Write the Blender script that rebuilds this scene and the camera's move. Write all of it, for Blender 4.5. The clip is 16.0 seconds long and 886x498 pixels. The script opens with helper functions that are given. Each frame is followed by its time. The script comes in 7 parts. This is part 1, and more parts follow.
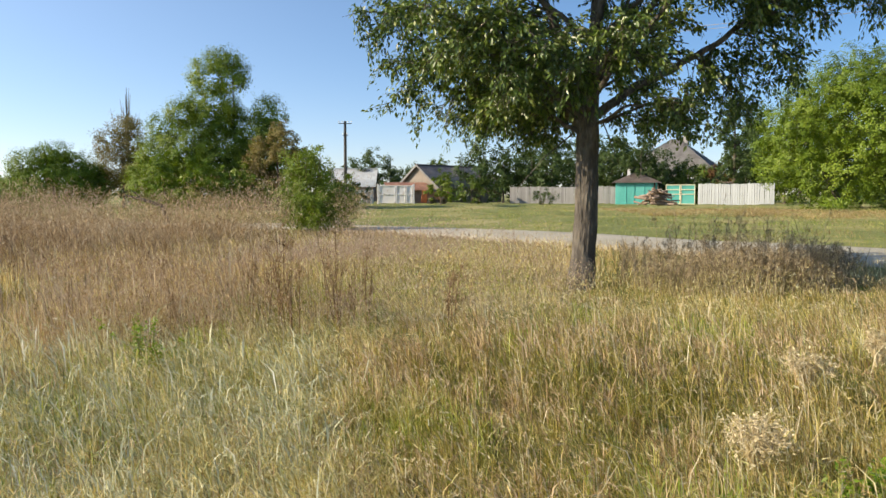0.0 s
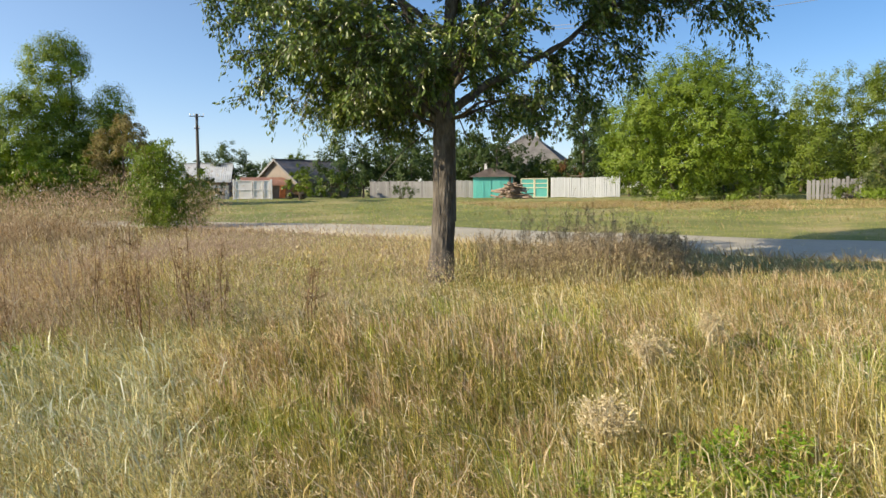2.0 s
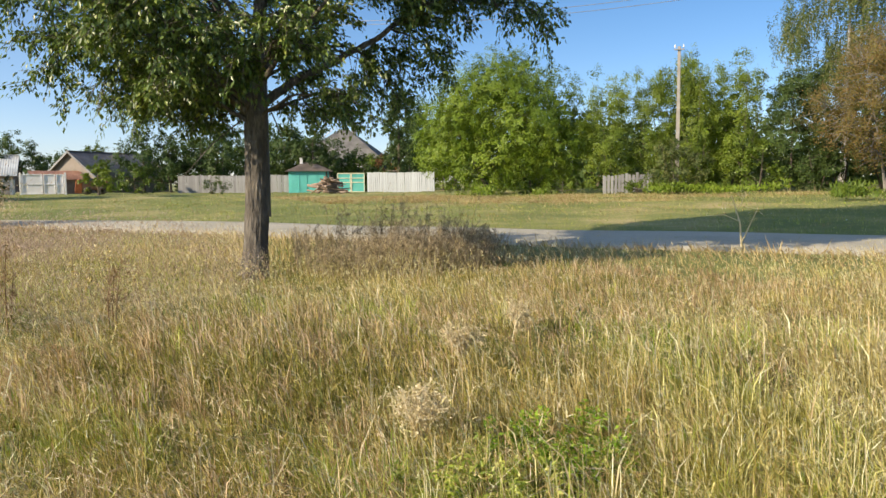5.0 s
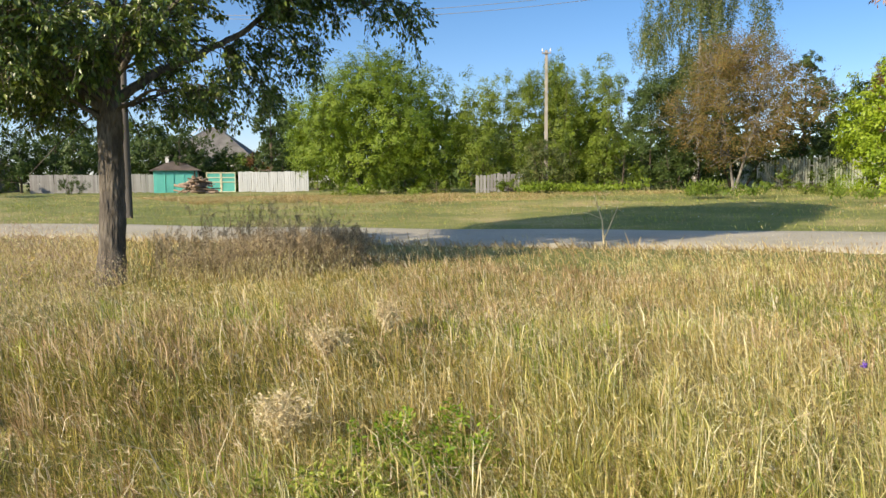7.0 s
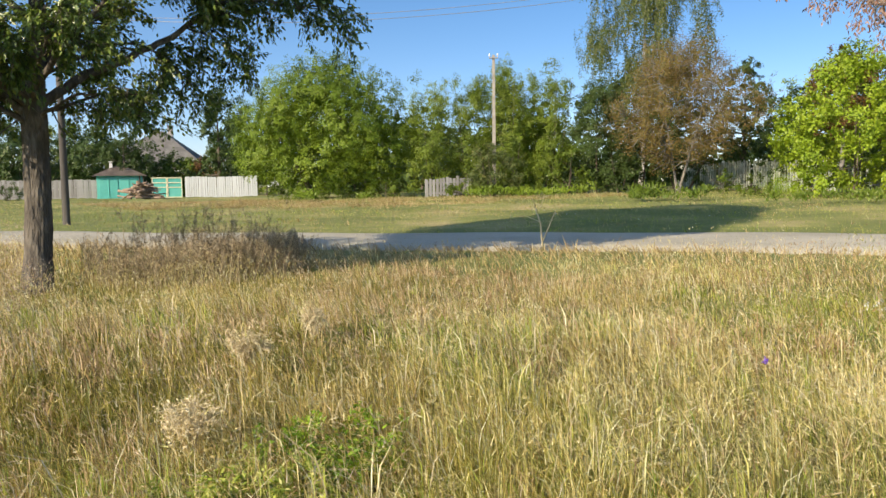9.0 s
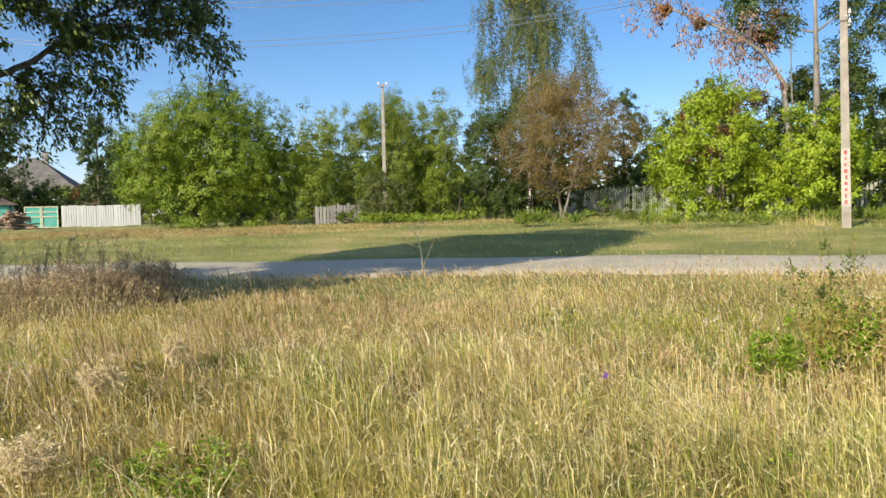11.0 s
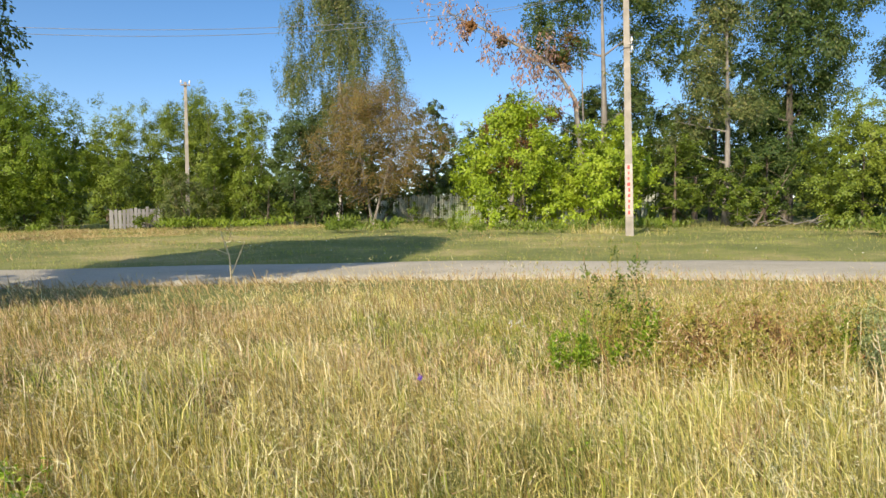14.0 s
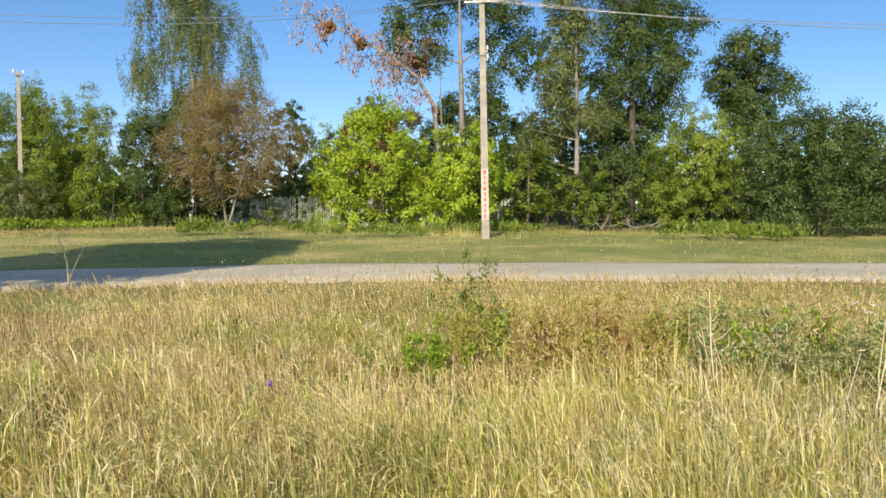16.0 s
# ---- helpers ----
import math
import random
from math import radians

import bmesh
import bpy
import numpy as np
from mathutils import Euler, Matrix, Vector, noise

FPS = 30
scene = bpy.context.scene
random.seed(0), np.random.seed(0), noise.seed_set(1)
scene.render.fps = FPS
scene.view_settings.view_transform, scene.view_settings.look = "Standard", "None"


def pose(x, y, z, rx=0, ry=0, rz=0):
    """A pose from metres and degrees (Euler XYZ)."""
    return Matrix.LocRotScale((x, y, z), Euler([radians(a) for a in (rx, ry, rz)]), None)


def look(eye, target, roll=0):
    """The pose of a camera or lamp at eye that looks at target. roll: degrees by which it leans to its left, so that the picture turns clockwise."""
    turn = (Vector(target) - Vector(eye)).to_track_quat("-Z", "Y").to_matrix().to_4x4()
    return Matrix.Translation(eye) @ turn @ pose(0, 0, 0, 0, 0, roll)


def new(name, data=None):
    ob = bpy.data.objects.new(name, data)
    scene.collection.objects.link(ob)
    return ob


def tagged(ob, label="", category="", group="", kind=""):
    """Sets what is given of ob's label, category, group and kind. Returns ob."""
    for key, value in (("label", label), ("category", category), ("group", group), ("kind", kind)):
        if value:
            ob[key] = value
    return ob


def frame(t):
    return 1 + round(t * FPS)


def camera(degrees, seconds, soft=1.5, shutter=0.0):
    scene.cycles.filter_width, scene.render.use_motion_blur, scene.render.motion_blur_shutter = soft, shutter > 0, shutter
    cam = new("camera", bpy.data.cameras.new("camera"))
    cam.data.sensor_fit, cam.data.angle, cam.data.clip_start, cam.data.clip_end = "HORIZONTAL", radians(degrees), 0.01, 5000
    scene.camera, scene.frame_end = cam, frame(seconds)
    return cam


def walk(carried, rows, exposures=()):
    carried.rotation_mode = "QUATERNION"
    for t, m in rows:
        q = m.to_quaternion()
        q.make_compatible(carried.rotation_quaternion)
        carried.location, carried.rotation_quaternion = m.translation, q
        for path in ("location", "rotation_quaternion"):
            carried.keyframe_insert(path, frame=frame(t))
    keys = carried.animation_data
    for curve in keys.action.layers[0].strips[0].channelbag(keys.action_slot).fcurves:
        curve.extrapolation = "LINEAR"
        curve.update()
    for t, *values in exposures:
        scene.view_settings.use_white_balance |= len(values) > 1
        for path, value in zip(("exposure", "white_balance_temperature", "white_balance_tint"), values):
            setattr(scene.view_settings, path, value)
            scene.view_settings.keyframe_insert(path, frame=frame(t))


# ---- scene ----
cam = camera(59.6, 16.0)
PATH = [
    (0, (0.002, -0.001, 1.5), (0.001, 1.995, 1.361), -0.0),
    (0.5, (0.005, -0.009, 1.5), (0.088, 1.985, 1.36), -0.2),
    (1, (0.021, 0.003, 1.5), (0.207, 1.989, 1.358), -0.5),
    (1.5, (0.014, 0.005, 1.5), (0.29, 1.981, 1.355), -0.3),
    (2, (0.021, 0.002, 1.5), (0.375, 1.964, 1.346), -0.4),
    (2.5, (0.023, 0.005, 1.5), (0.454, 1.952, 1.344), -0.3),
    (3, (0.032, -0.001, 1.5), (0.543, 1.926, 1.342), -0.1),
    (3.5, (0.033, 0.008, 1.5), (0.623, 1.912, 1.338), 0.1),
    (4, (0.031, -0.007, 1.5), (0.696, 1.872, 1.336), 0.1),
    (6.5, (0.093, -0.022, 1.5), (1.1, 1.697, 1.323), -0.6),
    (7, (0.121, -0.019, 1.5), (1.2, 1.656, 1.326), -0.4),
    (7.5, (0.135, -0.028, 1.5), (1.25, 1.622, 1.325), -0.6),
    (8, (0.167, -0.048, 1.5), (1.286, 1.6, 1.322), -0.6),
    (10.5, (0.401, -0.394, 1.5), (1.738, 1.089, 1.385), -1.0),
    (11, (0.395, -0.421, 1.5), (1.779, 1.019, 1.4), -1.1),
    (11.5, (0.414, -0.428, 1.5), (1.84, 0.971, 1.411), -1.3),
    (12, (0.431, -0.442, 1.5), (1.894, 0.92, 1.418), -1.6),
    (12.5, (0.416, -0.427, 1.5), (1.943, 0.862, 1.413), -1.3),
    (13, (0.377, -0.447, 1.5), (1.976, 0.751, 1.41), -1.0),
    (13.5, (0.339, -0.419, 1.5), (1.987, 0.711, 1.409), -0.6),
    (14, (0.335, -0.415, 1.5), (2.028, 0.646, 1.41), -0.4),
    (14.5, (0.348, -0.416, 1.5), (2.083, 0.573, 1.412), -0.3),
    (15, (0.333, -0.446, 1.5), (2.118, 0.452, 1.414), -0.2),
    (15.5, (0.363, -0.474, 1.5), (2.186, 0.344, 1.417), 0.1),
    (16, (0.355, -0.461, 1.5), (2.21, 0.28, 1.416), 0.0),
]
walk(cam, [(t, look(eye, target, roll)) for t, eye, target, roll in PATH], [(0.0, 0.26, 7030, 11.5), (16.0, 0.26, 7030, 11.5)])

# ---- world, sun and exposure ----
SUN_YAW, SUN_UP = 101.0, 26.0  # where the sun stands: degrees to the left of +y, and above the ground
world = bpy.data.worlds.new("sky")
scene.world = world
world.use_nodes = True
wn, wl = world.node_tree.nodes, world.node_tree.links
sky = wn.new("ShaderNodeTexSky")
sky.sky_type, sky.sun_disc = "NISHITA", False
sky.sun_elevation, sky.sun_rotation = radians(SUN_UP), radians(-SUN_YAW)
sky.air_density, sky.dust_density, sky.ozone_density = 1.0, 0.1, 3.5
sky.altitude = 300
tint = wn.new("ShaderNodeHueSaturation")
tint.inputs["Saturation"].default_value, tint.inputs["Value"].default_value = 1.22, 1.09
wl.new(sky.outputs[0], tint.inputs["Color"])
# thin haze that brightens the sky towards the sun's side
geo_w, dotn, half_n, pow_n = wn.new("ShaderNodeTexCoord"), wn.new("ShaderNodeVectorMath"), wn.new("ShaderNodeMath"), wn.new("ShaderNodeMath")
dotn.operation = "DOT_PRODUCT"
dotn.inputs[1].default_value = (-math.sin(radians(SUN_YAW)), math.cos(radians(SUN_YAW)), 0.0)
wl.new(geo_w.outputs["Generated"], dotn.inputs[0])
half_n.operation, pow_n.operation = "MULTIPLY_ADD", "POWER"
half_n.inputs[1].default_value = half_n.inputs[2].default_value = 0.5
half_n.use_clamp = True
wl.new(dotn.outputs["Value"], half_n.inputs[0])
wl.new(half_n.outputs[0], pow_n.inputs[0])
pow_n.inputs[1].default_value = 2.0
haze = wn.new("ShaderNodeMix")
haze.data_type, haze.blend_type = "RGBA", "ADD"
haze.inputs[7].default_value = (4.2, 4.8, 5.6, 1)
wl.new(pow_n.outputs[0], haze.inputs[0])
blue = wn.new("ShaderNodeMix")
blue.data_type, blue.blend_type = "RGBA", "MULTIPLY"
blue.inputs[0].default_value = 1.0
blue.inputs[7].default_value = (0.98, 0.96, 1.03, 1)
wl.new(tint.outputs[0], blue.inputs[6])
low_z, low_i, low_p, low_c = wn.new("ShaderNodeSeparateXYZ"), wn.new("ShaderNodeMath"), wn.new("ShaderNodeMath"), wn.new("ShaderNodeMix")
wl.new(geo_w.outputs["Generated"], low_z.inputs[0])
low_i.operation, low_p.operation, low_i.use_clamp = "SUBTRACT", "POWER", True
low_i.inputs[0].default_value, low_p.inputs[1].default_value = 1.0, 9.0
wl.new(low_z.outputs["Z"], low_i.inputs[1])
wl.new(low_i.outputs[0], low_p.inputs[0])
low_c.data_type, low_c.blend_type = "RGBA", "MULTIPLY"
low_c.inputs[7].default_value = (0.90, 0.97, 1.25, 1)
wl.new(low_p.outputs[0], low_c.inputs[0])
wl.new(blue.outputs[2], low_c.inputs[6])
wl.new(low_c.outputs[2], haze.inputs[6])
wl.new(haze.outputs[2], wn["Background"].inputs[0])
wn["Background"].inputs[1].default_value = 0.108
sun = new("sun", bpy.data.lights.new("sun", "SUN"))
sun.data.energy, sun.data.angle, sun.data.color = 6.1, radians(0.6), (1.0, 0.87, 0.68)
sun_way = Vector((-math.sin(radians(SUN_YAW)) * math.cos(radians(SUN_UP)), math.cos(radians(SUN_YAW)) * math.cos(radians(SUN_UP)), math.sin(radians(SUN_UP))))
sun.matrix_world = look(tuple(sun_way * 60), (0, 0, 0))

RNG = np.random.default_rng(7)


# ---- materials ----
def nodes_of(name):
    m = bpy.data.materials.new(name)
    m.use_nodes = True
    nt = m.node_tree
    return m, nt.nodes, nt.links, nt.nodes["Principled BSDF"]


def ramp_node(n, stops):
    r = n.new("ShaderNodeValToRGB")
    e = r.color_ramp.elements
    while len(e) < len(stops):
        e.new(0.5)
    for el, (p, c) in zip(e, stops):
        el.position, el.color = p, (*c, 1)
    return r


def noise_node(n, l, scale, detail=4, space="Object", rough=0.55):
    tc = n.new("ShaderNodeTexCoord")
    t = n.new("ShaderNodeTexNoise")
    t.inputs["Scale"].default_value, t.inputs["Detail"].default_value, t.inputs["Roughness"].default_value = scale, detail, rough
    l.new(tc.outputs[space], t.inputs["Vector"])
    return t


def mix_node(n, l, fac, a, b, blend="MIX"):
    m = n.new("ShaderNodeMix")
    m.data_type, m.blend_type = "RGBA", blend
    for sock, v in ((m.inputs[0], fac), (m.inputs[6], a), (m.inputs[7], b)):
        if isinstance(v, (int, float)):
            sock.default_value = v
        elif isinstance(v, tuple):
            sock.default_value = (*v, 1)
        else:
            l.new(v, sock)
    return m.outputs[2]


def leaf_material(name, stops, through_light=0.35, rough=0.45, patch=0.6, patch_scale=1.0, spec=0.28, each=1.0):
    """Leaves or blades: colour by leaf, shifted in patches, with light shining through."""
    m, n, l, p = nodes_of(name)
    geo = n.new("ShaderNodeNewGeometry")
    no = noise_node(n, l, patch_scale, 3)
    add = n.new("ShaderNodeMath")
    add.operation = "MULTIPLY_ADD"
    l.new(no.outputs[0], add.inputs[0])
    add.inputs[1].default_value = patch * 2
    add.inputs[2].default_value = -patch
    s = n.new("ShaderNodeMath")
    s.use_clamp = True
    own = n.new("ShaderNodeMath")
    own.operation = "MULTIPLY_ADD"
    l.new(geo.outputs["Random Per Island"], own.inputs[0])
    own.inputs[1].default_value, own.inputs[2].default_value = each, 0.5 - each / 2
    l.new(own.outputs[0], s.inputs[0])
    l.new(add.outputs[0], s.inputs[1])
    r = ramp_node(n, stops)
    l.new(s.outputs[0], r.inputs[0])
    l.new(r.outputs[0], p.inputs["Base Color"])
    p.inputs["Roughness"].default_value = rough
    p.inputs["Specular IOR Level"].default_value = spec
    tr = n.new("ShaderNodeBsdfTranslucent")
    hue = n.new("ShaderNodeHueSaturation")
    hue.inputs["Saturation"].default_value, hue.inputs["Value"].default_value = 1.15, 1.3
    l.new(r.outputs[0], hue.inputs["Color"])
    l.new(hue.outputs[0], tr.inputs[0])
    mx = n.new("ShaderNodeMixShader")
    mx.inputs[0].default_value = through_light
    l.new(p.outputs[0], mx.inputs[1])
    l.new(tr.outputs[0], mx.inputs[2])
    l.new(mx.outputs[0], n["Material Output"].inputs[0])
    return m


def rough_material(name, stops, scale=6.0, fine=60.0, rough=0.9, bump=0.4, bump_scale=None, metal=0.0, stretch=(1, 1, 1), by_object=0.0, space="Object"):
    """A weathered surface: broad stains, fine grain and relief."""
    m, n, l, p = nodes_of(name)
    tc, mp = n.new("ShaderNodeTexCoord"), n.new("ShaderNodeMapping")
    mp.inputs["Scale"].default_value = stretch
    l.new(tc.outputs[space], mp.inputs[0])
    big, small = n.new("ShaderNodeTexNoise"), n.new("ShaderNodeTexNoise")
    for t, sc, de in ((big, scale, 5), (small, fine, 3)):
        t.inputs["Scale"].default_value, t.inputs["Detail"].default_value = sc, de
        l.new(mp.outputs[0], t.inputs["Vector"])
    mixed = n.new("ShaderNodeMath")
    mixed.operation = "MULTIPLY_ADD"
    l.new(small.outputs[0], mixed.inputs[0])
    mixed.inputs[1].default_value = 0.45
    half = n.new("ShaderNodeMath")
    half.operation = "MULTIPLY_ADD"
    l.new(big.outputs[0], half.inputs[0])
    half.inputs[1].default_value, half.inputs[2].default_value = 1.3, -0.37
    l.new(half.outputs[0], mixed.inputs[2])
    fac = mixed.outputs[0]
    if by_object:
        info, ob = n.new("ShaderNodeObjectInfo"), n.new("ShaderNodeMath")
        ob.operation = "MULTIPLY_ADD"
        l.new(info.outputs["Random"], ob.inputs[0])
        ob.inputs[1].default_value = by_object
        l.new(fac, ob.inputs[2])
        sub = n.new("ShaderNodeMath")
        sub.operation = "SUBTRACT"
        l.new(ob.outputs[0], sub.inputs[0])
        sub.inputs[1].default_value = by_object / 2
        fac = sub.outputs[0]
    r = ramp_node(n, stops)
    l.new(fac, r.inputs[0])
    l.new(r.outputs[0], p.inputs["Base Color"])
    p.inputs["Roughness"].default_value, p.inputs["Metallic"].default_value = rough, metal
    b = n.new("ShaderNodeBump")
    b.inputs["Strength"].default_value, b.inputs["Distance"].default_value = bump, bump_scale or 0.02
    l.new(fac, b.inputs["Height"])
    l.new(b.outputs[0], p.inputs["Normal"])
    return m


M = {}
# grasses
M["straw"] = leaf_material("straw grass", [(0, (0.268, 0.196, 0.066)), (0.35, (0.549, 0.432, 0.168)), (0.7, (0.785, 0.640, 0.308)), (1, (0.850, 0.850, 0.594))], 0.3, 0.5, 0.35, 1.3)
M["gold"] = leaf_material("golden grass", [(0, (0.251, 0.256, 0.059)), (0.4, (0.555, 0.525, 0.168)), (0.75, (0.818, 0.744, 0.328)), (1, (0.850, 0.850, 0.618))], 0.3, 0.5, 0.35, 1.3)
M["olive"] = leaf_material("olive grass", [(0, (0.102, 0.105, 0.024)), (0.4, (0.234, 0.228, 0.043)), (0.75, (0.447, 0.385, 0.098)), (1, (0.664, 0.546, 0.212))], 0.3, 0.5, 0.35, 1.3)
M["sedge"] = leaf_material("grey green grass", [(0, (0.107, 0.128, 0.034)), (0.4, (0.225, 0.255, 0.071)), (0.75, (0.398, 0.408, 0.144)), (1, (0.602, 0.571, 0.268))], 0.3, 0.5, 0.35, 1.3)
M["fresh"] = leaf_material("fresh green grass", [(0, (0.143, 0.200, 0.032)), (0.4, (0.277, 0.356, 0.057)), (0.75, (0.486, 0.515, 0.118)), (1, (0.686, 0.651, 0.277))], 0.35, 0.45, 0.35, 1.3)
# olive-brown undergrowth, its colours darkened to paint the shade between tufts
M["gap_shade"] = leaf_material("undergrowth with painted gap shade", [(0.0, (0.061, 0.052, 0.028)), (0.5, (0.146, 0.127, 0.041)), (0.85, (0.268, 0.231, 0.076)), (1.0, (0.438, 0.346, 0.169))], 0.2, 0.6, 0.5, 1.3)
M["pale"] = leaf_material("pale feather grass", [(0, (0.312, 0.255, 0.077)), (0.4, (0.573, 0.489, 0.191)), (0.75, (0.792, 0.703, 0.363)), (1, (0.825, 0.820, 0.573))], 0.3, 0.45, 0.35, 1.3)
M["silver"] = leaf_material("silvery feather grass", [(0, (0.250, 0.270, 0.122)), (0.4, (0.460, 0.480, 0.273)), (0.75, (0.660, 0.670, 0.470)), (1, (0.840, 0.840, 0.696))], 0.3, 0.4, 0.3, 1.3)
M["blush"] = leaf_material("pinkish grass flowers", [(0, (0.23, 0.165, 0.115)), (0.5, (0.42, 0.32, 0.24)), (1, (0.60, 0.49, 0.39))], 0.3, 0.6, 0.3, 1.0)
M["mauve"] = leaf_material("faded brown grass", [(0, (0.214, 0.142, 0.069)), (0.4, (0.439, 0.309, 0.154)), (0.75, (0.643, 0.483, 0.288)), (1, (0.837, 0.693, 0.510))], 0.3, 0.5, 0.35, 1.3)
M["dusty"] = leaf_material("dusty dead weeds", [(0, (0.15, 0.105, 0.060)), (0.4, (0.32, 0.235, 0.145)), (0.75, (0.48, 0.37, 0.24)), (1, (0.64, 0.54, 0.38))], 0.25, 0.6, 0.5, 0.8)
M["chaff"] = leaf_material("brittle cream stems", [(0, (0.48, 0.39, 0.21)), (0.5, (0.66, 0.56, 0.34)), (1, (0.78, 0.69, 0.48))], 0.2, 0.6, 0.2, 4.0)
M["rusty"] = leaf_material("russet weeds", [(0, (0.12, 0.075, 0.035)), (0.4, (0.27, 0.18, 0.09)), (0.75, (0.43, 0.31, 0.18)), (1, (0.60, 0.48, 0.31))], 0.2, 0.7, 0.6, 1.3)
M["lawn"] = leaf_material("verge grass", [(0, (0.115, 0.165, 0.025)), (0.35, (0.20, 0.245, 0.048)), (0.65, (0.30, 0.315, 0.085)), (0.85, (0.43, 0.37, 0.15)), (1, (0.55, 0.46, 0.24))], 0.3, 0.5, 1.0, 0.4, each=0.4)
M["hay"] = leaf_material("mown hay", [(0, (0.218, 0.146, 0.064)), (0.5, (0.410, 0.309, 0.141)), (1, (0.582, 0.473, 0.264))], 0.2, 0.6, 0.4, 0.8)
M["herb"] = leaf_material("green herbs", [(0, (0.09, 0.17, 0.015)), (0.5, (0.2, 0.34, 0.03)), (1, (0.38, 0.48, 0.07))], 0.35, 0.45, 0.3, 2.0)
M["turning"] = leaf_material("turning herbs", [(0, (0.15, 0.18, 0.03)), (0.4, (0.31, 0.32, 0.065)), (0.7, (0.48, 0.42, 0.13)), (0.9, (0.42, 0.28, 0.13)), (1, (0.38, 0.18, 0.10))], 0.35, 0.5, 0.4, 3.0)
M["dark_herb"] = leaf_material("dark green weed leaves", [(0, (0.05, 0.09, 0.02)), (0.5, (0.11, 0.17, 0.03)), (1, (0.20, 0.25, 0.06))], 0.3, 0.5, 0.3, 2.0)
M["red_weed"] = leaf_material("reddish withering weeds", [(0, (0.16, 0.09, 0.045)), (0.4, (0.32, 0.19, 0.085)), (0.7, (0.42, 0.30, 0.12)), (1, (0.44, 0.40, 0.13))], 0.3, 0.6, 0.5, 3.0)
M["grey_weed"] = leaf_material("grey green weeds", [(0, (0.130, 0.169, 0.069)), (0.5, (0.260, 0.325, 0.138)), (1, (0.468, 0.507, 0.263))], 0.3, 0.6, 0.4, 2.0)
M["deadweed"] = leaf_material("dead grey weeds", [(0, (0.150, 0.118, 0.072)), (0.5, (0.360, 0.290, 0.185)), (1, (0.660, 0.550, 0.365))], 0.2, 0.8, 0.3, 2.0)
M["bleached"] = leaf_material("bleached stems", [(0, (0.36, 0.29, 0.16)), (0.5, (0.56, 0.48, 0.3)), (1, (0.76, 0.69, 0.5))], 0.15, 0.6, 0.2, 4.0)
# foliage
M["leaf_main"] = leaf_material("willow leaves", [(0, (0.038, 0.074, 0.014)), (0.5, (0.090, 0.145, 0.028)), (0.85, (0.168, 0.232, 0.047)), (1, (0.27, 0.31, 0.08))], 0.25, 0.36, 0.3, 1.2, 0.6)
M["leaf_green"] = leaf_material("broad green leaves", [(0, (0.069, 0.123, 0.012)), (0.5, (0.141, 0.213, 0.020)), (0.85, (0.218, 0.286, 0.030)), (1, (0.319, 0.330, 0.048))], 0.15, 0.45, 0.45, 0.55, each=0.45)
M["leaf_bright"] = leaf_material("yellow green maple leaves", [(0, (0.122, 0.195, 0.013)), (0.5, (0.227, 0.326, 0.024)), (0.85, (0.323, 0.400, 0.042)), (1, (0.437, 0.446, 0.070))], 0.18, 0.45, 0.45, 0.6, each=0.5)
M["leaf_hedge"] = leaf_material("yellow green hedge leaves", [(0, (0.082, 0.130, 0.017)), (0.5, (0.156, 0.218, 0.028)), (0.85, (0.231, 0.286, 0.043)), (1, (0.330, 0.328, 0.069))], 0.17, 0.45, 0.5, 0.5, each=0.5)
M["leaf_ash"] = leaf_material("fresh green ash leaves", [(0, (0.090, 0.145, 0.020)), (0.5, (0.175, 0.245, 0.034)), (0.85, (0.265, 0.330, 0.052)), (1, (0.36, 0.39, 0.085))], 0.22, 0.45, 0.45, 0.5, each=0.5)
M["leaf_mid"] = leaf_material("hedge leaves", [(0, (0.055, 0.096, 0.013)), (0.5, (0.106, 0.159, 0.020)), (0.85, (0.164, 0.212, 0.031)), (1, (0.250, 0.255, 0.047))], 0.16, 0.45, 0.5, 0.5, each=0.5)
M["leaf_dark"] = leaf_material("dark green leaves", [(0, (0.034, 0.065, 0.017)), (0.5, (0.063, 0.103, 0.027)), (0.85, (0.098, 0.139, 0.038)), (1, (0.161, 0.185, 0.054))], 0.15, 0.45, 0.4, 0.6, each=0.5)
M["leaf_grey"] = leaf_material("grey green birch leaves", [(0.0, (0.059, 0.088, 0.029)), (0.5, (0.118, 0.158, 0.049)), (0.85, (0.196, 0.226, 0.078)), (1.0, (0.324, 0.304, 0.118))], 0.35, 0.45, 0.3, 0.7)
M["leaf_brown"] = leaf_material("withered brown leaves", [(0, (0.096, 0.106, 0.028)), (0.3, (0.187, 0.154, 0.048)), (0.55, (0.298, 0.185, 0.072)), (0.78, (0.259, 0.207, 0.072)), (1, (0.182, 0.223, 0.052))], 0.35, 0.6, 0.5, 0.45, each=0.8)
M["leaf_dull"] = leaf_material("fading brown-green leaves", [(0, (0.105, 0.120, 0.033)), (0.4, (0.200, 0.180, 0.058)), (0.7, (0.280, 0.210, 0.090)), (1, (0.28, 0.27, 0.085))], 0.25, 0.6, 0.5, 0.6, each=0.7)
M["leaf_russet"] = leaf_material("russet leaves", [(0.0, (0.093, 0.047, 0.019)), (0.5, (0.205, 0.102, 0.037)), (0.8, (0.186, 0.149, 0.047)), (1.0, (0.130, 0.167, 0.037))], 0.3, 0.6, 0.4, 0.5)
M["leaf_pink"] = leaf_material("dying acacia leaves", [(0, (0.20, 0.115, 0.085)), (0.5, (0.36, 0.225, 0.175)), (1, (0.52, 0.37, 0.29))], 0.3, 0.6, 0.3, 1.0)
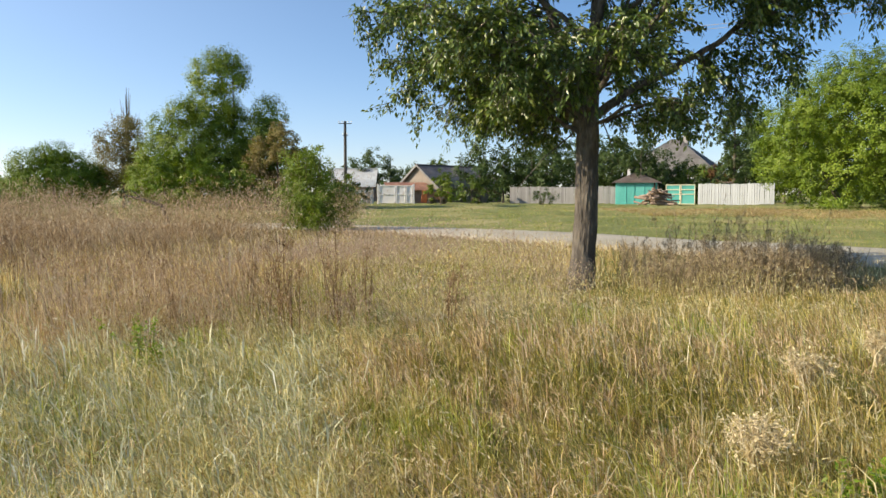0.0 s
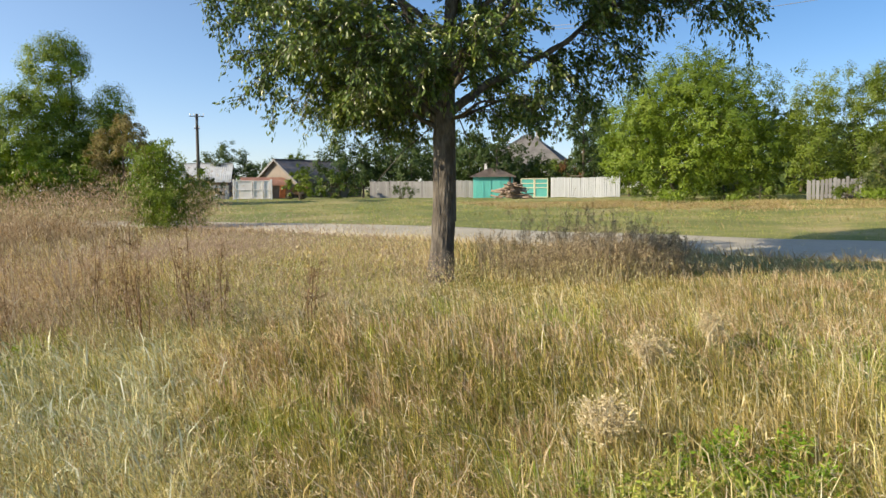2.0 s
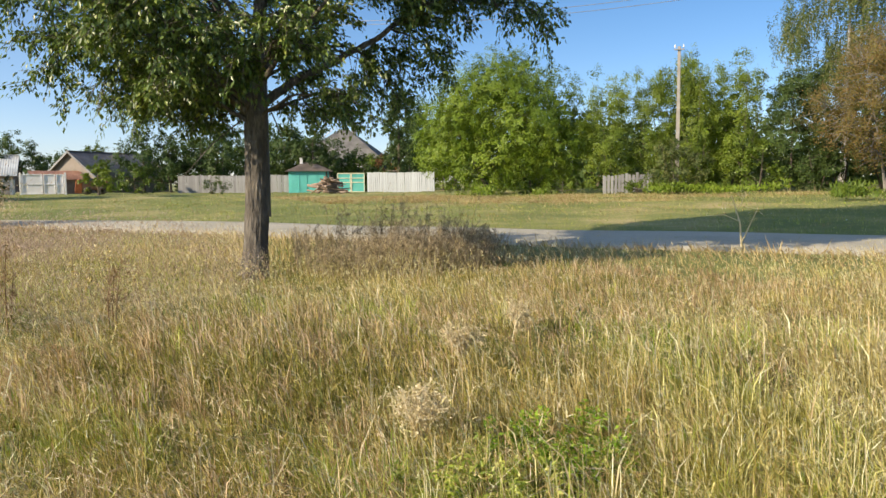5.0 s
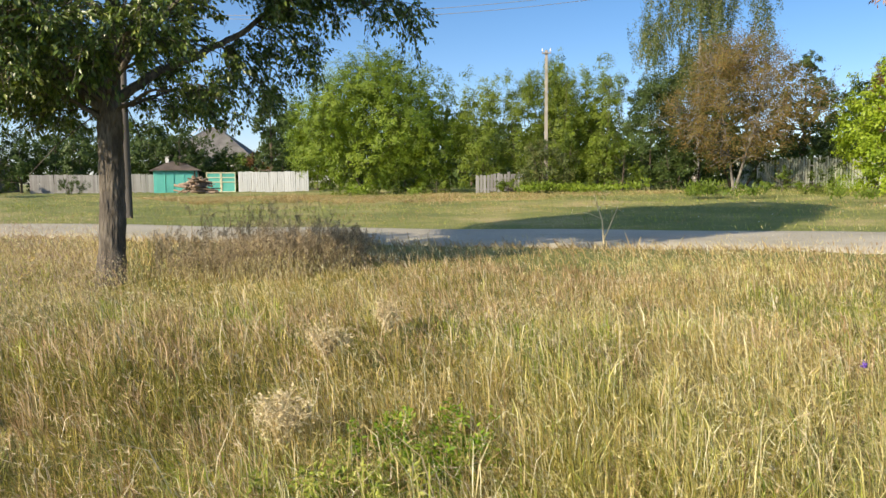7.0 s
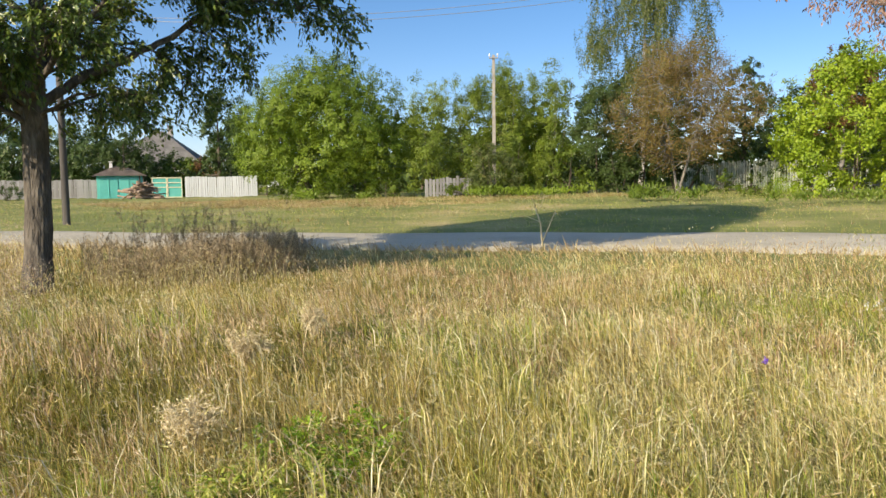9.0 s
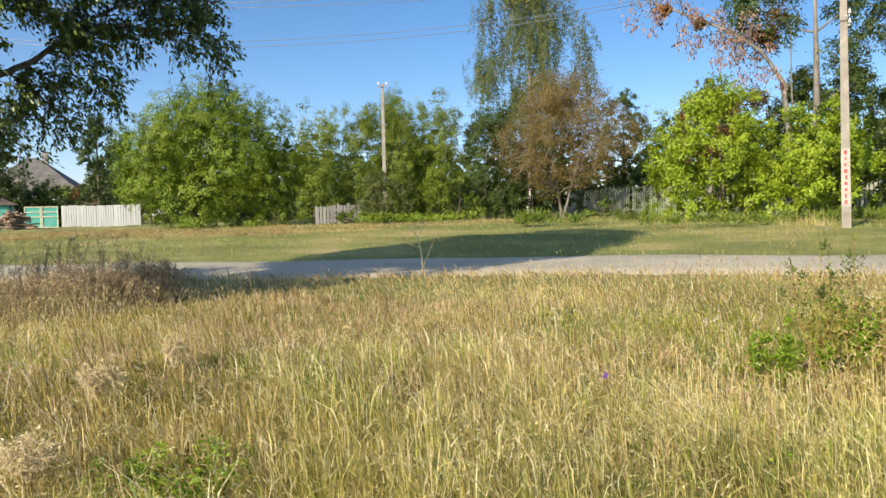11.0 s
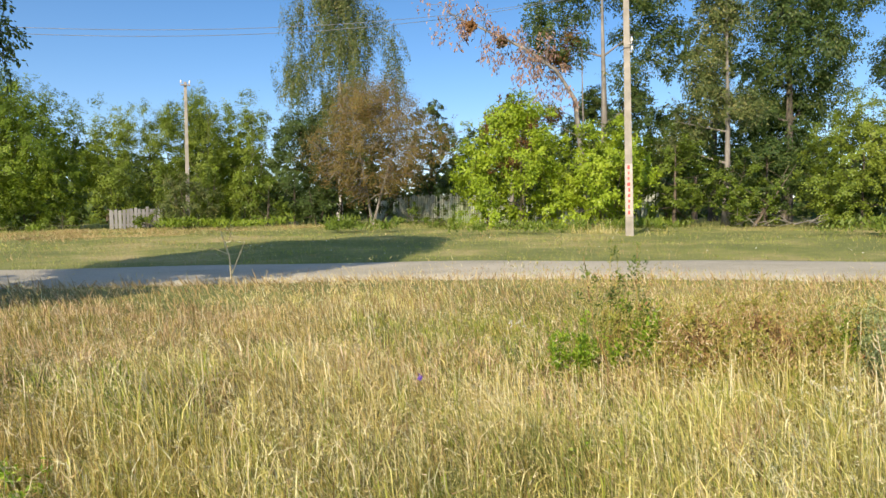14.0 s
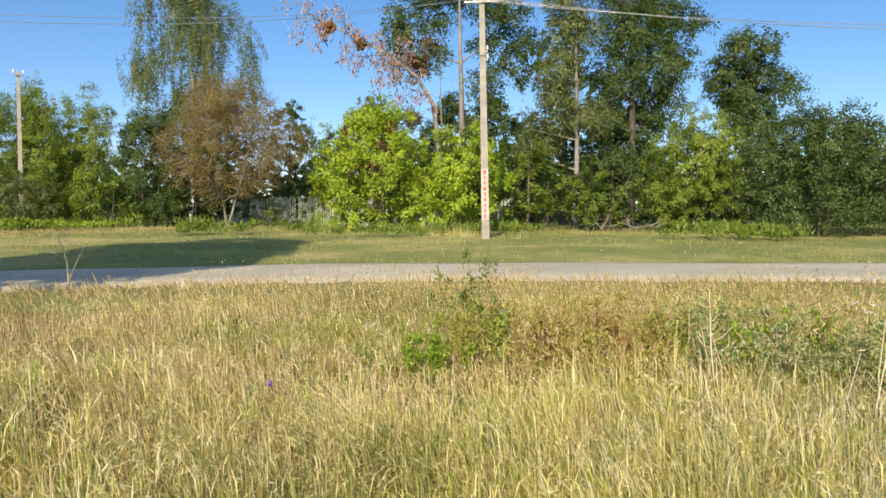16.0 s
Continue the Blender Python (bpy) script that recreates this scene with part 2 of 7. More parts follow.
M["leaf_acacia"] = leaf_material("acacia leaves", [(0, (0.034, 0.068, 0.018)), (0.5, (0.063, 0.108, 0.028)), (0.85, (0.100, 0.148, 0.038)), (1, (0.165, 0.185, 0.055))], 0.33, 0.45, 0.45, 0.35)
# bark, wood, stone, paint
M["bark"] = rough_material("furrowed grey bark", [(0, (0.026, 0.022, 0.018)), (0.45, (0.082, 0.071, 0.058)), (0.7, (0.155, 0.137, 0.112)), (1, (0.25, 0.225, 0.19))], 9, 40, 0.9, 1.0, 0.05, stretch=(1, 1, 0.32))
M["bark_dark"] = rough_material("dark bark", [(0.0, (0.035, 0.028, 0.022)), (0.5, (0.10, 0.08, 0.06)), (1.0, (0.24, 0.20, 0.15))], 7, 40, 0.9, 0.8, 0.03, stretch=(1, 1, 0.25))
M["bark_pale"] = rough_material("pale dead bark", [(0, (0.075, 0.070, 0.062)), (0.5, (0.19, 0.178, 0.158)), (1, (0.36, 0.34, 0.305))], 6, 40, 0.85, 0.6, 0.02, stretch=(1, 1, 0.3))
M["bark_birch"] = rough_material("white birch bark", [(0.0, (0.037, 0.031, 0.031)), (0.4, (0.279, 0.267, 0.248)), (0.6, (0.422, 0.409, 0.384)), (1.0, (0.484, 0.477, 0.459))], 5, 30, 0.7, 0.4, 0.01, stretch=(1, 1, 2.2))
M["concrete"] = rough_material("weathered pole concrete", [(0, (0.156, 0.143, 0.120)), (0.5, (0.276, 0.258, 0.225)), (1, (0.396, 0.373, 0.331))], 3, 50, 0.9, 0.3, 0.008)
M["tarred"] = rough_material("dark weathered timber", [(0.0, (0.03, 0.028, 0.026)), (0.5, (0.075, 0.068, 0.06)), (1.0, (0.16, 0.145, 0.13))], 5, 60, 0.85, 0.5, 0.01, stretch=(1, 1, 0.1))
M["grey_wood"] = rough_material("grey weathered planks", [(0, (0.109, 0.107, 0.102)), (0.5, (0.218, 0.218, 0.215)), (1, (0.334, 0.337, 0.332))], 3, 40, 0.85, 0.4, 0.006, stretch=(1, 1, 0.15), by_object=0.35)
M["pale_wood"] = rough_material("pale whitewashed planks", [(0, (0.257, 0.275, 0.283)), (0.5, (0.374, 0.402, 0.416)), (1, (0.498, 0.533, 0.557))], 2.5, 40, 0.85, 0.35, 0.006, stretch=(1, 1, 0.15), by_object=0.3)
M["green_wood"] = rough_material("faded green planks", [(0.0, (0.20, 0.24, 0.19)), (0.5, (0.36, 0.40, 0.33)), (1.0, (0.52, 0.53, 0.46))], 3, 40, 0.85, 0.35, 0.006, stretch=(1, 1, 0.15), by_object=0.35)
M["teal"] = rough_material("turquoise painted sheet", [(0.0, (0.064, 0.313, 0.276)), (0.5, (0.101, 0.460, 0.405)), (1.0, (0.156, 0.534, 0.469))], 1.2, 30, 0.55, 0.15, 0.004)
M["cream"] = rough_material("cream painted steel", [(0.0, (0.55, 0.52, 0.32)), (0.5, (0.72, 0.69, 0.48)), (1.0, (0.78, 0.76, 0.58))], 3, 40, 0.55, 0.15, 0.003)
M["white"] = rough_material("white painted boards", [(0.0, (0.570, 0.570, 0.552)), (0.5, (0.718, 0.718, 0.708)), (1.0, (0.773, 0.773, 0.764))], 2, 40, 0.6, 0.2, 0.004)
M["slate"] = rough_material("grey asbestos roof sheet", [(0.0, (0.16, 0.15, 0.14)), (0.5, (0.30, 0.29, 0.27)), (1.0, (0.44, 0.43, 0.40))], 1.5, 20, 0.9, 0.3, 0.01)
M["slate_pale"] = rough_material("pale roof sheet", [(0.0, (0.34, 0.36, 0.36)), (0.5, (0.50, 0.53, 0.53)), (1.0, (0.60, 0.63, 0.63))], 1.5, 20, 0.8, 0.3, 0.01)
M["old_roof"] = rough_material("weathered brown roof sheet", [(0.0, (0.12, 0.10, 0.085)), (0.5, (0.24, 0.20, 0.17)), (1.0, (0.36, 0.31, 0.26))], 1.2, 20, 0.9, 0.3, 0.01)
M["rust_roof"] = rough_material("rusty roof sheet", [(0.0, (0.14, 0.065, 0.04)), (0.5, (0.28, 0.14, 0.09)), (1.0, (0.42, 0.25, 0.17))], 1.5, 20, 0.8, 0.3, 0.008)
M["plaster"] = rough_material("grey plaster", [(0, (0.26, 0.245, 0.22)), (0.5, (0.38, 0.36, 0.33)), (1, (0.48, 0.46, 0.42))], 1.5, 30, 0.9, 0.2, 0.005)
M["old_plaster"] = rough_material("dingy brown plaster", [(0, (0.15, 0.125, 0.10)), (0.5, (0.24, 0.205, 0.17)), (1, (0.32, 0.28, 0.24))], 1.5, 30, 0.9, 0.2, 0.005)
M["brick"] = rough_material("red brown brick wall", [(0.0, (0.13, 0.08, 0.06)), (0.5, (0.21, 0.14, 0.11)), (1.0, (0.30, 0.22, 0.17))], 3, 30, 0.9, 0.3, 0.008)
M["orange"] = rough_material("orange rusted steel", [(0.0, (0.20, 0.05, 0.02)), (0.5, (0.42, 0.12, 0.04)), (1.0, (0.55, 0.20, 0.07))], 3, 40, 0.75, 0.4, 0.006)
M["log"] = rough_material("old cut timber", [(0.0, (0.10, 0.07, 0.05)), (0.5, (0.26, 0.19, 0.14)), (1.0, (0.44, 0.35, 0.27))], 5, 40, 0.9, 0.5, 0.01, by_object=0.4)
M["red_paint"] = rough_material("red paint", [(0.0, (0.30, 0.03, 0.03)), (0.5, (0.48, 0.06, 0.055)), (1.0, (0.58, 0.13, 0.11))], 6, 40, 0.6, 0.1, 0.002)
M["white_paint"] = rough_material("thin whitewash", [(0, (0.26, 0.235, 0.21)), (0.5, (0.38, 0.35, 0.32)), (1, (0.50, 0.47, 0.43))], 4, 40, 0.8, 0.1, 0.002)
M["porcelain"] = rough_material("glazed insulator", [(0.0, (0.60, 0.58, 0.54)), (1.0, (0.80, 0.79, 0.76))], 4, 40, 0.25, 0.05, 0.002)
M["steel"] = rough_material("dull steel", [(0.0, (0.18, 0.17, 0.16)), (1.0, (0.38, 0.37, 0.36))], 5, 40, 0.5, 0.1, 0.002, metal=0.6)
M["wire"] = rough_material("aluminium wire", [(0, (0.3, 0.3, 0.3)), (1, (0.45, 0.45, 0.45))], 5, 40, 0.4, 0.0, 0.001, metal=0.7)
M["glass"], _n, _l, _p = nodes_of("dark window glass")
_p.inputs["Base Color"].default_value, _p.inputs["Roughness"].default_value = (0.03, 0.04, 0.05, 1), 0.08
M["violet"] = leaf_material("violet petals", [(0.0, (0.16, 0.08, 0.42)), (1.0, (0.30, 0.18, 0.62))], 0.3)
M["petal"] = leaf_material("white petals", [(0.0, (0.62, 0.62, 0.55)), (1.0, (0.82, 0.82, 0.78))], 0.3)


# ---- mesh helpers ----
def mesh_np(name, verts, faces):
    """A mesh from arrays: faces all of one size."""
    verts, faces = np.asarray(verts, np.float32), np.asarray(faces, np.int32)
    me = bpy.data.meshes.new(name)
    k = faces.shape[1]
    me.vertices.add(len(verts))
    me.vertices.foreach_set("co", verts.ravel())
    me.loops.add(faces.size)
    me.loops.foreach_set("vertex_index", faces.ravel())
    me.polygons.add(len(faces))
    me.polygons.foreach_set("loop_start", np.arange(0, faces.size, k, dtype=np.int32))
    me.update(calc_edges=True)
    return me


def part(name, data, material, parent=None, label="", smooth=False):
    """Links a bmesh or a mesh as one object under a thing or a part."""
    if isinstance(data, bmesh.types.BMesh):
        me = bpy.data.meshes.new(name)
        data.to_mesh(me)
        data.free()
    else:
        me = data
    if not me.materials:
        me.materials.append(material)
    if smooth:
        me.polygons.foreach_set("use_smooth", [True] * len(me.polygons))
    ob = new(name, me)
    ob.parent = parent
    if label:
        ob["label"] = label
    return ob


def thing(name, place, label, category, group="", turn=0.0):
    ob = new(name)
    ob.empty_display_size = 0.2
    ob.matrix_world = pose(*place, 0, 0, turn)
    return tagged(ob, label, category, group)


def box(bm, size, at, turn=(0, 0, 0), bevel=0.0):
    """A box with its middle at a place, its edges bevelled."""
    made = bmesh.ops.create_cube(bm, size=1.0, matrix=pose(*at, *turn) @ Matrix.Diagonal((*size, 1)))
    if bevel:
        edges = list({e for v in made["verts"] for e in v.link_edges})
        bmesh.ops.bevel(bm, geom=edges, offset=bevel, segments=1, affect="EDGES")
    return bm


def boxes(*rows, bevel=0.0):
    bm = bmesh.new()
    for r in rows:
        box(bm, *r, bevel=bevel)
    return bm


def tubes(paths, sides=6):
    """Tapered tubes along paths of (points, radii): arrays of verts and quads."""
    vs, fs, base = [], [], 0
    ang = np.linspace(0, 2 * np.pi, sides, endpoint=False)
    for pts, rad in paths:
        pts, rad = np.asarray(pts, float), np.asarray(rad, float)
        d = np.gradient(pts, axis=0)
        d /= np.linalg.norm(d, axis=1, keepdims=True) + 1e-9
        ref = np.where(np.abs(d[:, 2:3]) > 0.9, [[1.0, 0, 0]], [[0, 0, 1.0]])
        a = np.cross(d, ref)
        a /= np.linalg.norm(a, axis=1, keepdims=True) + 1e-9
        b = np.cross(d, a)
        ring = pts[:, None] + rad[:, None, None] * (np.cos(ang)[None, :, None] * a[:, None] + np.sin(ang)[None, :, None] * b[:, None])
        n = len(pts)
        vs.append(ring.reshape(-1, 3))
        i = np.arange(n - 1)[:, None] * sides + np.arange(sides)[None]
        j = np.arange(n - 1)[:, None] * sides + (np.arange(sides)[None] + 1) % sides
        fs.append(np.stack([i, j, j + sides, i + sides], -1).reshape(-1, 4) + base)
        base += n * sides
    return np.concatenate(vs), np.concatenate(fs)


def blades(x, y, z, h, w, lean, way, curl=0.5, rng=RNG, plain=False):
    """Grass blades: four verts and two triangles each, bending over towards way (radians)."""
    n = len(x)
    if plain:
        face = rng.uniform(0, 2 * np.pi, n)
        up = np.sqrt(np.maximum(h**2 - lean**2, (0.25 * h) ** 2))
        sx, sy = np.cos(face) * w / 2, np.sin(face) * w / 2
        v = np.stack([np.stack([x - sx, y - sy, z - 0.03], -1), np.stack([x + sx, y + sy, z - 0.03], -1), np.stack([x + np.cos(way) * lean, y + np.sin(way) * lean, z + up], -1)], 1).reshape(-1, 3)
        return v, np.arange(3 * n).reshape(-1, 3)
    face = way + np.pi / 2 + rng.normal(0, 0.7, n)
    sx, sy = np.cos(face) * w / 2, np.sin(face) * w / 2
    lx, ly = np.cos(way) * lean, np.sin(way) * lean
    up = np.sqrt(np.maximum(h**2 - lean**2, (0.25 * h) ** 2))
    bend = rng.uniform(0.45, 0.7, n)
    mx, my, mz = x + lx * bend * (1 - 0.55 * curl), y + ly * bend * (1 - 0.55 * curl), z + up * bend * (1 + 0.3 * curl)
    v = np.stack([
        np.stack([x, y, z - 0.03], -1), np.stack([mx + sx, my + sy, mz], -1),
        np.stack([x + lx, y + ly, z + up * (1 - 0.25 * curl)], -1), np.stack([mx - sx, my - sy, mz], -1)], 1).reshape(-1, 3)
    o = np.arange(n)[:, None] * 4
    return v, np.concatenate([o + [0, 1, 3], o + [1, 2, 3]], 0)


def leaves(p, length, width, rng=RNG, droop=0.4, fold=0.25, axis=None, facing=None):
    """Folded leaves at points p, their faces roughly towards facing: four verts and two triangles each."""
    n = len(p)
    if axis is None:
        axis = rng.normal(0, 1, (n, 3))
        axis[:, 2] = axis[:, 2] * 0.6 - droop
    axis = axis / (np.linalg.norm(axis, axis=1, keepdims=True) + 1e-9)
    if facing is None:
        facing = rng.normal(0, 0.7, (n, 3)) + [0, 0, 1.0]
    side = np.cross(axis, facing)
    side /= np.linalg.norm(side, axis=1, keepdims=True) + 1e-9
    nor = np.cross(side, axis)
    L = (length * rng.uniform(0.65, 1.25, n))[:, None]
    W = (width * rng.uniform(0.7, 1.2, n))[:, None]
    m = p + axis * L * 0.42 + nor * W * fold
    v = np.stack([p, m + side * W / 2, p + axis * L, m - side * W / 2], 1).reshape(-1, 3)
    o = np.arange(n)[:, None] * 4
    return v, np.concatenate([o + [0, 1, 2], o + [0, 2, 3]], 0)


def small_leaves(p, length, width, rng, droop, facing):
    """Leaves of one triangle each, for crowns that stand far off."""
    n = len(p)
    axis = rng.normal(0, 1, (n, 3))
    axis[:, 2] = axis[:, 2] * 0.6 - droop
    facing = facing / (np.linalg.norm(facing, axis=1, keepdims=True) + 1e-9)
    axis -= facing * (axis * facing).sum(1, keepdims=True) * 0.75
    axis /= np.linalg.norm(axis, axis=1, keepdims=True) + 1e-9
    side = np.cross(axis, facing)
    side /= np.linalg.norm(side, axis=1, keepdims=True) + 1e-9
    L, W = (length * rng.uniform(0.65, 1.25, n))[:, None], (width * rng.uniform(0.7, 1.2, n))[:, None]
    q = p + axis * L * 0.3
    return np.stack([q + side * W / 2, p + axis * L, q * 0.6 + p * 0.4 - side * W / 2], 1).reshape(-1, 3), np.arange(3 * n).reshape(-1, 3)


# ---- the lie of the land ----
def spline(pts, n=24):
    pts = np.asarray(pts, float)
    ext = np.vstack([2 * pts[0] - pts[1], pts, 2 * pts[-1] - pts[-2]])
    out = []
    for a, b, c, d in zip(ext, ext[1:], ext[2:], ext[3:]):
        for s in np.linspace(0, 1, n, endpoint=False):
            out.append(0.5 * ((2 * b) + (c - a) * s + (2 * a - 5 * b + 4 * c - d) * s**2 + (3 * b - a - 3 * c + d) * s**3))
    return np.array(out + [pts[-1]])


ROAD = spline([(39.66, -75.10), (26.67, -32.10), (19.27, -9.11), (16.58, -2.93), (15.24, 0.67), (13.86, 4.34), (11.79, 7.82), (8.75, 11.06), (5.55, 14.58), (2.66, 18.28), (-0.03, 21.27), (-3.65, 23.74), (-9.29, 26.07), (-24.17, 30.05), (-70.15, 37.04)])
ROAD_WAY = np.gradient(ROAD, axis=0)
ROAD_WAY /= np.linalg.norm(ROAD_WAY, axis=1, keepdims=True)


def road_side(x, y):
    """Metres from the road's middle line; positive beyond it, as seen from the field."""
    x, y = np.atleast_1d(np.asarray(x, float)), np.atleast_1d(np.asarray(y, float))
    out = np.empty(len(x))
    for s in range(0, len(x), 20000):
        dx, dy = x[s : s + 20000, None] - ROAD[None, :, 0], y[s : s + 20000, None] - ROAD[None, :, 1]
        k = (dx * dx + dy * dy).argmin(1)
        r = np.arange(len(k))
        w = ROAD_WAY[k]
        side = w[:, 1] * dx[r, k] - w[:, 0] * dy[r, k]
        out[s : s + 20000] = np.sign(side) * np.hypot(dx[r, k], dy[r, k])
    return out


def smooth01(v):
    v = np.clip(v, 0, 1)
    return v * v * (3 - 2 * v)


def wave(x, y, f, seed):
    """A cheap even-tempered undulation between about -1 and 1."""
    r = np.random.default_rng(seed)
    out = 0
    for k in range(5):
        a, p, g = r.uniform(0, 2 * np.pi), r.uniform(0, 2 * np.pi), f * r.uniform(0.6, 1.8)
        out = out + np.sin(g * (x * np.cos(a) + y * np.sin(a)) + p)
    return out / 3.0


def land(x, y, side=None):
    x, y = np.atleast_1d(np.asarray(x, float)), np.atleast_1d(np.asarray(y, float))
    d = road_side(x, y) if side is None else side
    near = 0.5 - 0.5 * smooth01((-d - 1.8) / 13.0)
    near = near + 0.25 * smooth01((-d - 30) / 60)
    rise = 0.34 + 0.22 * smooth01((x - 0.35 * y) / 20)
    far = 0.5 + rise * (1 - np.exp(-np.maximum(d - 1.9, 0) / 11.0))
    bumps = 0.03 * wave(x, y, 1.1, 3) * smooth01((np.abs(d) - 2.5) / 2)
    return np.where(d > 0, far, near) + bumps


def land_at(x, y):
    return float(land([x], [y])[0])


# one ground sheet, finer near the way, out to the horizon
_fine = np.arange(-26, 56.01, 0.55)
_out = np.array([60, 68, 80, 100, 140, 220, 400, 800, 1600, 3500.0])
gx = np.concatenate([-_out[::-1] + 30, _fine, _out])
gy = np.concatenate([-_out[::-1] + 30, _fine, _out + 2])
GX, GY = np.meshgrid(gx, gy)
GS = road_side(GX.ravel(), GY.ravel())
GZ = land(GX.ravel(), GY.ravel(), GS) - 0.06 * smooth01((2.3 - np.abs(GS)) / 0.6)
i = np.arange(len(gx) - 1)[None] + np.arange(len(gy) - 1)[:, None] * len(gx)
gf = np.stack([i, i + 1, i + 1 + len(gx), i + len(gx)], -1).reshape(-1, 4)

m, n, l, p = nodes_of("dry grassland soil")
M["ground"] = m
n1, n2, n3 = noise_node(n, l, 0.30, 6, rough=0.65), noise_node(n, l, 2.5, 5), noise_node(n, l, 30, 4)
r1 = ramp_node(n, [(0.44, (0.105, 0.165, 0.026)), (0.52, (0.205, 0.245, 0.055)), (0.60, (0.37, 0.335, 0.13)), (0.67, (0.50, 0.39, 0.19))])
r2 = ramp_node(n, [(0.3, (0.22, 0.24, 0.06)), (0.55, (0.36, 0.33, 0.12)), (0.75, (0.54, 0.45, 0.23))])
l.new(n1.outputs[0], r1.inputs[0])
l.new(n2.outputs[0], r2.inputs[0])
c = mix_node(n, l, 0.25, r1.outputs[0], r2.outputs[0])
r3 = ramp_node(n, [(0.4, (0, 0, 0)), (0.65, (0.5, 0.5, 0.5))])
l.new(n3.outputs[0], r3.inputs[0])
c = mix_node(n, l, r3.outputs[0], c, (0.20, 0.18, 0.06))
l.new(c, p.inputs["Base Color"])
p.inputs["Roughness"].default_value = 1.0
bp = n.new("ShaderNodeBump")
bp.inputs["Strength"].default_value, bp.inputs["Distance"].default_value = 0.8, 0.05
l.new(n3.outputs[0], bp.inputs["Height"])
l.new(bp.outputs[0], p.inputs["Normal"])
ground = part("ground", mesh_np("ground", np.stack([GX.ravel(), GY.ravel(), GZ], -1), gf), M["ground"], smooth=True)
tagged(ground, "dry uneven grassland earth with thin grass", "ground", kind="structure")

# the road: worn asphalt with crumbling edges
m, n, l, p = nodes_of("worn grey asphalt")
M["asphalt"] = m
n1, n2, n3 = noise_node(n, l, 0.5, 5), noise_node(n, l, 6, 6, rough=0.7), noise_node(n, l, 120, 3)
r1 = ramp_node(n, [(0.3, (0.44, 0.41, 0.32)), (0.5, (0.51, 0.475, 0.375)), (0.7, (0.57, 0.53, 0.42))])
l.new(n1.outputs[0], r1.inputs[0])
r2 = ramp_node(n, [(0.3, (0.82, 0.81, 0.80)), (0.6, (1, 1, 1))])
l.new(n2.outputs[0], r2.inputs[0])
c = mix_node(n, l, 0.8, r1.outputs[0], r2.outputs[0], "MULTIPLY")
r3 = ramp_node(n, [(0.35, (0.78, 0.78, 0.78)), (0.65, (1.08, 1.08, 1.08))])
l.new(n3.outputs[0], r3.inputs[0])
c = mix_node(n, l, 0.7, c, r3.outputs[0], "MULTIPLY")
l.new(c, p.inputs["Base Color"])
p.inputs["Roughness"].default_value, p.inputs["Specular IOR Level"].default_value = 0.95, 0.2
bp = n.new("ShaderNodeBump")
bp.inputs["Strength"].default_value, bp.inputs["Distance"].default_value = 0.6, 0.01
l.new(n3.outputs[0], bp.inputs["Height"])
l.new(bp.outputs[0], p.inputs["Normal"])
rs = spline(ROAD[::6], 30)
rw = np.gradient(rs, axis=0)
rw /= np.linalg.norm(rw, axis=1, keepdims=True)
nor = np.stack([rw[:, 1], -rw[:, 0]], -1)
arc = np.concatenate([[0], np.cumsum(np.linalg.norm(np.diff(rs, axis=0), axis=1))])
across = np.array([-1, -0.93, -0.6, -0.2, 0.2, 0.6, 0.93, 1])
rv = []
for k, a in enumerate(across):
    half = 2.2 - 0.42 * smooth01((rs[:, 1] - 5) / 8) + 0.20 * wave(arc, 0 * arc, 1.3, 21 if a < 0 else 22) * (abs(a) > 0.9)
    q = rs + nor * (a * half)[:, None]
    z = 0.5 + (0.02 + 0.03 * (1 - a * a) if abs(a) < 0.99 else -0.06) + 0 * arc
    rv.append(np.stack([q[:, 0], q[:, 1], z + 0.012 * wave(arc, a * 3 + 0 * arc, 0.8, 5)], -1))
rv = np.stack(rv, 1).reshape(-1, 3)
i = np.arange(len(rs) - 1)[:, None] * 8 + np.arange(7)[None]
road = part("road", mesh_np("road", rv, np.stack([i, i + 8, i + 9, i + 1], -1).reshape(-1, 4)[:, ::-1]), M["asphalt"], smooth=True)
tagged(road, "narrow worn grey asphalt village road with crumbling edges", "road", kind="structure")


# ---- trees and bushes ----
def egg_lobes(w, h, low, count, rng, top_heavy=0.0, size=(0.16, 0.25), core=True):
    """Ellipsoids (x, y, z, rx, ry, rz) that fill an egg of width w from low to h."""
    out = [(0, 0, low + (h - low) * 0.48, w * 0.34, w * 0.34, (h - low) * 0.40)] if core else []
    for k in range(count):
        f = (k + 0.5) / count
        girth = (math.sin(math.pi * (0.16 + 0.80 * f ** (1 + top_heavy)))) ** 0.6
        a = k * 2.4 + rng.uniform(-0.5, 0.5)
        s = w * rng.uniform(*size)
        sz = min(s * rng.uniform(0.8, 1.2), (h - low) * 0.22)
        z = low + sz * 0.7 + (h - low - sz * 1.7) * f
        r = max(0.0, w * 0.5 * girth - s * rng.uniform(0.6, 0.95)) * (1.0 if core else rng.uniform(0.25, 1.0))
        out.append((r * math.cos(a), r * math.sin(a), z, s, s, sz))
    return out


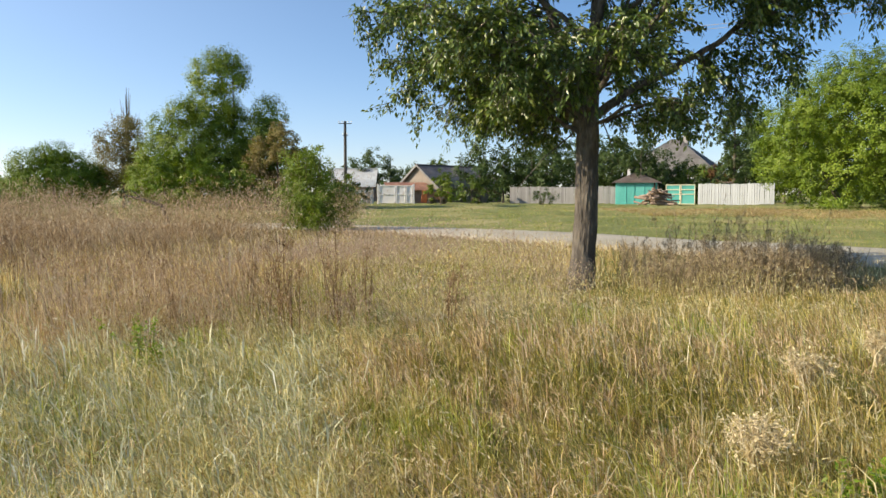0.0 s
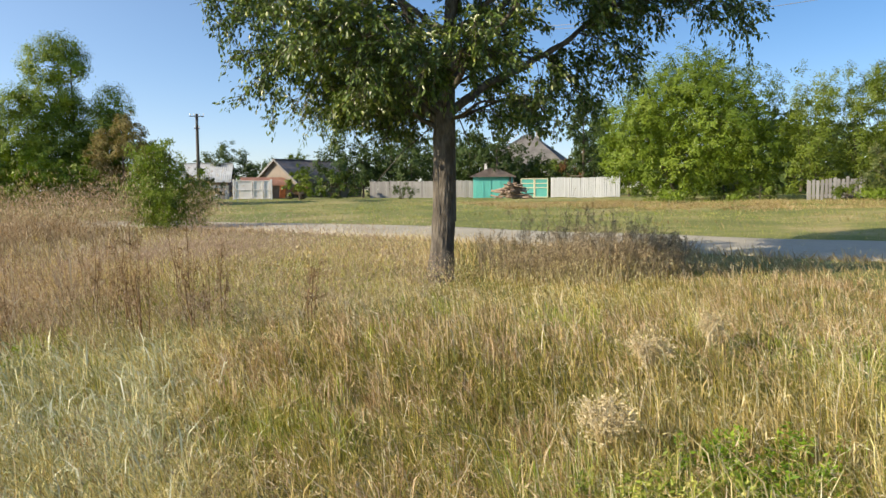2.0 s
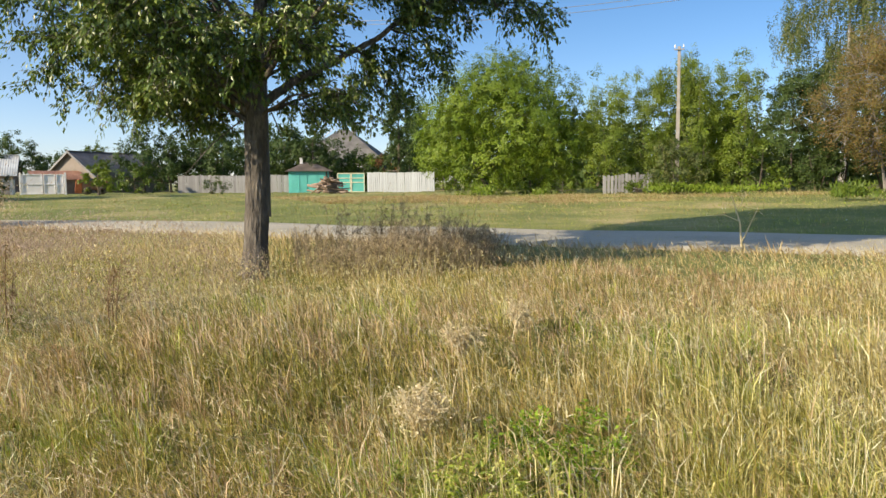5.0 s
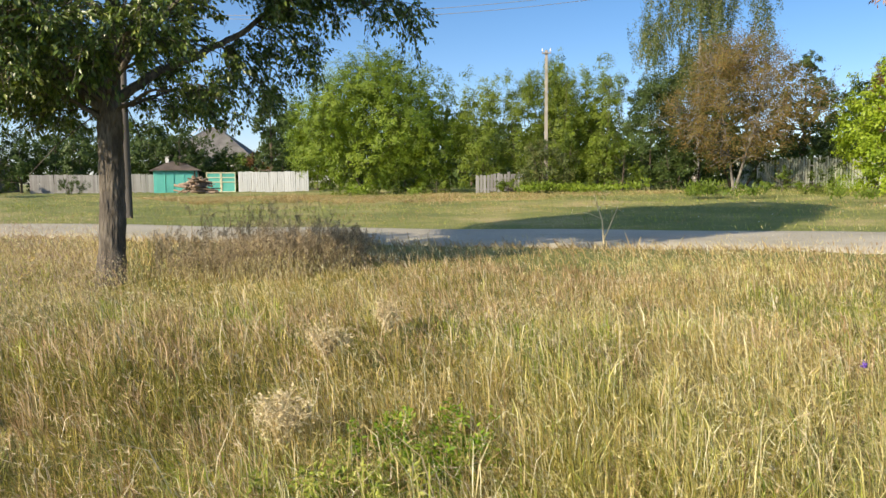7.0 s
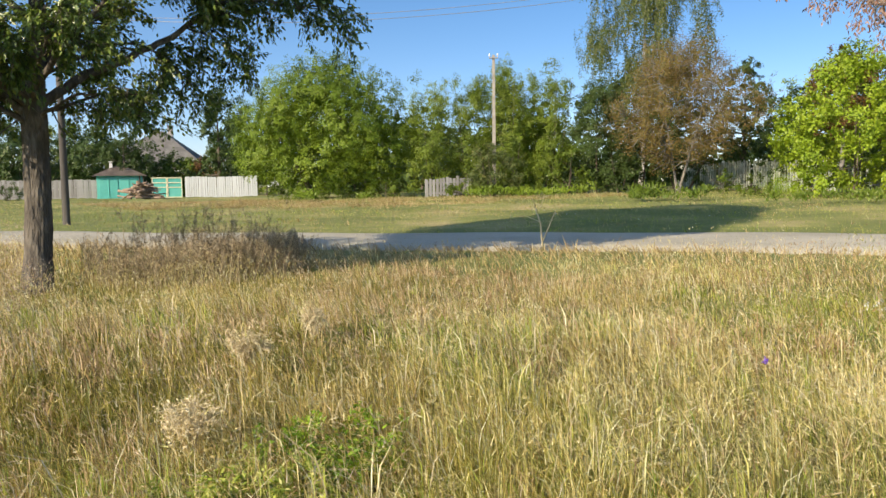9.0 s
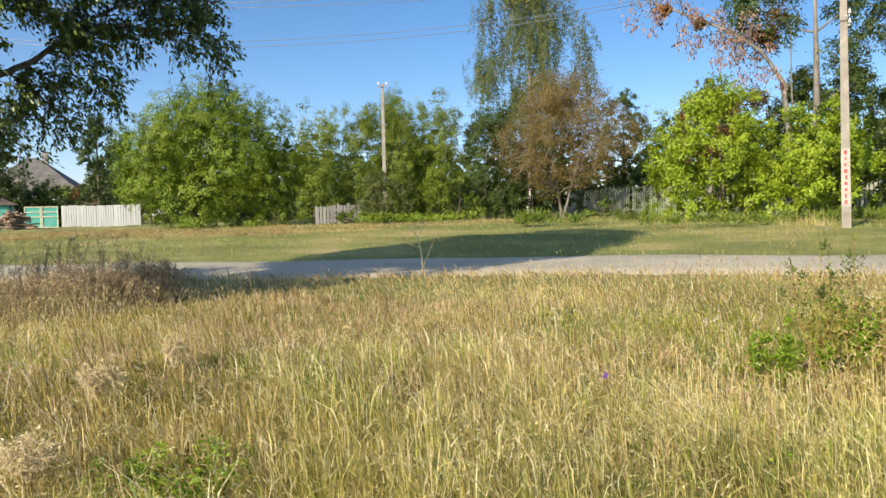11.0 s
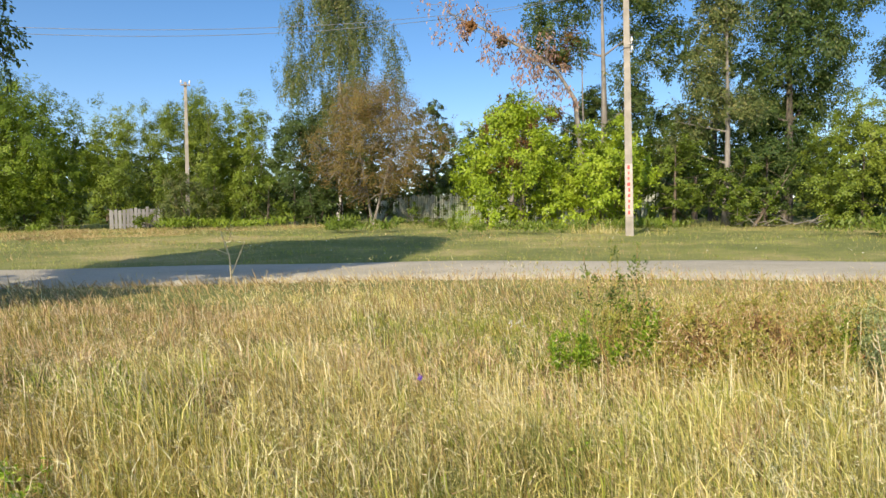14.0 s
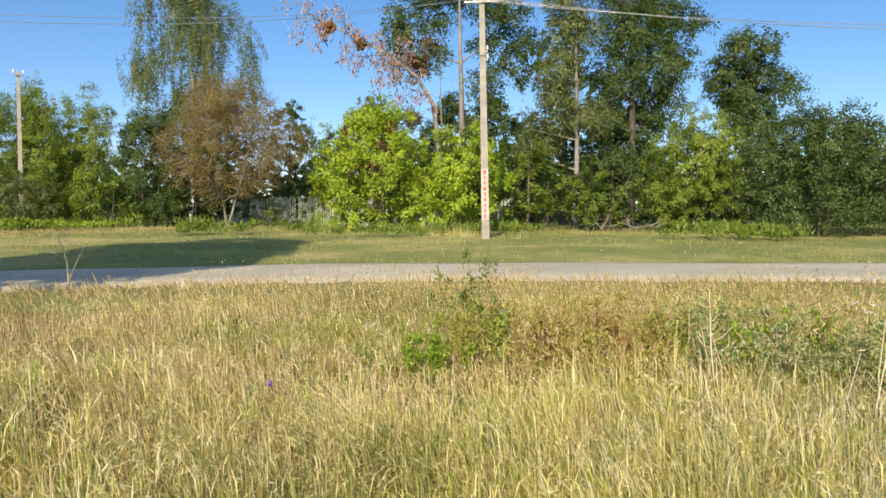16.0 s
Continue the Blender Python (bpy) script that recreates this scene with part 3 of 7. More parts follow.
def tree(name, label, category, x, y, lobes, leaf, leaf_size, count, seed, bark="bark_dark", trunk=(1.5, 0.12), lean=(0, 0), turn=0.0,
         clump=30, spread=0.22, droop=0.4, stems=1, limb=0.5, group="", sink=0.05, twigs=True, extra=None, wood=(), top=None, shell=0.36, ruffle=0.55, base=1.0, lateral=0.42, twig=1.0):
    """A trunk with limbs to each lobe of the crown and twigs to each clump of leaves; the crown is many single leaves."""
    rng = np.random.default_rng(seed)
    ob = thing(name, (x, y, land_at(x, y) - sink), label, category, group, turn)
    L = np.array(lobes, float)
    tall = top or L[:, 2].max()
    paths, knots = [], []
    fork = trunk[0]
    for s in range(stems):
        a = rng.uniform(0, 2 * np.pi)
        off = np.array([math.cos(a), math.sin(a), 0]) * (0.0 if stems == 1 else trunk[1] * 2.5 * rng.uniform(0.6, 1.6))
        spread_top = off * (5 if stems > 1 else 0)
        zz = np.linspace(0, max(tall * 0.92, fork + 0.3), 9)
        f = zz / zz[-1]
        pts = np.stack([off[0] * base + spread_top[0] * f + lean[0] * f + 0.05 * np.sin(f * 5 + s) * tall * 0.1,
                        off[1] * base + spread_top[1] * f + lean[1] * f + 0.05 * np.cos(f * 4 + s) * tall * 0.1, zz], -1)
        rad = trunk[1] * (1 - 0.9 * f) * (1 if stems == 1 else 0.6)
        rad[0] *= 1.35
        paths.append((pts, np.maximum(rad, 0.008)))
        knots += [(q, r) for q, r in zip(pts[2:], rad[2:])]
    for pts, rad in wood:
        knots += list(zip(pts[1:], rad[1:]))
    for lo in L[np.argsort(np.hypot(L[:, 0], L[:, 1]) + 0.3 * L[:, 2])]:
        c = lo[:3]
        KK, RR = np.array([q for q, _ in knots]), np.array([r for _, r in knots])
        cost = np.linalg.norm(KK - c, axis=1) + 1.5 * np.maximum(KK[:, 2] - c[2] + 0.25 * np.hypot(*(KK - c)[:, :2].T), 0) + (KK[:, 2] < fork * 0.75) * 3 + (RR < 0.012) * 0.5
        g = int(cost.argmin())
        k, r0 = KK[g], max(RR[g] * limb, 0.008)
        mid = k * 0.5 + c * 0.5 + np.array([0, 0, -0.05 * np.linalg.norm(c - k)]) + rng.normal(0, 0.10, 3) * np.linalg.norm(c - k)
        end = c + (c - k) * 0.3
        s = np.linspace(0, 1, 7)[:, None]
        pts = (1 - s) ** 2 * k + 2 * s * (1 - s) * mid + s**2 * end
        rad = np.linspace(r0, max(0.006, r0 * 0.15), 7)
        paths.append((pts, rad))
        knots += [(q, r) for q, r in zip(pts[2:], rad[2:])]
    K = np.array([q for q, _ in knots])
    KR = np.array([r for _, r in knots])
    # clumps of leaves, mostly in the outer shell of the lobes
    weight = (L[:, 3] * L[:, 4] * L[:, 5]) ** 0.7
    nc = max(8, int(count / clump))
    pick = rng.choice(len(L), nc, p=weight / weight.sum())
    u = rng.normal(0, 1, (nc, 3))
    u /= np.linalg.norm(u, axis=1, keepdims=True)
    centre = L[pick, :3] + u * (rng.uniform(0.1, 1, nc) ** shell)[:, None] * L[pick, 3:]
    outward = u / L[pick, 3:]
    outward /= np.linalg.norm(outward, axis=1, keepdims=True)
    centre[:, 2] = np.maximum(centre[:, 2], 0.12)
    if twigs:
        near = ((centre[:, None] - K[None]) ** 2).sum(-1)
        near = near + 2.0 * np.maximum(K[None, :, 2] - centre[:, None, 2], 0) ** 2
        b = near.argmin(1)
        for q, k, r in list(zip(centre, K[b], KR[b]))[:: 1 if twigs is True else twigs]:
            m1 = k * 0.5 + q * 0.5 + rng.normal(0, 0.06, 3) * np.linalg.norm(q - k) + [0, 0, 0.05]
            paths.append((np.array([k, m1, q]), np.array([min(r * 0.6, 0.03) + 0.003, min(r * 0.4, 0.014) + 0.003, 0.003]) * twig))
    if extra:
        paths += extra
    main, thin = [p for p in paths if p[1][0] > 0.03], [p for p in paths if p[1][0] <= 0.03]
    v, f = tubes(main, 9) if main else (np.zeros((0, 3)), np.zeros((0, 4), int))
    if thin:
        v2, f2 = tubes(thin, 3)
        v, f = np.concatenate([v, v2]), np.concatenate([f, f2 + len(v)])
    part("trunk", mesh_np("trunk", v, f), M[bark], ob, smooth=True)
    if count:
        # each clump is a spray of leaves along a drooping twig, facing out of the crown
        spray = outward * 0.7 + rng.normal(0, 0.6, (nc, 3)) - [0, 0, 0.45 * droop + 2.5 * (lateral < 0.3)]
        spray /= np.linalg.norm(spray, axis=1, keepdims=True)
        fine = math.hypot(x, y) > 20
        k = np.repeat(np.arange(nc), clump * (2 if fine else 1))
        p = centre[k] + spray[k] * rng.uniform(-1.2, 1.5, (len(k), 1)) * spread + rng.normal(0, 1, (len(k), 3)) * spread * lateral
        p[:, 2] = np.maximum(p[:, 2], 0.05)
        facing = outward[k] * 1.1 + [0, 0, 0.55] + rng.normal(0, ruffle, p.shape)
        v, f = small_leaves(p, leaf_size[0] * 0.8, leaf_size[1] * 0.8, rng, droop, facing) if fine else leaves(p, leaf_size[0], leaf_size[1], rng, droop, facing=facing)
        part("crown", mesh_np("crown", v, f), M[leaf], ob)
    return ob


def bush(name, label, category, x, y, w, h, leaf, seed, leaf_size=(0.15, 0.10), low=0.1, count=None, lobes=9, size=(0.11, 0.19), core=True, dense=1.0, shoots=0, **kw):
    rng = np.random.default_rng(seed + 500)
    n = count or int(2.35 * dense * w * h / (leaf_size[0] * leaf_size[1] * 0.5))
    kw.setdefault("spread", 0.012 * w + 0.09)
    kw.setdefault("twigs", 9)
    kw.setdefault("trunk", (max(0.3, low + 0.15 * h), 0.018 * h + 0.02))
    L = egg_lobes(w, h, low, int(lobes * (1.9 if core else 1.0)), rng, 0.0, size, core)
    for k in range(shoots):  # upright shoots that stand out of the top
        a, r = rng.uniform(0, 2 * np.pi), w * 0.42 * math.sqrt(rng.uniform(0, 1))
        s = h * rng.uniform(0.07, 0.13)
        L.append((r * math.cos(a), r * math.sin(a), h * (0.98 - 0.55 * (r / w) ** 1.5) * rng.uniform(0.94, 1.06), s * 0.36, s * 0.36, s * 1.5))
    return tree(name, label, category, x, y, L, leaf, leaf_size, n, seed, **kw)


# the tree in the field
def bark_tube(pts, rad, sides, furrows, deep, rng):
    """A trunk with vertical furrows: ridges that wander and break along its height."""
    v, f = tubes([(pts, rad)], sides)
    n = len(pts)
    c = np.repeat(pts, sides, 0)
    ang = np.tile(np.linspace(0, 2 * np.pi, sides, endpoint=False), n)
    z = c[:, 2]
    wander = 0.5 * np.sin(z * 3.1) + 0.35 * np.sin(z * 7.3 + 1.0) + 0.25 * np.sin(z * 13.7 + ang * 2)
    ridge = np.abs(np.sin(furrows / 2 * ang + wander)) + 0.35 * np.sin(z * 21 + ang * 5) * np.sin(z * 9 + ang * 3)
    return c + (v - c) * (1 + deep * (ridge - 0.6) + rng.normal(0, deep * 0.12, len(v)))[:, None], f


def field_tree(x, y, turn, seed):
    """A broad tree with limbs that fork into branches and leafy drooping twigs."""
    rng = np.random.default_rng(seed)
    ob = thing("tree", (x, y, land_at(x, y) - 0.05), "broad green-leaved tree with furrowed grey trunk in dry grass", "tree", turn=turn)
    zt = np.concatenate([np.linspace(0, 2.4, 70), np.linspace(2.45, 9.0, 40)])
    tp = np.stack([0.02 * np.sin(zt * 2.1) + 0.045 * zt * (zt > 0) - 0.02, 0.03 * np.sin(zt * 1.3), zt], -1)
    tr = np.interp(zt, [0, 0.12, 0.35, 1.0, 2.0, 2.3, 3.0, 5.0, 9.0], [0.200, 0.168, 0.146, 0.135, 0.130, 0.112, 0.080, 0.050, 0.012])
    v, f = bark_tube(tp, tr, 44, 15, 0.10, rng)
    part("trunk", mesh_np("trunk", v, f), M["bark"], ob, smooth=True)
    on = lambda z: np.array([np.interp(z, zt, tp[:, 0]), np.interp(z, zt, tp[:, 1]), z])  # noqa: E731
    limbs = [  # start height, then the way out, the radius at its start and where its leaves begin
        (2.08, [(0.55, 0, 2.45), (1.07, 0, 2.72), (1.56, 0.05, 3.02), (1.98, 0.1, 3.42), (2.45, 0.1, 3.75), (3.25, 0.1, 4.02)], 0.075, 0.55),
        (2.30, [(0.45, 0.1, 2.95), (0.80, 0.1, 3.40), (1.30, 0.1, 3.80), (1.90, 0.1, 4.25), (2.6, 0.1, 4.9)], 0.072, 0.42),
        ((1.98, 0.1, 3.40), [(2.5, 0.0, 3.52), (3.0, -0.1, 3.48), (3.5, -0.1, 3.60)], 0.032, 0.25),
        ((2.45, 0.1, 3.73), [(2.9, 0.2, 4.15), (3.5, 0.2, 4.35)], 0.028, 0.1),
        ((1.75, 0.07, 3.20), [(2.0, 0.3, 3.15), (2.2, 0.4, 3.0), (2.25, 0.4, 2.75)], 0.016, 0.35),
        (2.35, [(0.40, 0.1, 3.10), (0.65, 0.2, 3.9), (0.9, 0.2, 4.7)], 0.060, 0.25),
        (1.95, [(-0.35, 0, 2.35), (-0.75, 0, 2.75), (-1.30, 0, 3.05), (-2.0, 0, 3.30), (-2.6, 0, 3.40)], 0.070, 0.2),
        (2.35, [(-0.20, -0.1, 2.85), (-0.50, -0.2, 3.45), (-0.85, -0.2, 4.2), (-1.3, -0.2, 5.1), (-1.7, -0.2, 6.2)], 0.070, 0.2),
        (2.20, [(-0.25, -0.45, 2.55), (-0.65, -0.95, 2.80), (-1.10, -1.45, 2.95), (-1.6, -1.9, 3.1)], 0.045, 0.2),
        (2.25, [(0.35, -0.50, 2.65), (0.75, -1.00, 3.05), (1.15, -1.55, 3.50), (1.5, -2.1, 4.0)], 0.050, 0.25),
        (2.45, [(0.25, 0.55, 2.9), (0.6, 1.2, 3.4), (0.9, 1.9, 4.2)], 0.050, 0.2),
        (2.15, [(-0.3, 0.5, 2.5), (-0.8, 1.2, 2.8), (-1.4, 1.9, 3.2)], 0.045, 0.2),
        (2.05, [(-0.4, -0.1, 2.45), (-0.95, -0.2, 2.62), (-1.6, -0.2, 2.75), (-2.2, -0.2, 2.72)], 0.040, 0.25),
        (2.10, [(0.10, -0.6, 2.40), (0.20, -1.2, 2.50), (0.30, -1.8, 2.60)], 0.032, 0.35),
        (2.15, [(-0.4, -0.7, 2.45), (-0.6, -1.3, 2.60), (-0.7, -2.0, 2.70)], 0.032, 0.35),
        (2.00, [(-0.4, 0.2, 2.30), (-0.9, 0.35, 2.40), (-1.5, 0.5, 2.50)], 0.034, 0.2),
        (2.05, [(-0.3, -0.3, 2.35), (-0.8, -0.45, 2.50), (-1.4, -0.5, 2.60)], 0.034, 0.2),
        (2.10, [(-0.2, 0.5, 2.50), (-0.5, 1.0, 2.60), (-0.7, 1.6, 2.70)], 0.034, 0.2),
        (1.98, [(0.35, 0.1, 2.15), (0.75, 0.2, 2.30), (1.3, 0.1, 2.38)], 0.034, 0.15),
        (1.92, [(0.3, -0.3, 2.15), (0.6, -0.5, 2.25), (1.0, -0.7, 2.25)], 0.028, 0.2),
        (1.88, [(-0.30, -0.1, 2.05), (-0.75, -0.1, 2.15), (-1.25, -0.1, 2.30)], 0.032, 0.15),
        (1.90, [(-0.30, 0.3, 2.10), (-0.60, 0.6, 2.15), (-1.0, 0.8, 2.20)], 0.028, 0.15),
        (2.4, [(1.0, 0.4, 2.9), (1.5, 0.5, 2.8), (1.75, 0.5, 2.5)], 0.026, 0.35),
        (3.0, [(0.9, -0.4, 3.6), (1.6, -0.7, 3.9), (2.3, -0.9, 4.1)], 0.040, 0.3),
        (3.4, [(0.6, -0.4, 4.1), (1.0, -0.8, 5.0), (1.3, -1.1, 6.2)], 0.055, 0.2),
        (3.6, [(-0.3, 0.6, 4.5), (-0.6, 1.1, 5.6), (-0.8, 1.4, 6.8)], 0.055, 0.2),
        (4.2, [(0.9, 0.5, 5.2), (1.5, 0.9, 6.3), (1.9, 1.1, 7.4)], 0.050, 0.2),
        (4.6, [(-0.4, -0.5, 5.8), (-0.8, -0.8, 7.0), (-1.0, -1.0, 8.0)], 0.045, 0.2),
        (3.0, [(-0.7, -0.6, 3.6), (-1.5, -1.1, 4.2), (-2.2, -1.4, 4.9)], 0.045, 0.2)]
    heavy, light, twigs = [], [], []
    for z0, way, r0, first in limbs:
        pts = spline(np.array([z0 if isinstance(z0, tuple) else on(z0)] + way), 6)
        rad = np.linspace(r0 * 0.8, 0.008, len(pts))
        pts[2:] += np.cumsum(rng.normal(0, 0.010, (len(pts) - 2, 3)), 0)
        heavy.append((pts, rad))
        length = np.linalg.norm(np.diff(pts, axis=0), axis=1).sum()
        for k in range(int(length * (9.5 if way[-1][0] < 0.4 else 8.0 if way[-1][0] < 3 else 10))):
            f = first + (1 - first) * rng.uniform(0, 1.0) ** 0.8
            i = min(int(f * (len(pts) - 1)), len(pts) - 2)
            along = pts[i + 1] - pts[i]
            along /= np.linalg.norm(along)
            u = rng.normal(0, 1, 3) * [1, 1, 0.75]
            u = u - along * (u @ along) * 0.8 + along * 0.7
            u /= np.linalg.norm(u)
            ln = rng.uniform(0.35, 0.95) * (1.15 - 0.5 * f)
            e1, e2 = pts[i] + u * ln * 0.55, pts[i] + u * ln + [0, 0, -0.10 * ln]
            rr = max(0.006, rad[i] * 0.38)
            light.append((np.array([pts[i], e1, e2]), np.array([rr, rr * 0.7, rr * 0.35])))
            for j in range(int(5 + 7 * ln)):
                q = pts[i] + (e2 - pts[i]) * rng.uniform(0.3, 1.05)
                w = u * 0.6 + rng.normal(0, 0.6, 3) - [0, 0, 0.25]
                w /= np.linalg.norm(w)
                tl = rng.uniform(0.13, 0.34)
                e = q + w * tl + [0, 0, -0.25 * tl]
                twigs.append((q, (q + e) / 2 + [0, 0, 0.03 * tl], e))
    # low skirts of leafy sprays, and the top that shades the rest
    Q = np.array([t[0] for t in twigs])
    E_ = np.array([t[2] for t in twigs])
    keep = (E_[:, 2] > 1.74) & (E_[:, 0] > -2.85)
    Q, E_ = Q[keep], E_[keep]
    for way in heavy:
        part("limb", mesh_np("limb", *tubes([way], 9)), M["bark"], ob, smooth=True)
    tagged(part("branch", mesh_np("branch", *tubes(light, 4)), M["bark"], ob), kind="stuff")
    low_twigs = [(np.array([a, (a + b) / 2, b]), np.array([0.0045, 0.0035, 0.002])) for a, b in zip(Q, E_) if b[2] < 4.3]
    tagged(part("twig", mesh_np("twig", *tubes(low_twigs, 3)), M["bark"], ob), kind="stuff")
    dead = []
    for k in range(9):
        a = np.array([-1.25, -0.12, 2.38]) + rng.normal(0, 0.03, 3)
        s = np.linspace(0, 1, 9)
        curl = rng.uniform(0.5, 1.2)
        dead.append((np.stack([a[0] - 0.62 * s * curl + 0.12 * s**3, a[1] - 0.1 * s, a[2] + 0.18 * np.sin(s * 3.6) * curl - 0.34 * s * s * rng.uniform(0.2, 1.1)], -1), np.linspace(0.007, 0.002, 9)))
    tagged(part("dead_twig", mesh_np("dead_twig", *tubes(dead, 4)), M["bark_pale"], ob), "bare grey hanging twigs", kind="stuff")
    per = 18
    seen = E_[:, 2] < 4.5
    for name, pick, m, size in (("crown", seen, per, (0.068, 0.033)), ("crown_top", ~seen, 5, (0.16, 0.09))):
        a, b = Q[pick], E_[pick]
        k = np.repeat(np.arange(len(a)), m)
        s = rng.uniform(0.1, 1.08, (len(k), 1))
        p = a[k] + (b - a)[k] * s + rng.normal(0, 0.028 if m == per else 0.12, (len(k), 3))
        ax = (b - a)[k] * 2.0 + rng.normal(0, 0.35, (len(k), 3)) - [0, 0, 0.35]
        v, f = leaves(p, *size, rng, axis=ax, facing=rng.normal(0, 0.6, p.shape) + [-0.6, -0.25, 0.6])
        part(name, mesh_np(name, v, f), M["leaf_main"], ob)
    # the full upper crown, high over the meadow
    top = np.array([(-0.8, 0, 5.3, 1.8, 2.1, 1.0), (1.2, 0.3, 5.6, 1.8, 2.1, 1.0), (2.9, 0.2, 5.5, 1.0, 1.4, 0.7), (-1.9, 0.1, 6.1, 1.3, 1.5, 0.8), (1.9, 0.3, 6.9, 1.4, 1.6, 0.9), (0, 0.2, 7.3, 2.2, 2.3, 1.0), (0.2, 0.2, 8.8, 1.5, 1.6, 0.8),
                    (0.4, -1.3, 5.6, 1.4, 1.0, 0.8), (-1.0, -0.6, 7.4, 1.4, 1.5, 0.8), (-1.9, 0, 4.8, 0.9, 1.2, 0.5), (0.3, -1.3, 4.75, 1.2, 0.9, 0.5), (2.0, 0.1, 4.9, 0.9, 1.2, 0.5), (0.2, 1.2, 5.2, 1.6, 1.0, 0.9)])
    top[:, 1] = top[:, 1] * 1.3 + 0.25
    top[:, 4] *= 1.4
    pick = rng.choice(len(top), 32000, p=(top[:, 3] * top[:, 4] * top[:, 5]) ** 0.7 / ((top[:, 3] * top[:, 4] * top[:, 5]) ** 0.7).sum())
    u = rng.normal(0, 1, (len(pick), 3))
    u /= np.linalg.norm(u, axis=1, keepdims=True)
    p = top[pick, :3] + u * top[pick, 3:] * rng.uniform(0.3, 1, (len(pick), 1)) ** 0.4
    v, f = leaves(p, 0.20, 0.115, rng, 0.8)
    part("crown_top", mesh_np("crown_top", v, f), M["leaf_main"], ob)
    return ob


field_tree(1.70, 9.45, -10.3, 11)

T = "tree"
# beyond the weeds, on the left of the road's end
tree(T, "tall green roadside tree with a billowing crown", "tree", -12.4, 46.3, [(-0.8, 0, 7.83, 1.8, 1.7, 1.3), (-0.6, 0.2, 8.76, 1.15, 1.1, 0.8), (1.9, 0, 5.69, 1.25, 1.3, 1.1), (1.4, -0.4, 4.29, 1.5, 1.5, 1.2), (-1.2, -0.4, 5.97, 1.6, 1.6, 1.2), (-0.2, 0.5, 5.30, 1.1, 1.2, 1.0),
      (0.8, -0.6, 2.71, 1.9, 1.7, 1.4), (-0.8, 0.2, 3.46, 2, 1.8, 1.6), (0.5, 0, 1.41, 2.2, 1.8, 1.5)], "leaf_ash", (0.15, 0.10), 38000, 21, trunk=(2.0, 0.16), turn=15.0, clump=26, spread=0.24, shell=0.22, ruffle=0.3, twigs=6)
tree(T, "rounded bright green tree among dry weeds", "tree", -14.3, 44.8, [(-0.6, 0, 5.50, 1, 1, 0.9), (0.5, 0.2, 5.04, 1.2, 1.2, 1), (-1.6, 0, 4.57, 1.1, 1.1, 0.9), (-0.3, -0.4, 3.64, 1.8, 1.7, 1.3), (-2, -0.1, 2.99, 1.4, 1.4, 1.2), (1.2, -0.5, 2.71, 1.7, 1.6, 1.4), (-1.2, -0.7, 1.50, 1.9, 1.6, 1.4), (0.8, -0.9, 1.30, 1.9, 1.5, 1.4), (-2.6, -0.3, 1.30, 1.3, 1.2, 1.2)],
     "leaf_ash", (0.14, 0.09), 34000, 22, trunk=(1.2, 0.12), turn=18.0, clump=26, spread=0.22, shell=0.22, ruffle=0.3, twigs=6)
bush(T, "low green tree beside the tall one", "tree", -14.9, 41.4, 4.0, 3.4, "leaf_ash", 23, (0.14, 0.09), 0.0, dense=1.3)
tree(T, "dense rounded green bush at the field edge", "bush", -22.4, 44.6, [(0, 0, 1.5, 2.6, 2.2, 1.5), (-0.9, -0.1, 2.5, 1.5, 1.4, 1.0), (1.0, 0.1, 2.3, 1.6, 1.5, 1.1), (0.1, 0, 3.1, 1.3, 1.2, 0.7), (-1.7, 0, 1.3, 1.1, 1.1, 1.0), (1.9, 0, 1.2, 1.1, 1.1, 1.0)], "leaf_green", (0.14, 0.09), 24000, 24, trunk=(0.5, 0.10), turn=26.0, clump=26, spread=0.20, shell=0.18, ruffle=0.35, twigs=8)
tree(T, "half-withered brownish tree at the field edge", "tree", -19.7, 47.8, [(0.2, 0, 4.9, 0.9, 0.9, 1.0), (-0.7, 0, 4.0, 1.0, 1.0, 1.0), (0.8, 0, 3.7, 1.1, 1.0, 1.0), (-0.4, 0, 2.4, 1.6, 1.4, 1.2), (0.9, 0, 2.1, 1.3, 1.2, 1.1), (-1.4, 0, 1.6, 1.0, 1.0, 1.0)], "leaf_dull", (0.15, 0.09), 13000, 25, "bark_pale", (1.2, 0.10), turn=22.0, clump=22, spread=0.24, shell=0.4, twigs=4)
poplar = thing("tree", (-26.3, 64.8, land_at(-26.3, 64.8) - 0.05), "thin leafless poplar far off across the field", "tree")
rngp = np.random.default_rng(26)
bare = []
for k in range(34):
    z0, side = rngp.uniform(1.5, 7.5), rngp.normal(0, 0.55, 2)
    z1 = z0 + rngp.uniform(1.2, 3.2)
    bare.append((np.array([(0, 0, z0), (side[0] * 0.7, side[1] * 0.7, z0 + (z1 - z0) * 0.4), (side[0], side[1], z1)]), np.array([0.030, 0.022, 0.008])))
part("trunk", mesh_np("trunk", *tubes([(np.array([(0, 0, 0), (0.05, 0, 4), (0, 0.05, 7), (0.05, 0, 9.6)]), [0.16, 0.12, 0.08, 0.015])], 8)), M["bark_pale"], poplar, smooth=True)
tagged(part("branch", mesh_np("branch", *tubes(bare, 4)), M["bark_pale"], poplar), kind="stuff")
bush(T, "russet-tinged tree behind a green shrub", "tree", -9.2, 43.1, 4.2, 5.0, "leaf_dull", 27, (0.15, 0.09), 0.2, dense=1.3)
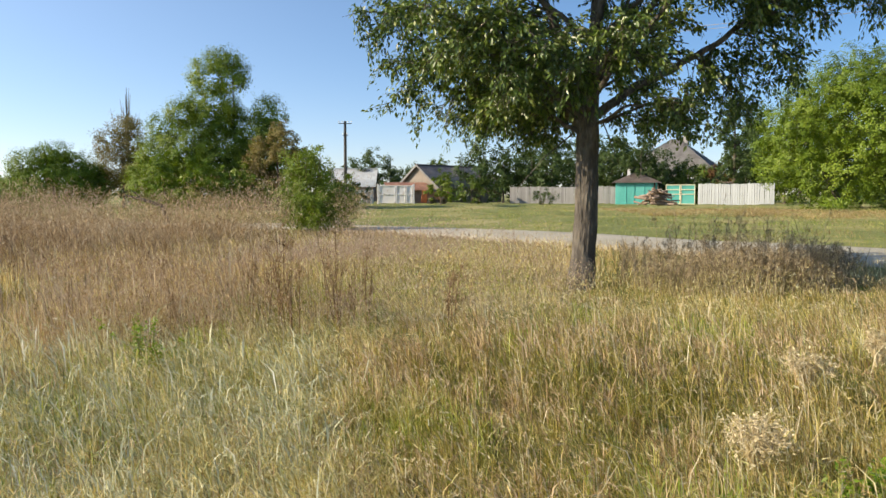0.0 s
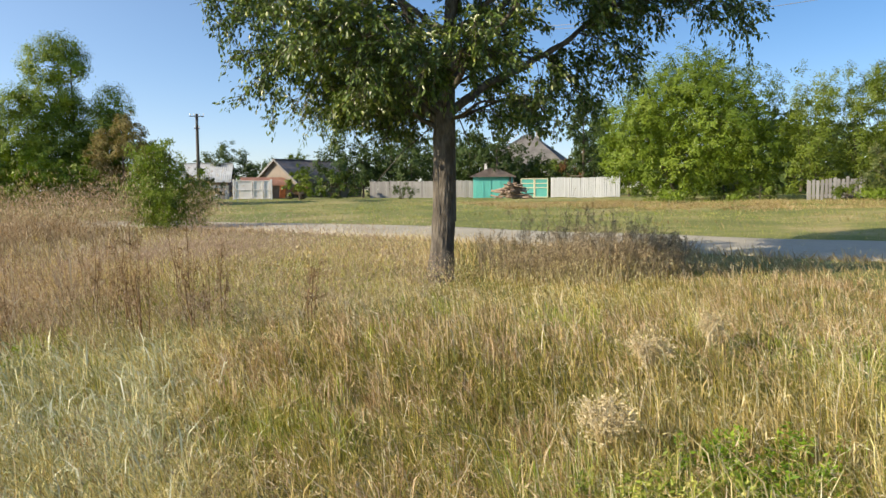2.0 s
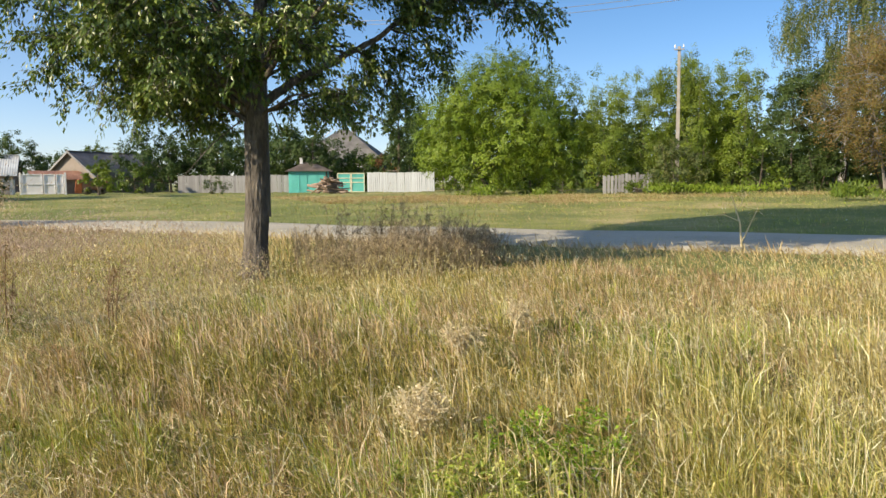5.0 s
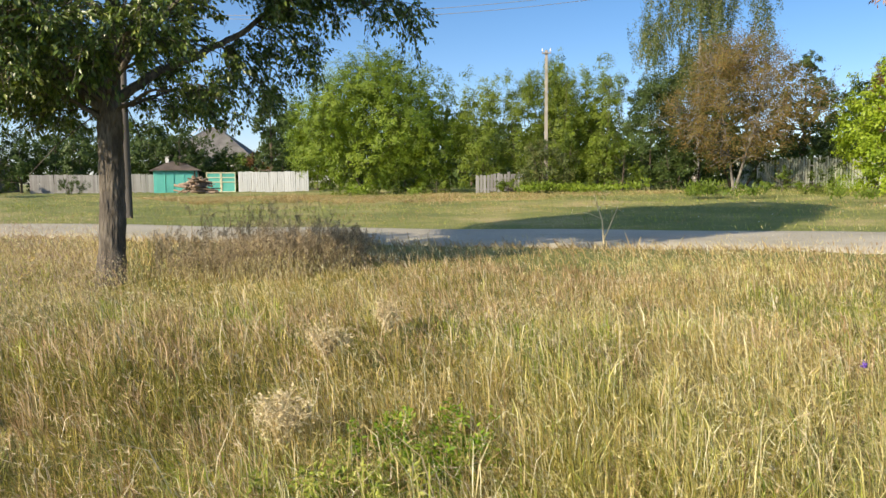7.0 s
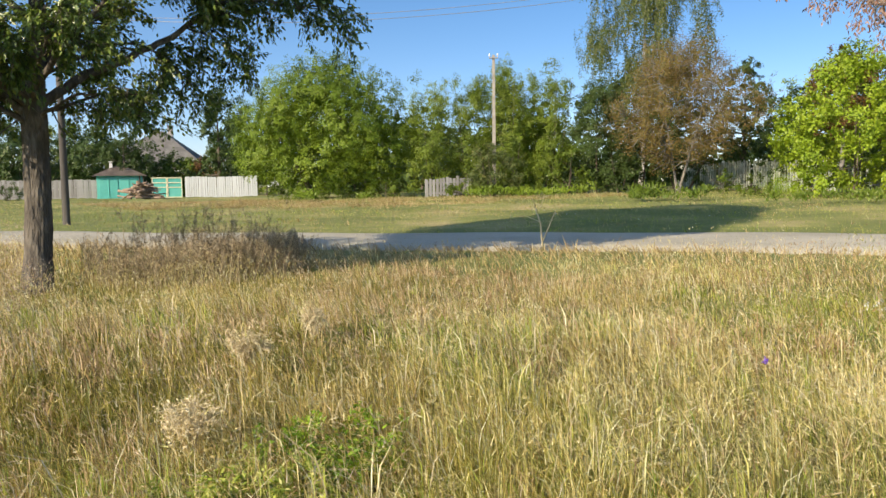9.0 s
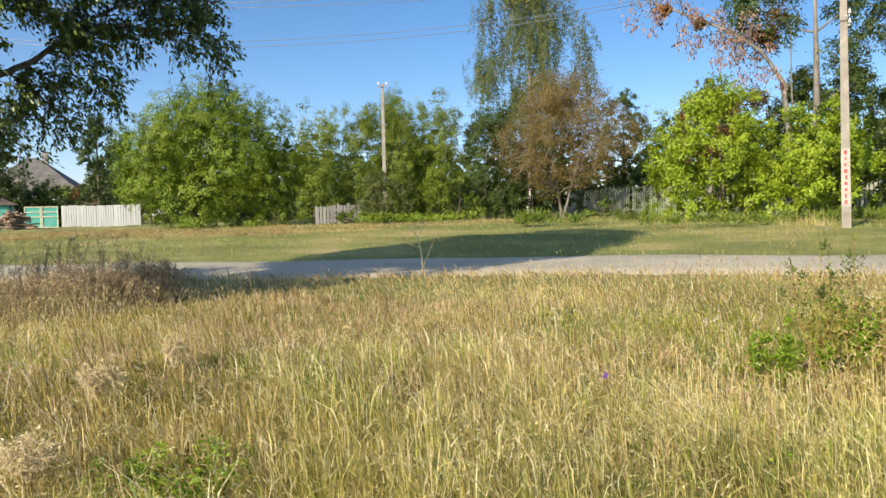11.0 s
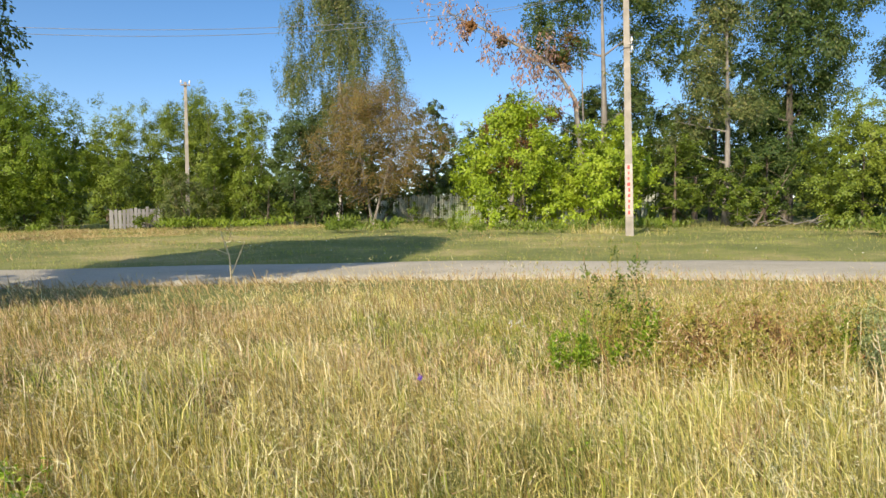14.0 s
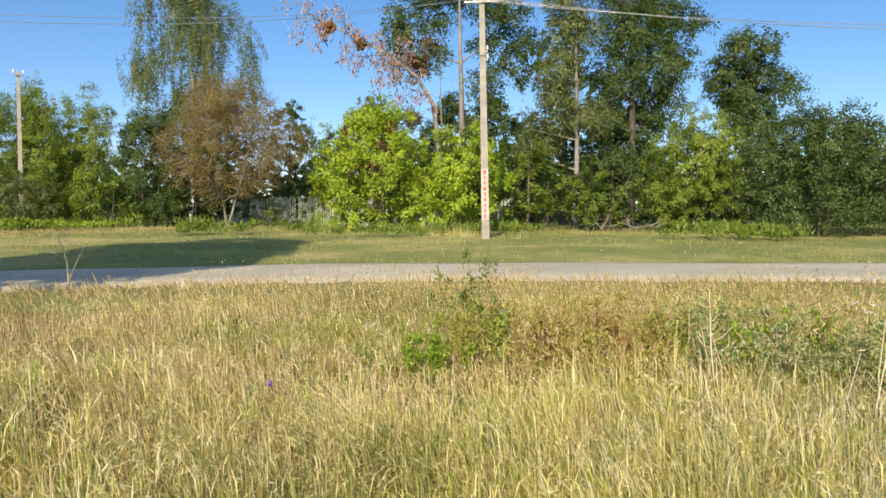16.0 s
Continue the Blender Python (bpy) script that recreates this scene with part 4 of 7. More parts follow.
bush("shrub", "young green shrub among tall dry weeds", "shrub", -3.80, 21.7, 1.75, 2.35, "leaf_ash", 28, (0.105, 0.045), 0.0, bark="bark_dark", stems=4, dense=1.7, shell=0.4, shoots=7, spread=0.13, trunk=(0.3, 0.025), lobes=13, size=(0.13, 0.21))
bush("shrub", "young green shrub among tall dry weeds", "shrub", -2.95, 22.6, 1.2, 1.6, "leaf_ash", 29, (0.10, 0.045), 0.0, stems=3, dense=1.5, shell=0.4, shoots=4, spread=0.12, trunk=(0.25, 0.02))
bush("shrub", "low green shrub among tall dry weeds", "shrub", -3.65, 21.3, 1.9, 1.15, "leaf_ash", 33, (0.10, 0.045), 0.0, stems=3, dense=1.6, shell=0.4, spread=0.12, trunk=(0.2, 0.02))
bush(T, "green thicket at the far field edge", "thicket", -29.0, 46.0, 8.0, 2.8, "leaf_mid", 30, (0.24, 0.15), 0.0)
bush(T, "green thicket at the far field edge", "thicket", -33.0, 52.0, 9.0, 3.2, "leaf_green", 31, (0.24, 0.15), 0.0)
bush(T, "green thicket at the far field edge", "thicket", -27.0, 56.0, 8.0, 3.4, "leaf_mid", 32, (0.24, 0.15), 0.0)
for k, (x, y, w, h, leaf) in enumerate([(-17.8, 46.5, 3.6, 3.4, "leaf_dull"), (-10.2, 45.2, 4.6, 5.2, "leaf_mid"), (-13.5, 40.6, 4.6, 3.6, "leaf_green"), (-7.4, 42.2, 3.4, 2.6, "leaf_mid"), (-10.8, 41.5, 3.6, 2.8, "leaf_green"), (-5.6, 45.0, 2.6, 2.2, "leaf_dark")]):
    bush("shrub", "dense green shrub in the thicket by the field", "shrub", x, y, w, h, leaf, 400 + k, (0.18, 0.12), 0.0, group="thicket shrubs", stems=2)
# round the houses
for k, (x, y, w, h, leaf) in enumerate([(13.6, 62.5, 5.2, 5.9, "leaf_dark"), (16.4, 61.8, 3.4, 5.6, "leaf_dark"), (20.6, 60.6, 3.6, 2.9, "leaf_dark"), (-7.7, 84, 6.5, 6.0, "leaf_dark"), (-4.0, 92, 6.0, 4.8, "leaf_dark"), (-0.8, 110, 5.5, 6.6, "leaf_mid"), (3.5, 112, 5.0, 6.0, "leaf_mid"), (3.1, 66, 5.8, 5.4, "leaf_dark"),
                                        (7.6, 67, 6.0, 5.4, "leaf_dark"), (12.0, 68, 6.0, 5.2, "leaf_dark"), (17.2, 68.5, 4.0, 3.6, "leaf_dark"), (25.6, 63.5, 5.0, 8.4, "leaf_dark"),
                                        (28.5, 62, 6.0, 8.0, "leaf_mid"), (10.0, 75, 7.0, 7.5, "leaf_dark"), (16.0, 83, 7.0, 8.0, "leaf_mid"), (15.2, 62.5, 4.4, 4.0, "leaf_dark"), (19.6, 62.0, 4.4, 3.3, "leaf_mid"), (26.5, 66, 6, 7.5, "leaf_dark"), (17.9, 66.0, 4.0, 3.4, "leaf_dark"), (20.6, 61.0, 3.6, 3.2, "leaf_mid"), (19.4, 63.0, 3.2, 4.0, "leaf_dark"), (23.6, 60.6, 3.6, 4.4, "leaf_dark"), (14.2, 63.0, 5.0, 5.0, "leaf_dark"), (9.0, 64.5, 4.6, 4.6, "leaf_dark"), (5.0, 64.8, 4.2, 4.4, "leaf_dark"), (32, 60, 7.0, 7.5, "leaf_dark"), (25.5, 58, 4.0, 3.6, "leaf_mid"), (21.5, 60.5, 3.6, 3.2, "leaf_russet")]):
    bush(T, "dark garden tree behind the village fence", "tree", x, y, w, h, leaf, 40 + k, (0.30, 0.20), 0.2, group="garden trees", dense=1.05, twigs=10, spread=0.3)
bush(T, "feathery dark garden tree behind the turquoise gate", "tree", 20.2, 54.0, 4.0, 8.0, "leaf_dark", 94, (0.2, 0.1), 1.0, lobes=22, core=False, group="garden trees", dense=1.0, droop=0.8)
bush(T, "dark garden tree beside the old roof", "tree", 14.9, 58.6, 4.4, 5.2, "leaf_dark", 95, (0.2, 0.11), 0.3, group="garden trees", dense=0.9)
bush("shrub", "yellow-green garden shrub by the rusty trailer", "shrub", -0.2, 56.2, 2.9, 2.7, "leaf_hedge", 60, (0.18, 0.11), 0.0)
bush("shrub", "dark garden shrub by the grey fence", "shrub", 2.2, 60.8, 2.6, 2.4, "leaf_mid", 61, (0.2, 0.12), 0.1)
bush("shrub", "thin half-bare shrub in front of the grey fence", "shrub", 7.0, 54.6, 2.2, 1.4, "leaf_dark", 62, (0.12, 0.07), 0.1, count=900, stems=3)
# along the far verge
bush(T, "large rounded maple with dense green leaves", "tree", 19.9, 37.1, 10.0, 8.1, "leaf_green", 70, (0.14, 0.105), 0.0, lobes=26, size=(0.14, 0.20), dense=2.6, trunk=(0.9, 0.2), stems=2, shell=0.17, shoots=0, droop=0.7, ruffle=0.3, spread=0.18, clump=20)
bush("shrub", "low green shrub under the large maple", "shrub", 20.4, 32.0, 1.8, 1.0, "leaf_mid", 71, (0.16, 0.1), 0.0)
bush("shrub", "low green shrub before the grey plank fence", "shrub", 22.9, 29.5, 1.3, 0.85, "leaf_mid", 69, (0.12, 0.08), 0.0)
for x, y, w, h, leaf, seed in [(22.9, 31.9, 2.8, 5.5, "leaf_hedge", 72), (24.9, 31.2, 2.8, 5.9, "leaf_hedge", 73), (26.6, 29.9, 3.0, 6.2, "leaf_hedge", 74), (28.1, 28.5, 2.8, 6.0, "leaf_hedge", 76), (28.4, 32.2, 3.4, 6.2, "leaf_mid", 66)]:
    bush(T, "upright yellow-green hedge tree with long shoots", "tree", x, y, w, h, leaf, seed, (0.13, 0.065), 0.0, group="hedge row", shell=0.3, shoots=8, stems=2, dense=1.25, ruffle=0.5, spread=0.2, trunk=(0.8, 0.05))
bush(T, "dark dense hedge tree beside the brown one", "tree", 29.4, 26.6, 3.6, 5.9, "leaf_dark", 75, (0.14, 0.085), 0.0, group="hedge row", shell=0.3, shoots=8, dense=1.5, spread=0.19, trunk=(0.6, 0.06))
bush("shrub", "low grey-green shrub at the foot of the slim pole", "shrub", 23.4, 27.4, 2.8, 2.5, "leaf_grey", 67, (0.13, 0.07), 0.0, stems=3, dense=1.2, shoots=8)
bush(T, "withering brown-leaved tree with forked trunk", "tree", 32.2, 23.8, 9.2, 8.0, "leaf_brown", 77, (0.125, 0.07), 1.2, lobes=64, size=(0.09, 0.15), core=False, bark="bark_pale", stems=2, trunk=(1.0, 0.12), count=26000, twigs=1, clump=20, spread=0.26, shell=0.42, base=0.12, twig=2.0, limb=0.62)
bush(T, "dark green tree behind the brown one", "tree", 39.0, 24.6, 3.6, 7.6, "leaf_dark", 78, (0.18, 0.11), 0.3)
bush(T, "tall weeping birch with hanging grey-green sprays", "tree", 40.4, 32.7, 9.8, 17.0, "leaf_grey", 79, (0.21, 0.10), 4.2, lobes=50, size=(0.09, 0.15), core=False, bark="bark_birch", trunk=(3.5, 0.2), droop=1.5, spread=0.70, lateral=0.13, clump=34, count=34000, shell=0.5, twig=2.2)
bush(T, "bushy maple with yellow-green leaves", "tree", 28.6, 13.6, 5.2, 5.7, "leaf_bright", 80, (0.17, 0.115), 0.0, lobes=14, stems=3, dense=1.5, shell=0.25, droop=1.0, size=(0.12, 0.2), spread=0.19, trunk=(0.7, 0.07))
bush(T, "bushy maple with yellow-green leaves", "tree", 28.6, 10.0, 4.0, 4.5, "leaf_bright", 81, (0.17, 0.115), 0.0, lobes=10, stems=3, dense=1.5, shell=0.25, droop=1.0, size=(0.12, 0.2), spread=0.19, trunk=(0.7, 0.06))
bush(T, "dark undergrowth behind the utility pole", "thicket", 31.6, 8.2, 4.0, 4.2, "leaf_mid", 82, (0.17, 0.11), 0.0)
bush(T, "dark undergrowth behind the utility pole", "thicket", 33.0, 5.0, 4.0, 4.0, "leaf_acacia", 83, (0.17, 0.11), 0.0)
bush(T, "half-withered russet tree behind the bright maple", "tree", 33.4, 16.4, 4.2, 6.4, "leaf_russet", 93, (0.16, 0.08), 2.0, lobes=16, core=False, bark="bark_pale")
bush(T, "tall dark thicket behind the bright maple", "thicket", 35.8, 13.3, 4.4, 7.0, "leaf_acacia", 96, (0.2, 0.1), 0.5, lobes=14, core=False)
bush(T, "tall dark thicket behind the bright maple", "thicket", 34.5, 11.0, 4.2, 6.6, "leaf_acacia", 97, (0.2, 0.1), 0.5, lobes=14, core=False)
bush(T, "low bush with yellowing leaves at the wood edge", "bush", 32.3, 1.6, 4.8, 5.2, "leaf_hedge", 84, (0.14, 0.08), 0.0, lobes=11, shell=0.25, dense=1.3, droop=0.8, trunk=(0.5, 0.05))
bush(T, "dense dark green bush at the wood edge", "bush", 29.6, -2.6, 5.4, 4.9, "leaf_dark", 85, (0.14, 0.085), 0.0, lobes=13, stems=3, dense=2.0, shell=0.2, spread=0.2, trunk=(0.5, 0.05))
bush(T, "dense dark green bush at the wood edge", "bush", 31.2, -6.8, 5.5, 5.0, "leaf_dark", 86, (0.15, 0.09), 0.0, lobes=11, stems=3, dense=2.0, shell=0.2, spread=0.2, trunk=(0.5, 0.05))
bush(T, "dense green bush further along the wood edge", "bush", 33.0, -13.0, 7.0, 5.4, "leaf_mid", 87, (0.18, 0.12), 0.0)
tree(T, "tall dark acacia with feathery drooping leaves", "tree", 39.05, 5.11, [(-0.51, -0.67, 9.42, 1.67, 1.5, 1.39), (0.86, 0.38, 9.97, 1.67, 1.5, 1.11), (-0.76, -0.36, 7.52, 1.53, 1.37, 1.39), (0.88, -1.23, 7.79, 1.67, 1.5, 1.39), (2.12, 0.36, 8.34, 1.25, 1.12, 1.11), (-0.19, 1.1, 5.6, 1.67, 1.5, 1.39), (1.19, 0.87, 5.6, 1.39, 1.25, 1.39), (2.36, 0.47, 10.51, 1.25, 1.12, 0.83),
      (-1.57, -0.69, 5.33, 1.11, 1.0, 1.11), (1.73, 0.27, 6.43, 1.11, 1.0, 0.97), (0.29, 1.47, 11.59, 2.22, 2.0, 1.11), (0.0, -0.03, 13.48, 1.67, 1.5, 1.39), (-0.18, 0.79, 3.96, 1.94, 1.75, 1.39), (-1.27, -0.84, 2.58, 1.67, 1.5, 1.39), (0.66, 0.47, 2.86, 1.39, 1.25, 1.39), (3.19, -0.04, 9.83, 0.69, 0.62, 0.42)], "leaf_acacia", (0.24, 0.10), 34000, 88, "bark", (2.5, 0.24), turn=-68.2, clump=26, spread=0.34, twigs=5, droop=0.9, lateral=0.36, shell=0.45, ruffle=0.5)
tree(T, "slender acacia with yellowing feathery leaves", "tree", 34.08, 6.76, [(-0.5, 0.16, 8.49, 1.12, 1.01, 1.49), (-0.86, -0.07, 7.03, 0.99, 0.89, 0.99), (0.47, 0.55, 9.22, 0.99, 0.89, 0.75), (-0.48, 0.59, 5.56, 1.24, 1.12, 0.99), (0.38, 0.05, 5.07, 1.24, 1.12, 0.75), (-1.46, 0.33, 4.34, 1.24, 1.12, 0.99), (-0.51, -0.35, 9.95, 1.12, 1.01, 0.99),
      (-0.86, 0.11, 6.05, 0.75, 0.67, 0.75), (-0.28, -0.02, 11.4, 0.99, 0.89, 0.99), (-1.95, 0.25, 3.35, 1.12, 1.01, 0.87)], "leaf_grey", (0.20, 0.085), 13000, 89, "bark_pale", (3.2, 0.15), turn=-68.2, clump=24, spread=0.30, twigs=3, droop=0.9, lateral=0.36, shell=0.45, ruffle=0.5)
tree(T, "rounded dark acacia beyond the wood edge", "tree", 49.75, -0.12, [(-0.18, -0.64, 10.4, 1.85, 1.66, 1.18), (-1.32, 0.3, 9.1, 1.28, 1.15, 1.18), (1.02, 0.68, 8.95, 1.51, 1.36, 1.28), (-0.13, 0.87, 7.8, 2.02, 1.81, 1.34), (2.2, -0.54, 8.12, 0.84, 0.76, 0.84), (-0.1, -1.16, 6.1, 2.02, 1.81, 1.34)], "leaf_acacia", (0.28, 0.12), 13000, 90, "bark", (4.0, 0.22), turn=-68.2, clump=26, spread=0.34, twigs=6, droop=0.9, lateral=0.36, shell=0.45, ruffle=0.5)
bush(T, "tall dark acacia with feathery leaves", "tree", 44.0, 9.5, 6.0, 12.5, "leaf_acacia", 91, (0.24, 0.11), 2.0, lobes=30, size=(0.10, 0.17), core=False, dense=0.7, trunk=(3, 0.22), droop=0.7)
tree(T, "old acacia half dead with pale forked trunk", "tree", 34.09, 12.14, [(-2.61, 0.22, 8.96, 1.05, 0.95, 0.92), (-1.44, 0.95, 9.99, 1.31, 1.18, 0.79), (-2.48, 0.37, 7.67, 0.92, 0.83, 0.66), (-1.18, 0.42, 8.18, 0.79, 0.71, 0.79), (1.68, 0.72, 8.96, 1.31, 1.18, 1.31), (2.47, 0.1, 7.67, 0.92, 0.83, 1.05), (1.94, -0.87, 9.99, 1.31, 1.18, 0.66), (2.98, -0.13, 8.7, 0.66, 0.59, 0.79),
      (-3.0, 0.53, 9.99, 0.79, 0.71, 0.66), (0.9, 1.71, 11.52, 2.37, 2.13, 1.05), (-1.44, 1.08, 11.27, 1.58, 1.42, 0.79), (1.0, -0.04, 6.95, 0.8, 0.83, 0.8), (1.27, 0.04, 5.6, 1.05, 0.95, 1.05), (0.38, 0.89, 13.31, 2.1, 1.89, 1.31)], "leaf_acacia", (0.24, 0.10), 15000, 92, "bark_pale", (4.5, 0.21), turn=-68.2, clump=24, spread=0.30, limb=0.6, twigs=3, droop=0.9, lateral=0.36, shell=0.45, ruffle=0.5)
tree(T, "reddening acacia clump on the old pale tree", "tree", 33.6, 12.9, [(-1.2, 0.2, 7.6, 0.45, 0.45, 0.5), (-0.6, 0.3, 8.6, 0.5, 0.5, 0.35), (-2.9, 0.2, 4.9, 0.9, 0.8, 0.5), (-1.8, 0.2, 5.1, 0.8, 0.8, 0.45)], "leaf_russet", (0.2, 0.09), 2600, 98, "bark_pale", (4.0, 0.10), turn=-68.2, clump=20, spread=0.25, twigs=2, droop=0.9)
dead = thing("tree", (33.0, 12.6, land_at(33.0, 12.6) - 0.05), "leaning half-dead acacia with withered pinkish leaves", "tree", turn=20)
rngd = np.random.default_rng(61)
limb_pts = np.array([(0, 0, 0), (0.1, 0.1, 3.0), (0, 0.4, 5.6), (-0.2, 1.2, 6.9), (-0.4, 2.6, 7.9), (-0.5, 4.2, 8.7), (-0.6, 6.0, 9.6)])
paths, ends = [(limb_pts, np.array([0.15, 0.13, 0.105, 0.08, 0.06, 0.042, 0.015]))], []
for k in range(70):
    f = rngd.uniform(2.4, 5.95)
    j = int(f)
    q = limb_pts[j] + (limb_pts[j + 1] - limb_pts[j]) * (f - j)
    e = q + np.array([rngd.normal(0, 0.6), rngd.normal(0.25, 0.6), rngd.normal(0.0, 0.75)])
    paths.append((np.array([q, (q + e) / 2 + rngd.normal(0, 0.1, 3), e]), np.array([0.022, 0.012, 0.004])))
    ends.append(e)
v, f = tubes(paths[:1], 9)
v2, f2 = tubes(paths[1:], 4)
part("trunk", mesh_np("trunk", np.concatenate([v, v2]), np.concatenate([f, f2 + len(v)])), M["bark_pale"], dead, smooth=True)
p = np.repeat(np.array(ends), 22, 0)
p = p + rngd.normal(0, 0.17, p.shape) - [0, 0, 0.10]
v, f = leaves(p, 0.22, 0.08, rngd, 1.6)
part("crown", mesh_np("crown", v, f), M["leaf_pink"], dead, "withered pinkish brown leaves")
for q in ((-0.45, 3.6, 8.25), (-0.62, 5.0, 8.95)):
    bm = bmesh.new()
    bmesh.ops.create_icosphere(bm, subdivisions=3, radius=0.26, matrix=pose(*q))
    for vert in bm.verts:
        vert.co += (vert.co - Vector(q)) * rngd.normal(0, 0.22)
    part("nest", bm, M["leaf_russet"], dead, "ball of brown twigs")
for k, (x, y, w, h) in enumerate([(45, 20, 7, 7), (50, 12, 8, 8), (48, -8, 8, 7), (42, -16, 8, 8), (52, 26, 8, 8), (40, 42, 7, 6.5), (33, 47, 7, 6.0), (37, -3, 5, 4.5)]):
    bush(T, "garden tree in the dense green backdrop", "tree", x, y, w, h, ("leaf_dark", "leaf_mid")[k % 2], 120 + k, (0.28, 0.18), 0.1, group="backdrop trees", dense=0.6, twigs=8)
for k, (x, y, w, h, leaf) in enumerate([(27.0, 32.6, 2.4, 3.4, "leaf_mid"), (27.6, 29.6, 2.8, 4.6, "leaf_green"), (27.4, 26.6, 2.4, 2.6, "leaf_mid"), (30.2, 25.8, 2.4, 2.6, "leaf_dark"),
                                        (33.6, 27.2, 4.0, 4.6, "leaf_dark"), (36.4, 26.8, 4.0, 5.2, "leaf_dark"), (37.6, 21.0, 4.0, 5.6, "leaf_dark"), (35.5, 15.4, 4.5, 5.0, "leaf_mid"), (23.2, 39.6, 3.2, 4.6, "leaf_mid"),
                                        (30.4, 10.6, 3.4, 3.6, "leaf_acacia"), (31.0, 5.4, 3.2, 3.0, "leaf_mid"), (35.0, 2.4, 4.4, 5.2, "leaf_acacia"), (33.6, -0.6, 4.0, 4.6, "leaf_dark"), (36.5, 9.4, 4.6, 5.6, "leaf_acacia"),
                                        (30.0, 20.0, 1.6, 1.1, "leaf_mid"), (27.6, 17.0, 1.8, 0.9, "leaf_mid"), (29.8, 16.0, 2.6, 3.2, "leaf_bright"), (31.4, 35.6, 3.0, 5.8, "leaf_mid"), (31.8, 33.0, 3.4, 5.6, "leaf_mid")]):
    bush("shrub", "dense green shrub in the verge hedge", "shrub", x, y, w, h, leaf, 160 + k, (0.16, 0.11), 0.0, group="verge shrubs", stems=2, dense=0.85)
# far woods that close the horizon
rng = np.random.default_rng(99)
n = 460
a = rng.uniform(0, 2 * np.pi, n)
r = rng.uniform(190, 420, n)
c = np.stack([r * np.cos(a), r * np.sin(a), rng.uniform(0.5, 5.5, n)], -1)
pts = np.repeat(c, 40, 0) + rng.normal(0, 1, (n * 40, 3)) * [3.5, 3.5, 1.6]
pts[:, 2] = np.maximum(pts[:, 2], 0.4)
v, f = leaves(pts, 1.9, 1.4, rng, 0.0)
woods = part("far_woods", mesh_np("far_woods", v, f), M["leaf_dark"])
tagged(woods, "distant dark green woods along the horizon", "woods", kind="stuff")


n = 820
a = np.radians(rng.uniform(-135, -28, n)) + np.pi / 2
r = rng.uniform(54, 100, n)
c = np.stack([r * np.cos(a), r * np.sin(a), rng.uniform(0.2, 5.6, n)], -1)
pts = np.repeat(c, 40, 0) + rng.normal(0, 1, (n * 40, 3)) * [1.7, 1.7, 0.9]
pts[:, 2] = np.maximum(pts[:, 2], 0.7)
v, f = leaves(pts, 0.8, 0.6, rng, 0.0)
tagged(part("garden_woods", mesh_np("garden_woods", v, f), M["leaf_dark"]), "dark green woods behind the gardens", "woods", kind="stuff")


# ---- poles and wires ----
def prism(bm, rows):
    """A tapering four-sided shaft from rows of (z, width, depth)."""
    rings = [[bm.verts.new((sx * w / 2, sy * d / 2, z)) for sx, sy in ((-1, -1), (1, -1), (1, 1), (-1, 1))] for z, w, d in rows]
    for a, b in zip(rings, rings[1:]):
        for k in range(4):
            bm.faces.new((a[k], a[(k + 1) % 4], b[(k + 1) % 4], b[k]))
    bm.faces.new(rings[0][::-1])
    bm.faces.new(rings[-1])
    bmesh.ops.bevel(bm, geom=[e for e in bm.edges if abs(e.verts[0].co.z - e.verts[1].co.z) > 0.3], offset=0.012, segments=1, affect="EDGES")
    return bm


def insulator(parent, x, y, z):
    v, f = tubes([(np.array([(x, y, z - 0.10), (x, y, z + 0.02)]), [0.008, 0.008]),
                  (np.array([(x, y, z), (x, y, z + 0.03), (x, y, z + 0.06), (x, y, z + 0.10), (x, y, z + 0.12)]), [0.045, 0.04, 0.025, 0.032, 0.005])], 8)
    part("insulator", mesh_np("insulator", v, f), M["porcelain"], parent, "white glazed insulator")


def utility_pole(label, x, y, h, material, turn, arms, round_=False, base=0.26, top=0.16):
    ob = thing("utility_pole", (x, y, land_at(x, y) - 0.1), label, "utility pole", turn=turn)
    if round_:
        v, f = tubes([(np.array([(0, 0, 0), (0, 0, h * 0.5), (0, 0, h)]), [base / 2, (base + top) / 4, top / 2])], 10)
        shaft = part("shaft", mesh_np("shaft", v, f), M[material], ob, smooth=True)
    else:
        shaft = part("shaft", prism(bmesh.new(), [(0, base, base * 0.8), (h * 0.6, base * 0.8, base * 0.68), (h, top, top * 0.95)]), M[material], ob)
    for z, half in arms:
        part("crossarm", boxes(((half * 2, 0.06, 0.06), (0, -0.12, z)), bevel=0.006), M["steel" if not round_ else "tarred"], ob)
        for sx in (-half * 0.9, -half * 0.4, half * 0.4, half * 0.9) if half > 0.3 else (-half * 0.85, half * 0.85):
            insulator(ob, sx, -0.12, z + 0.10)
    return ob


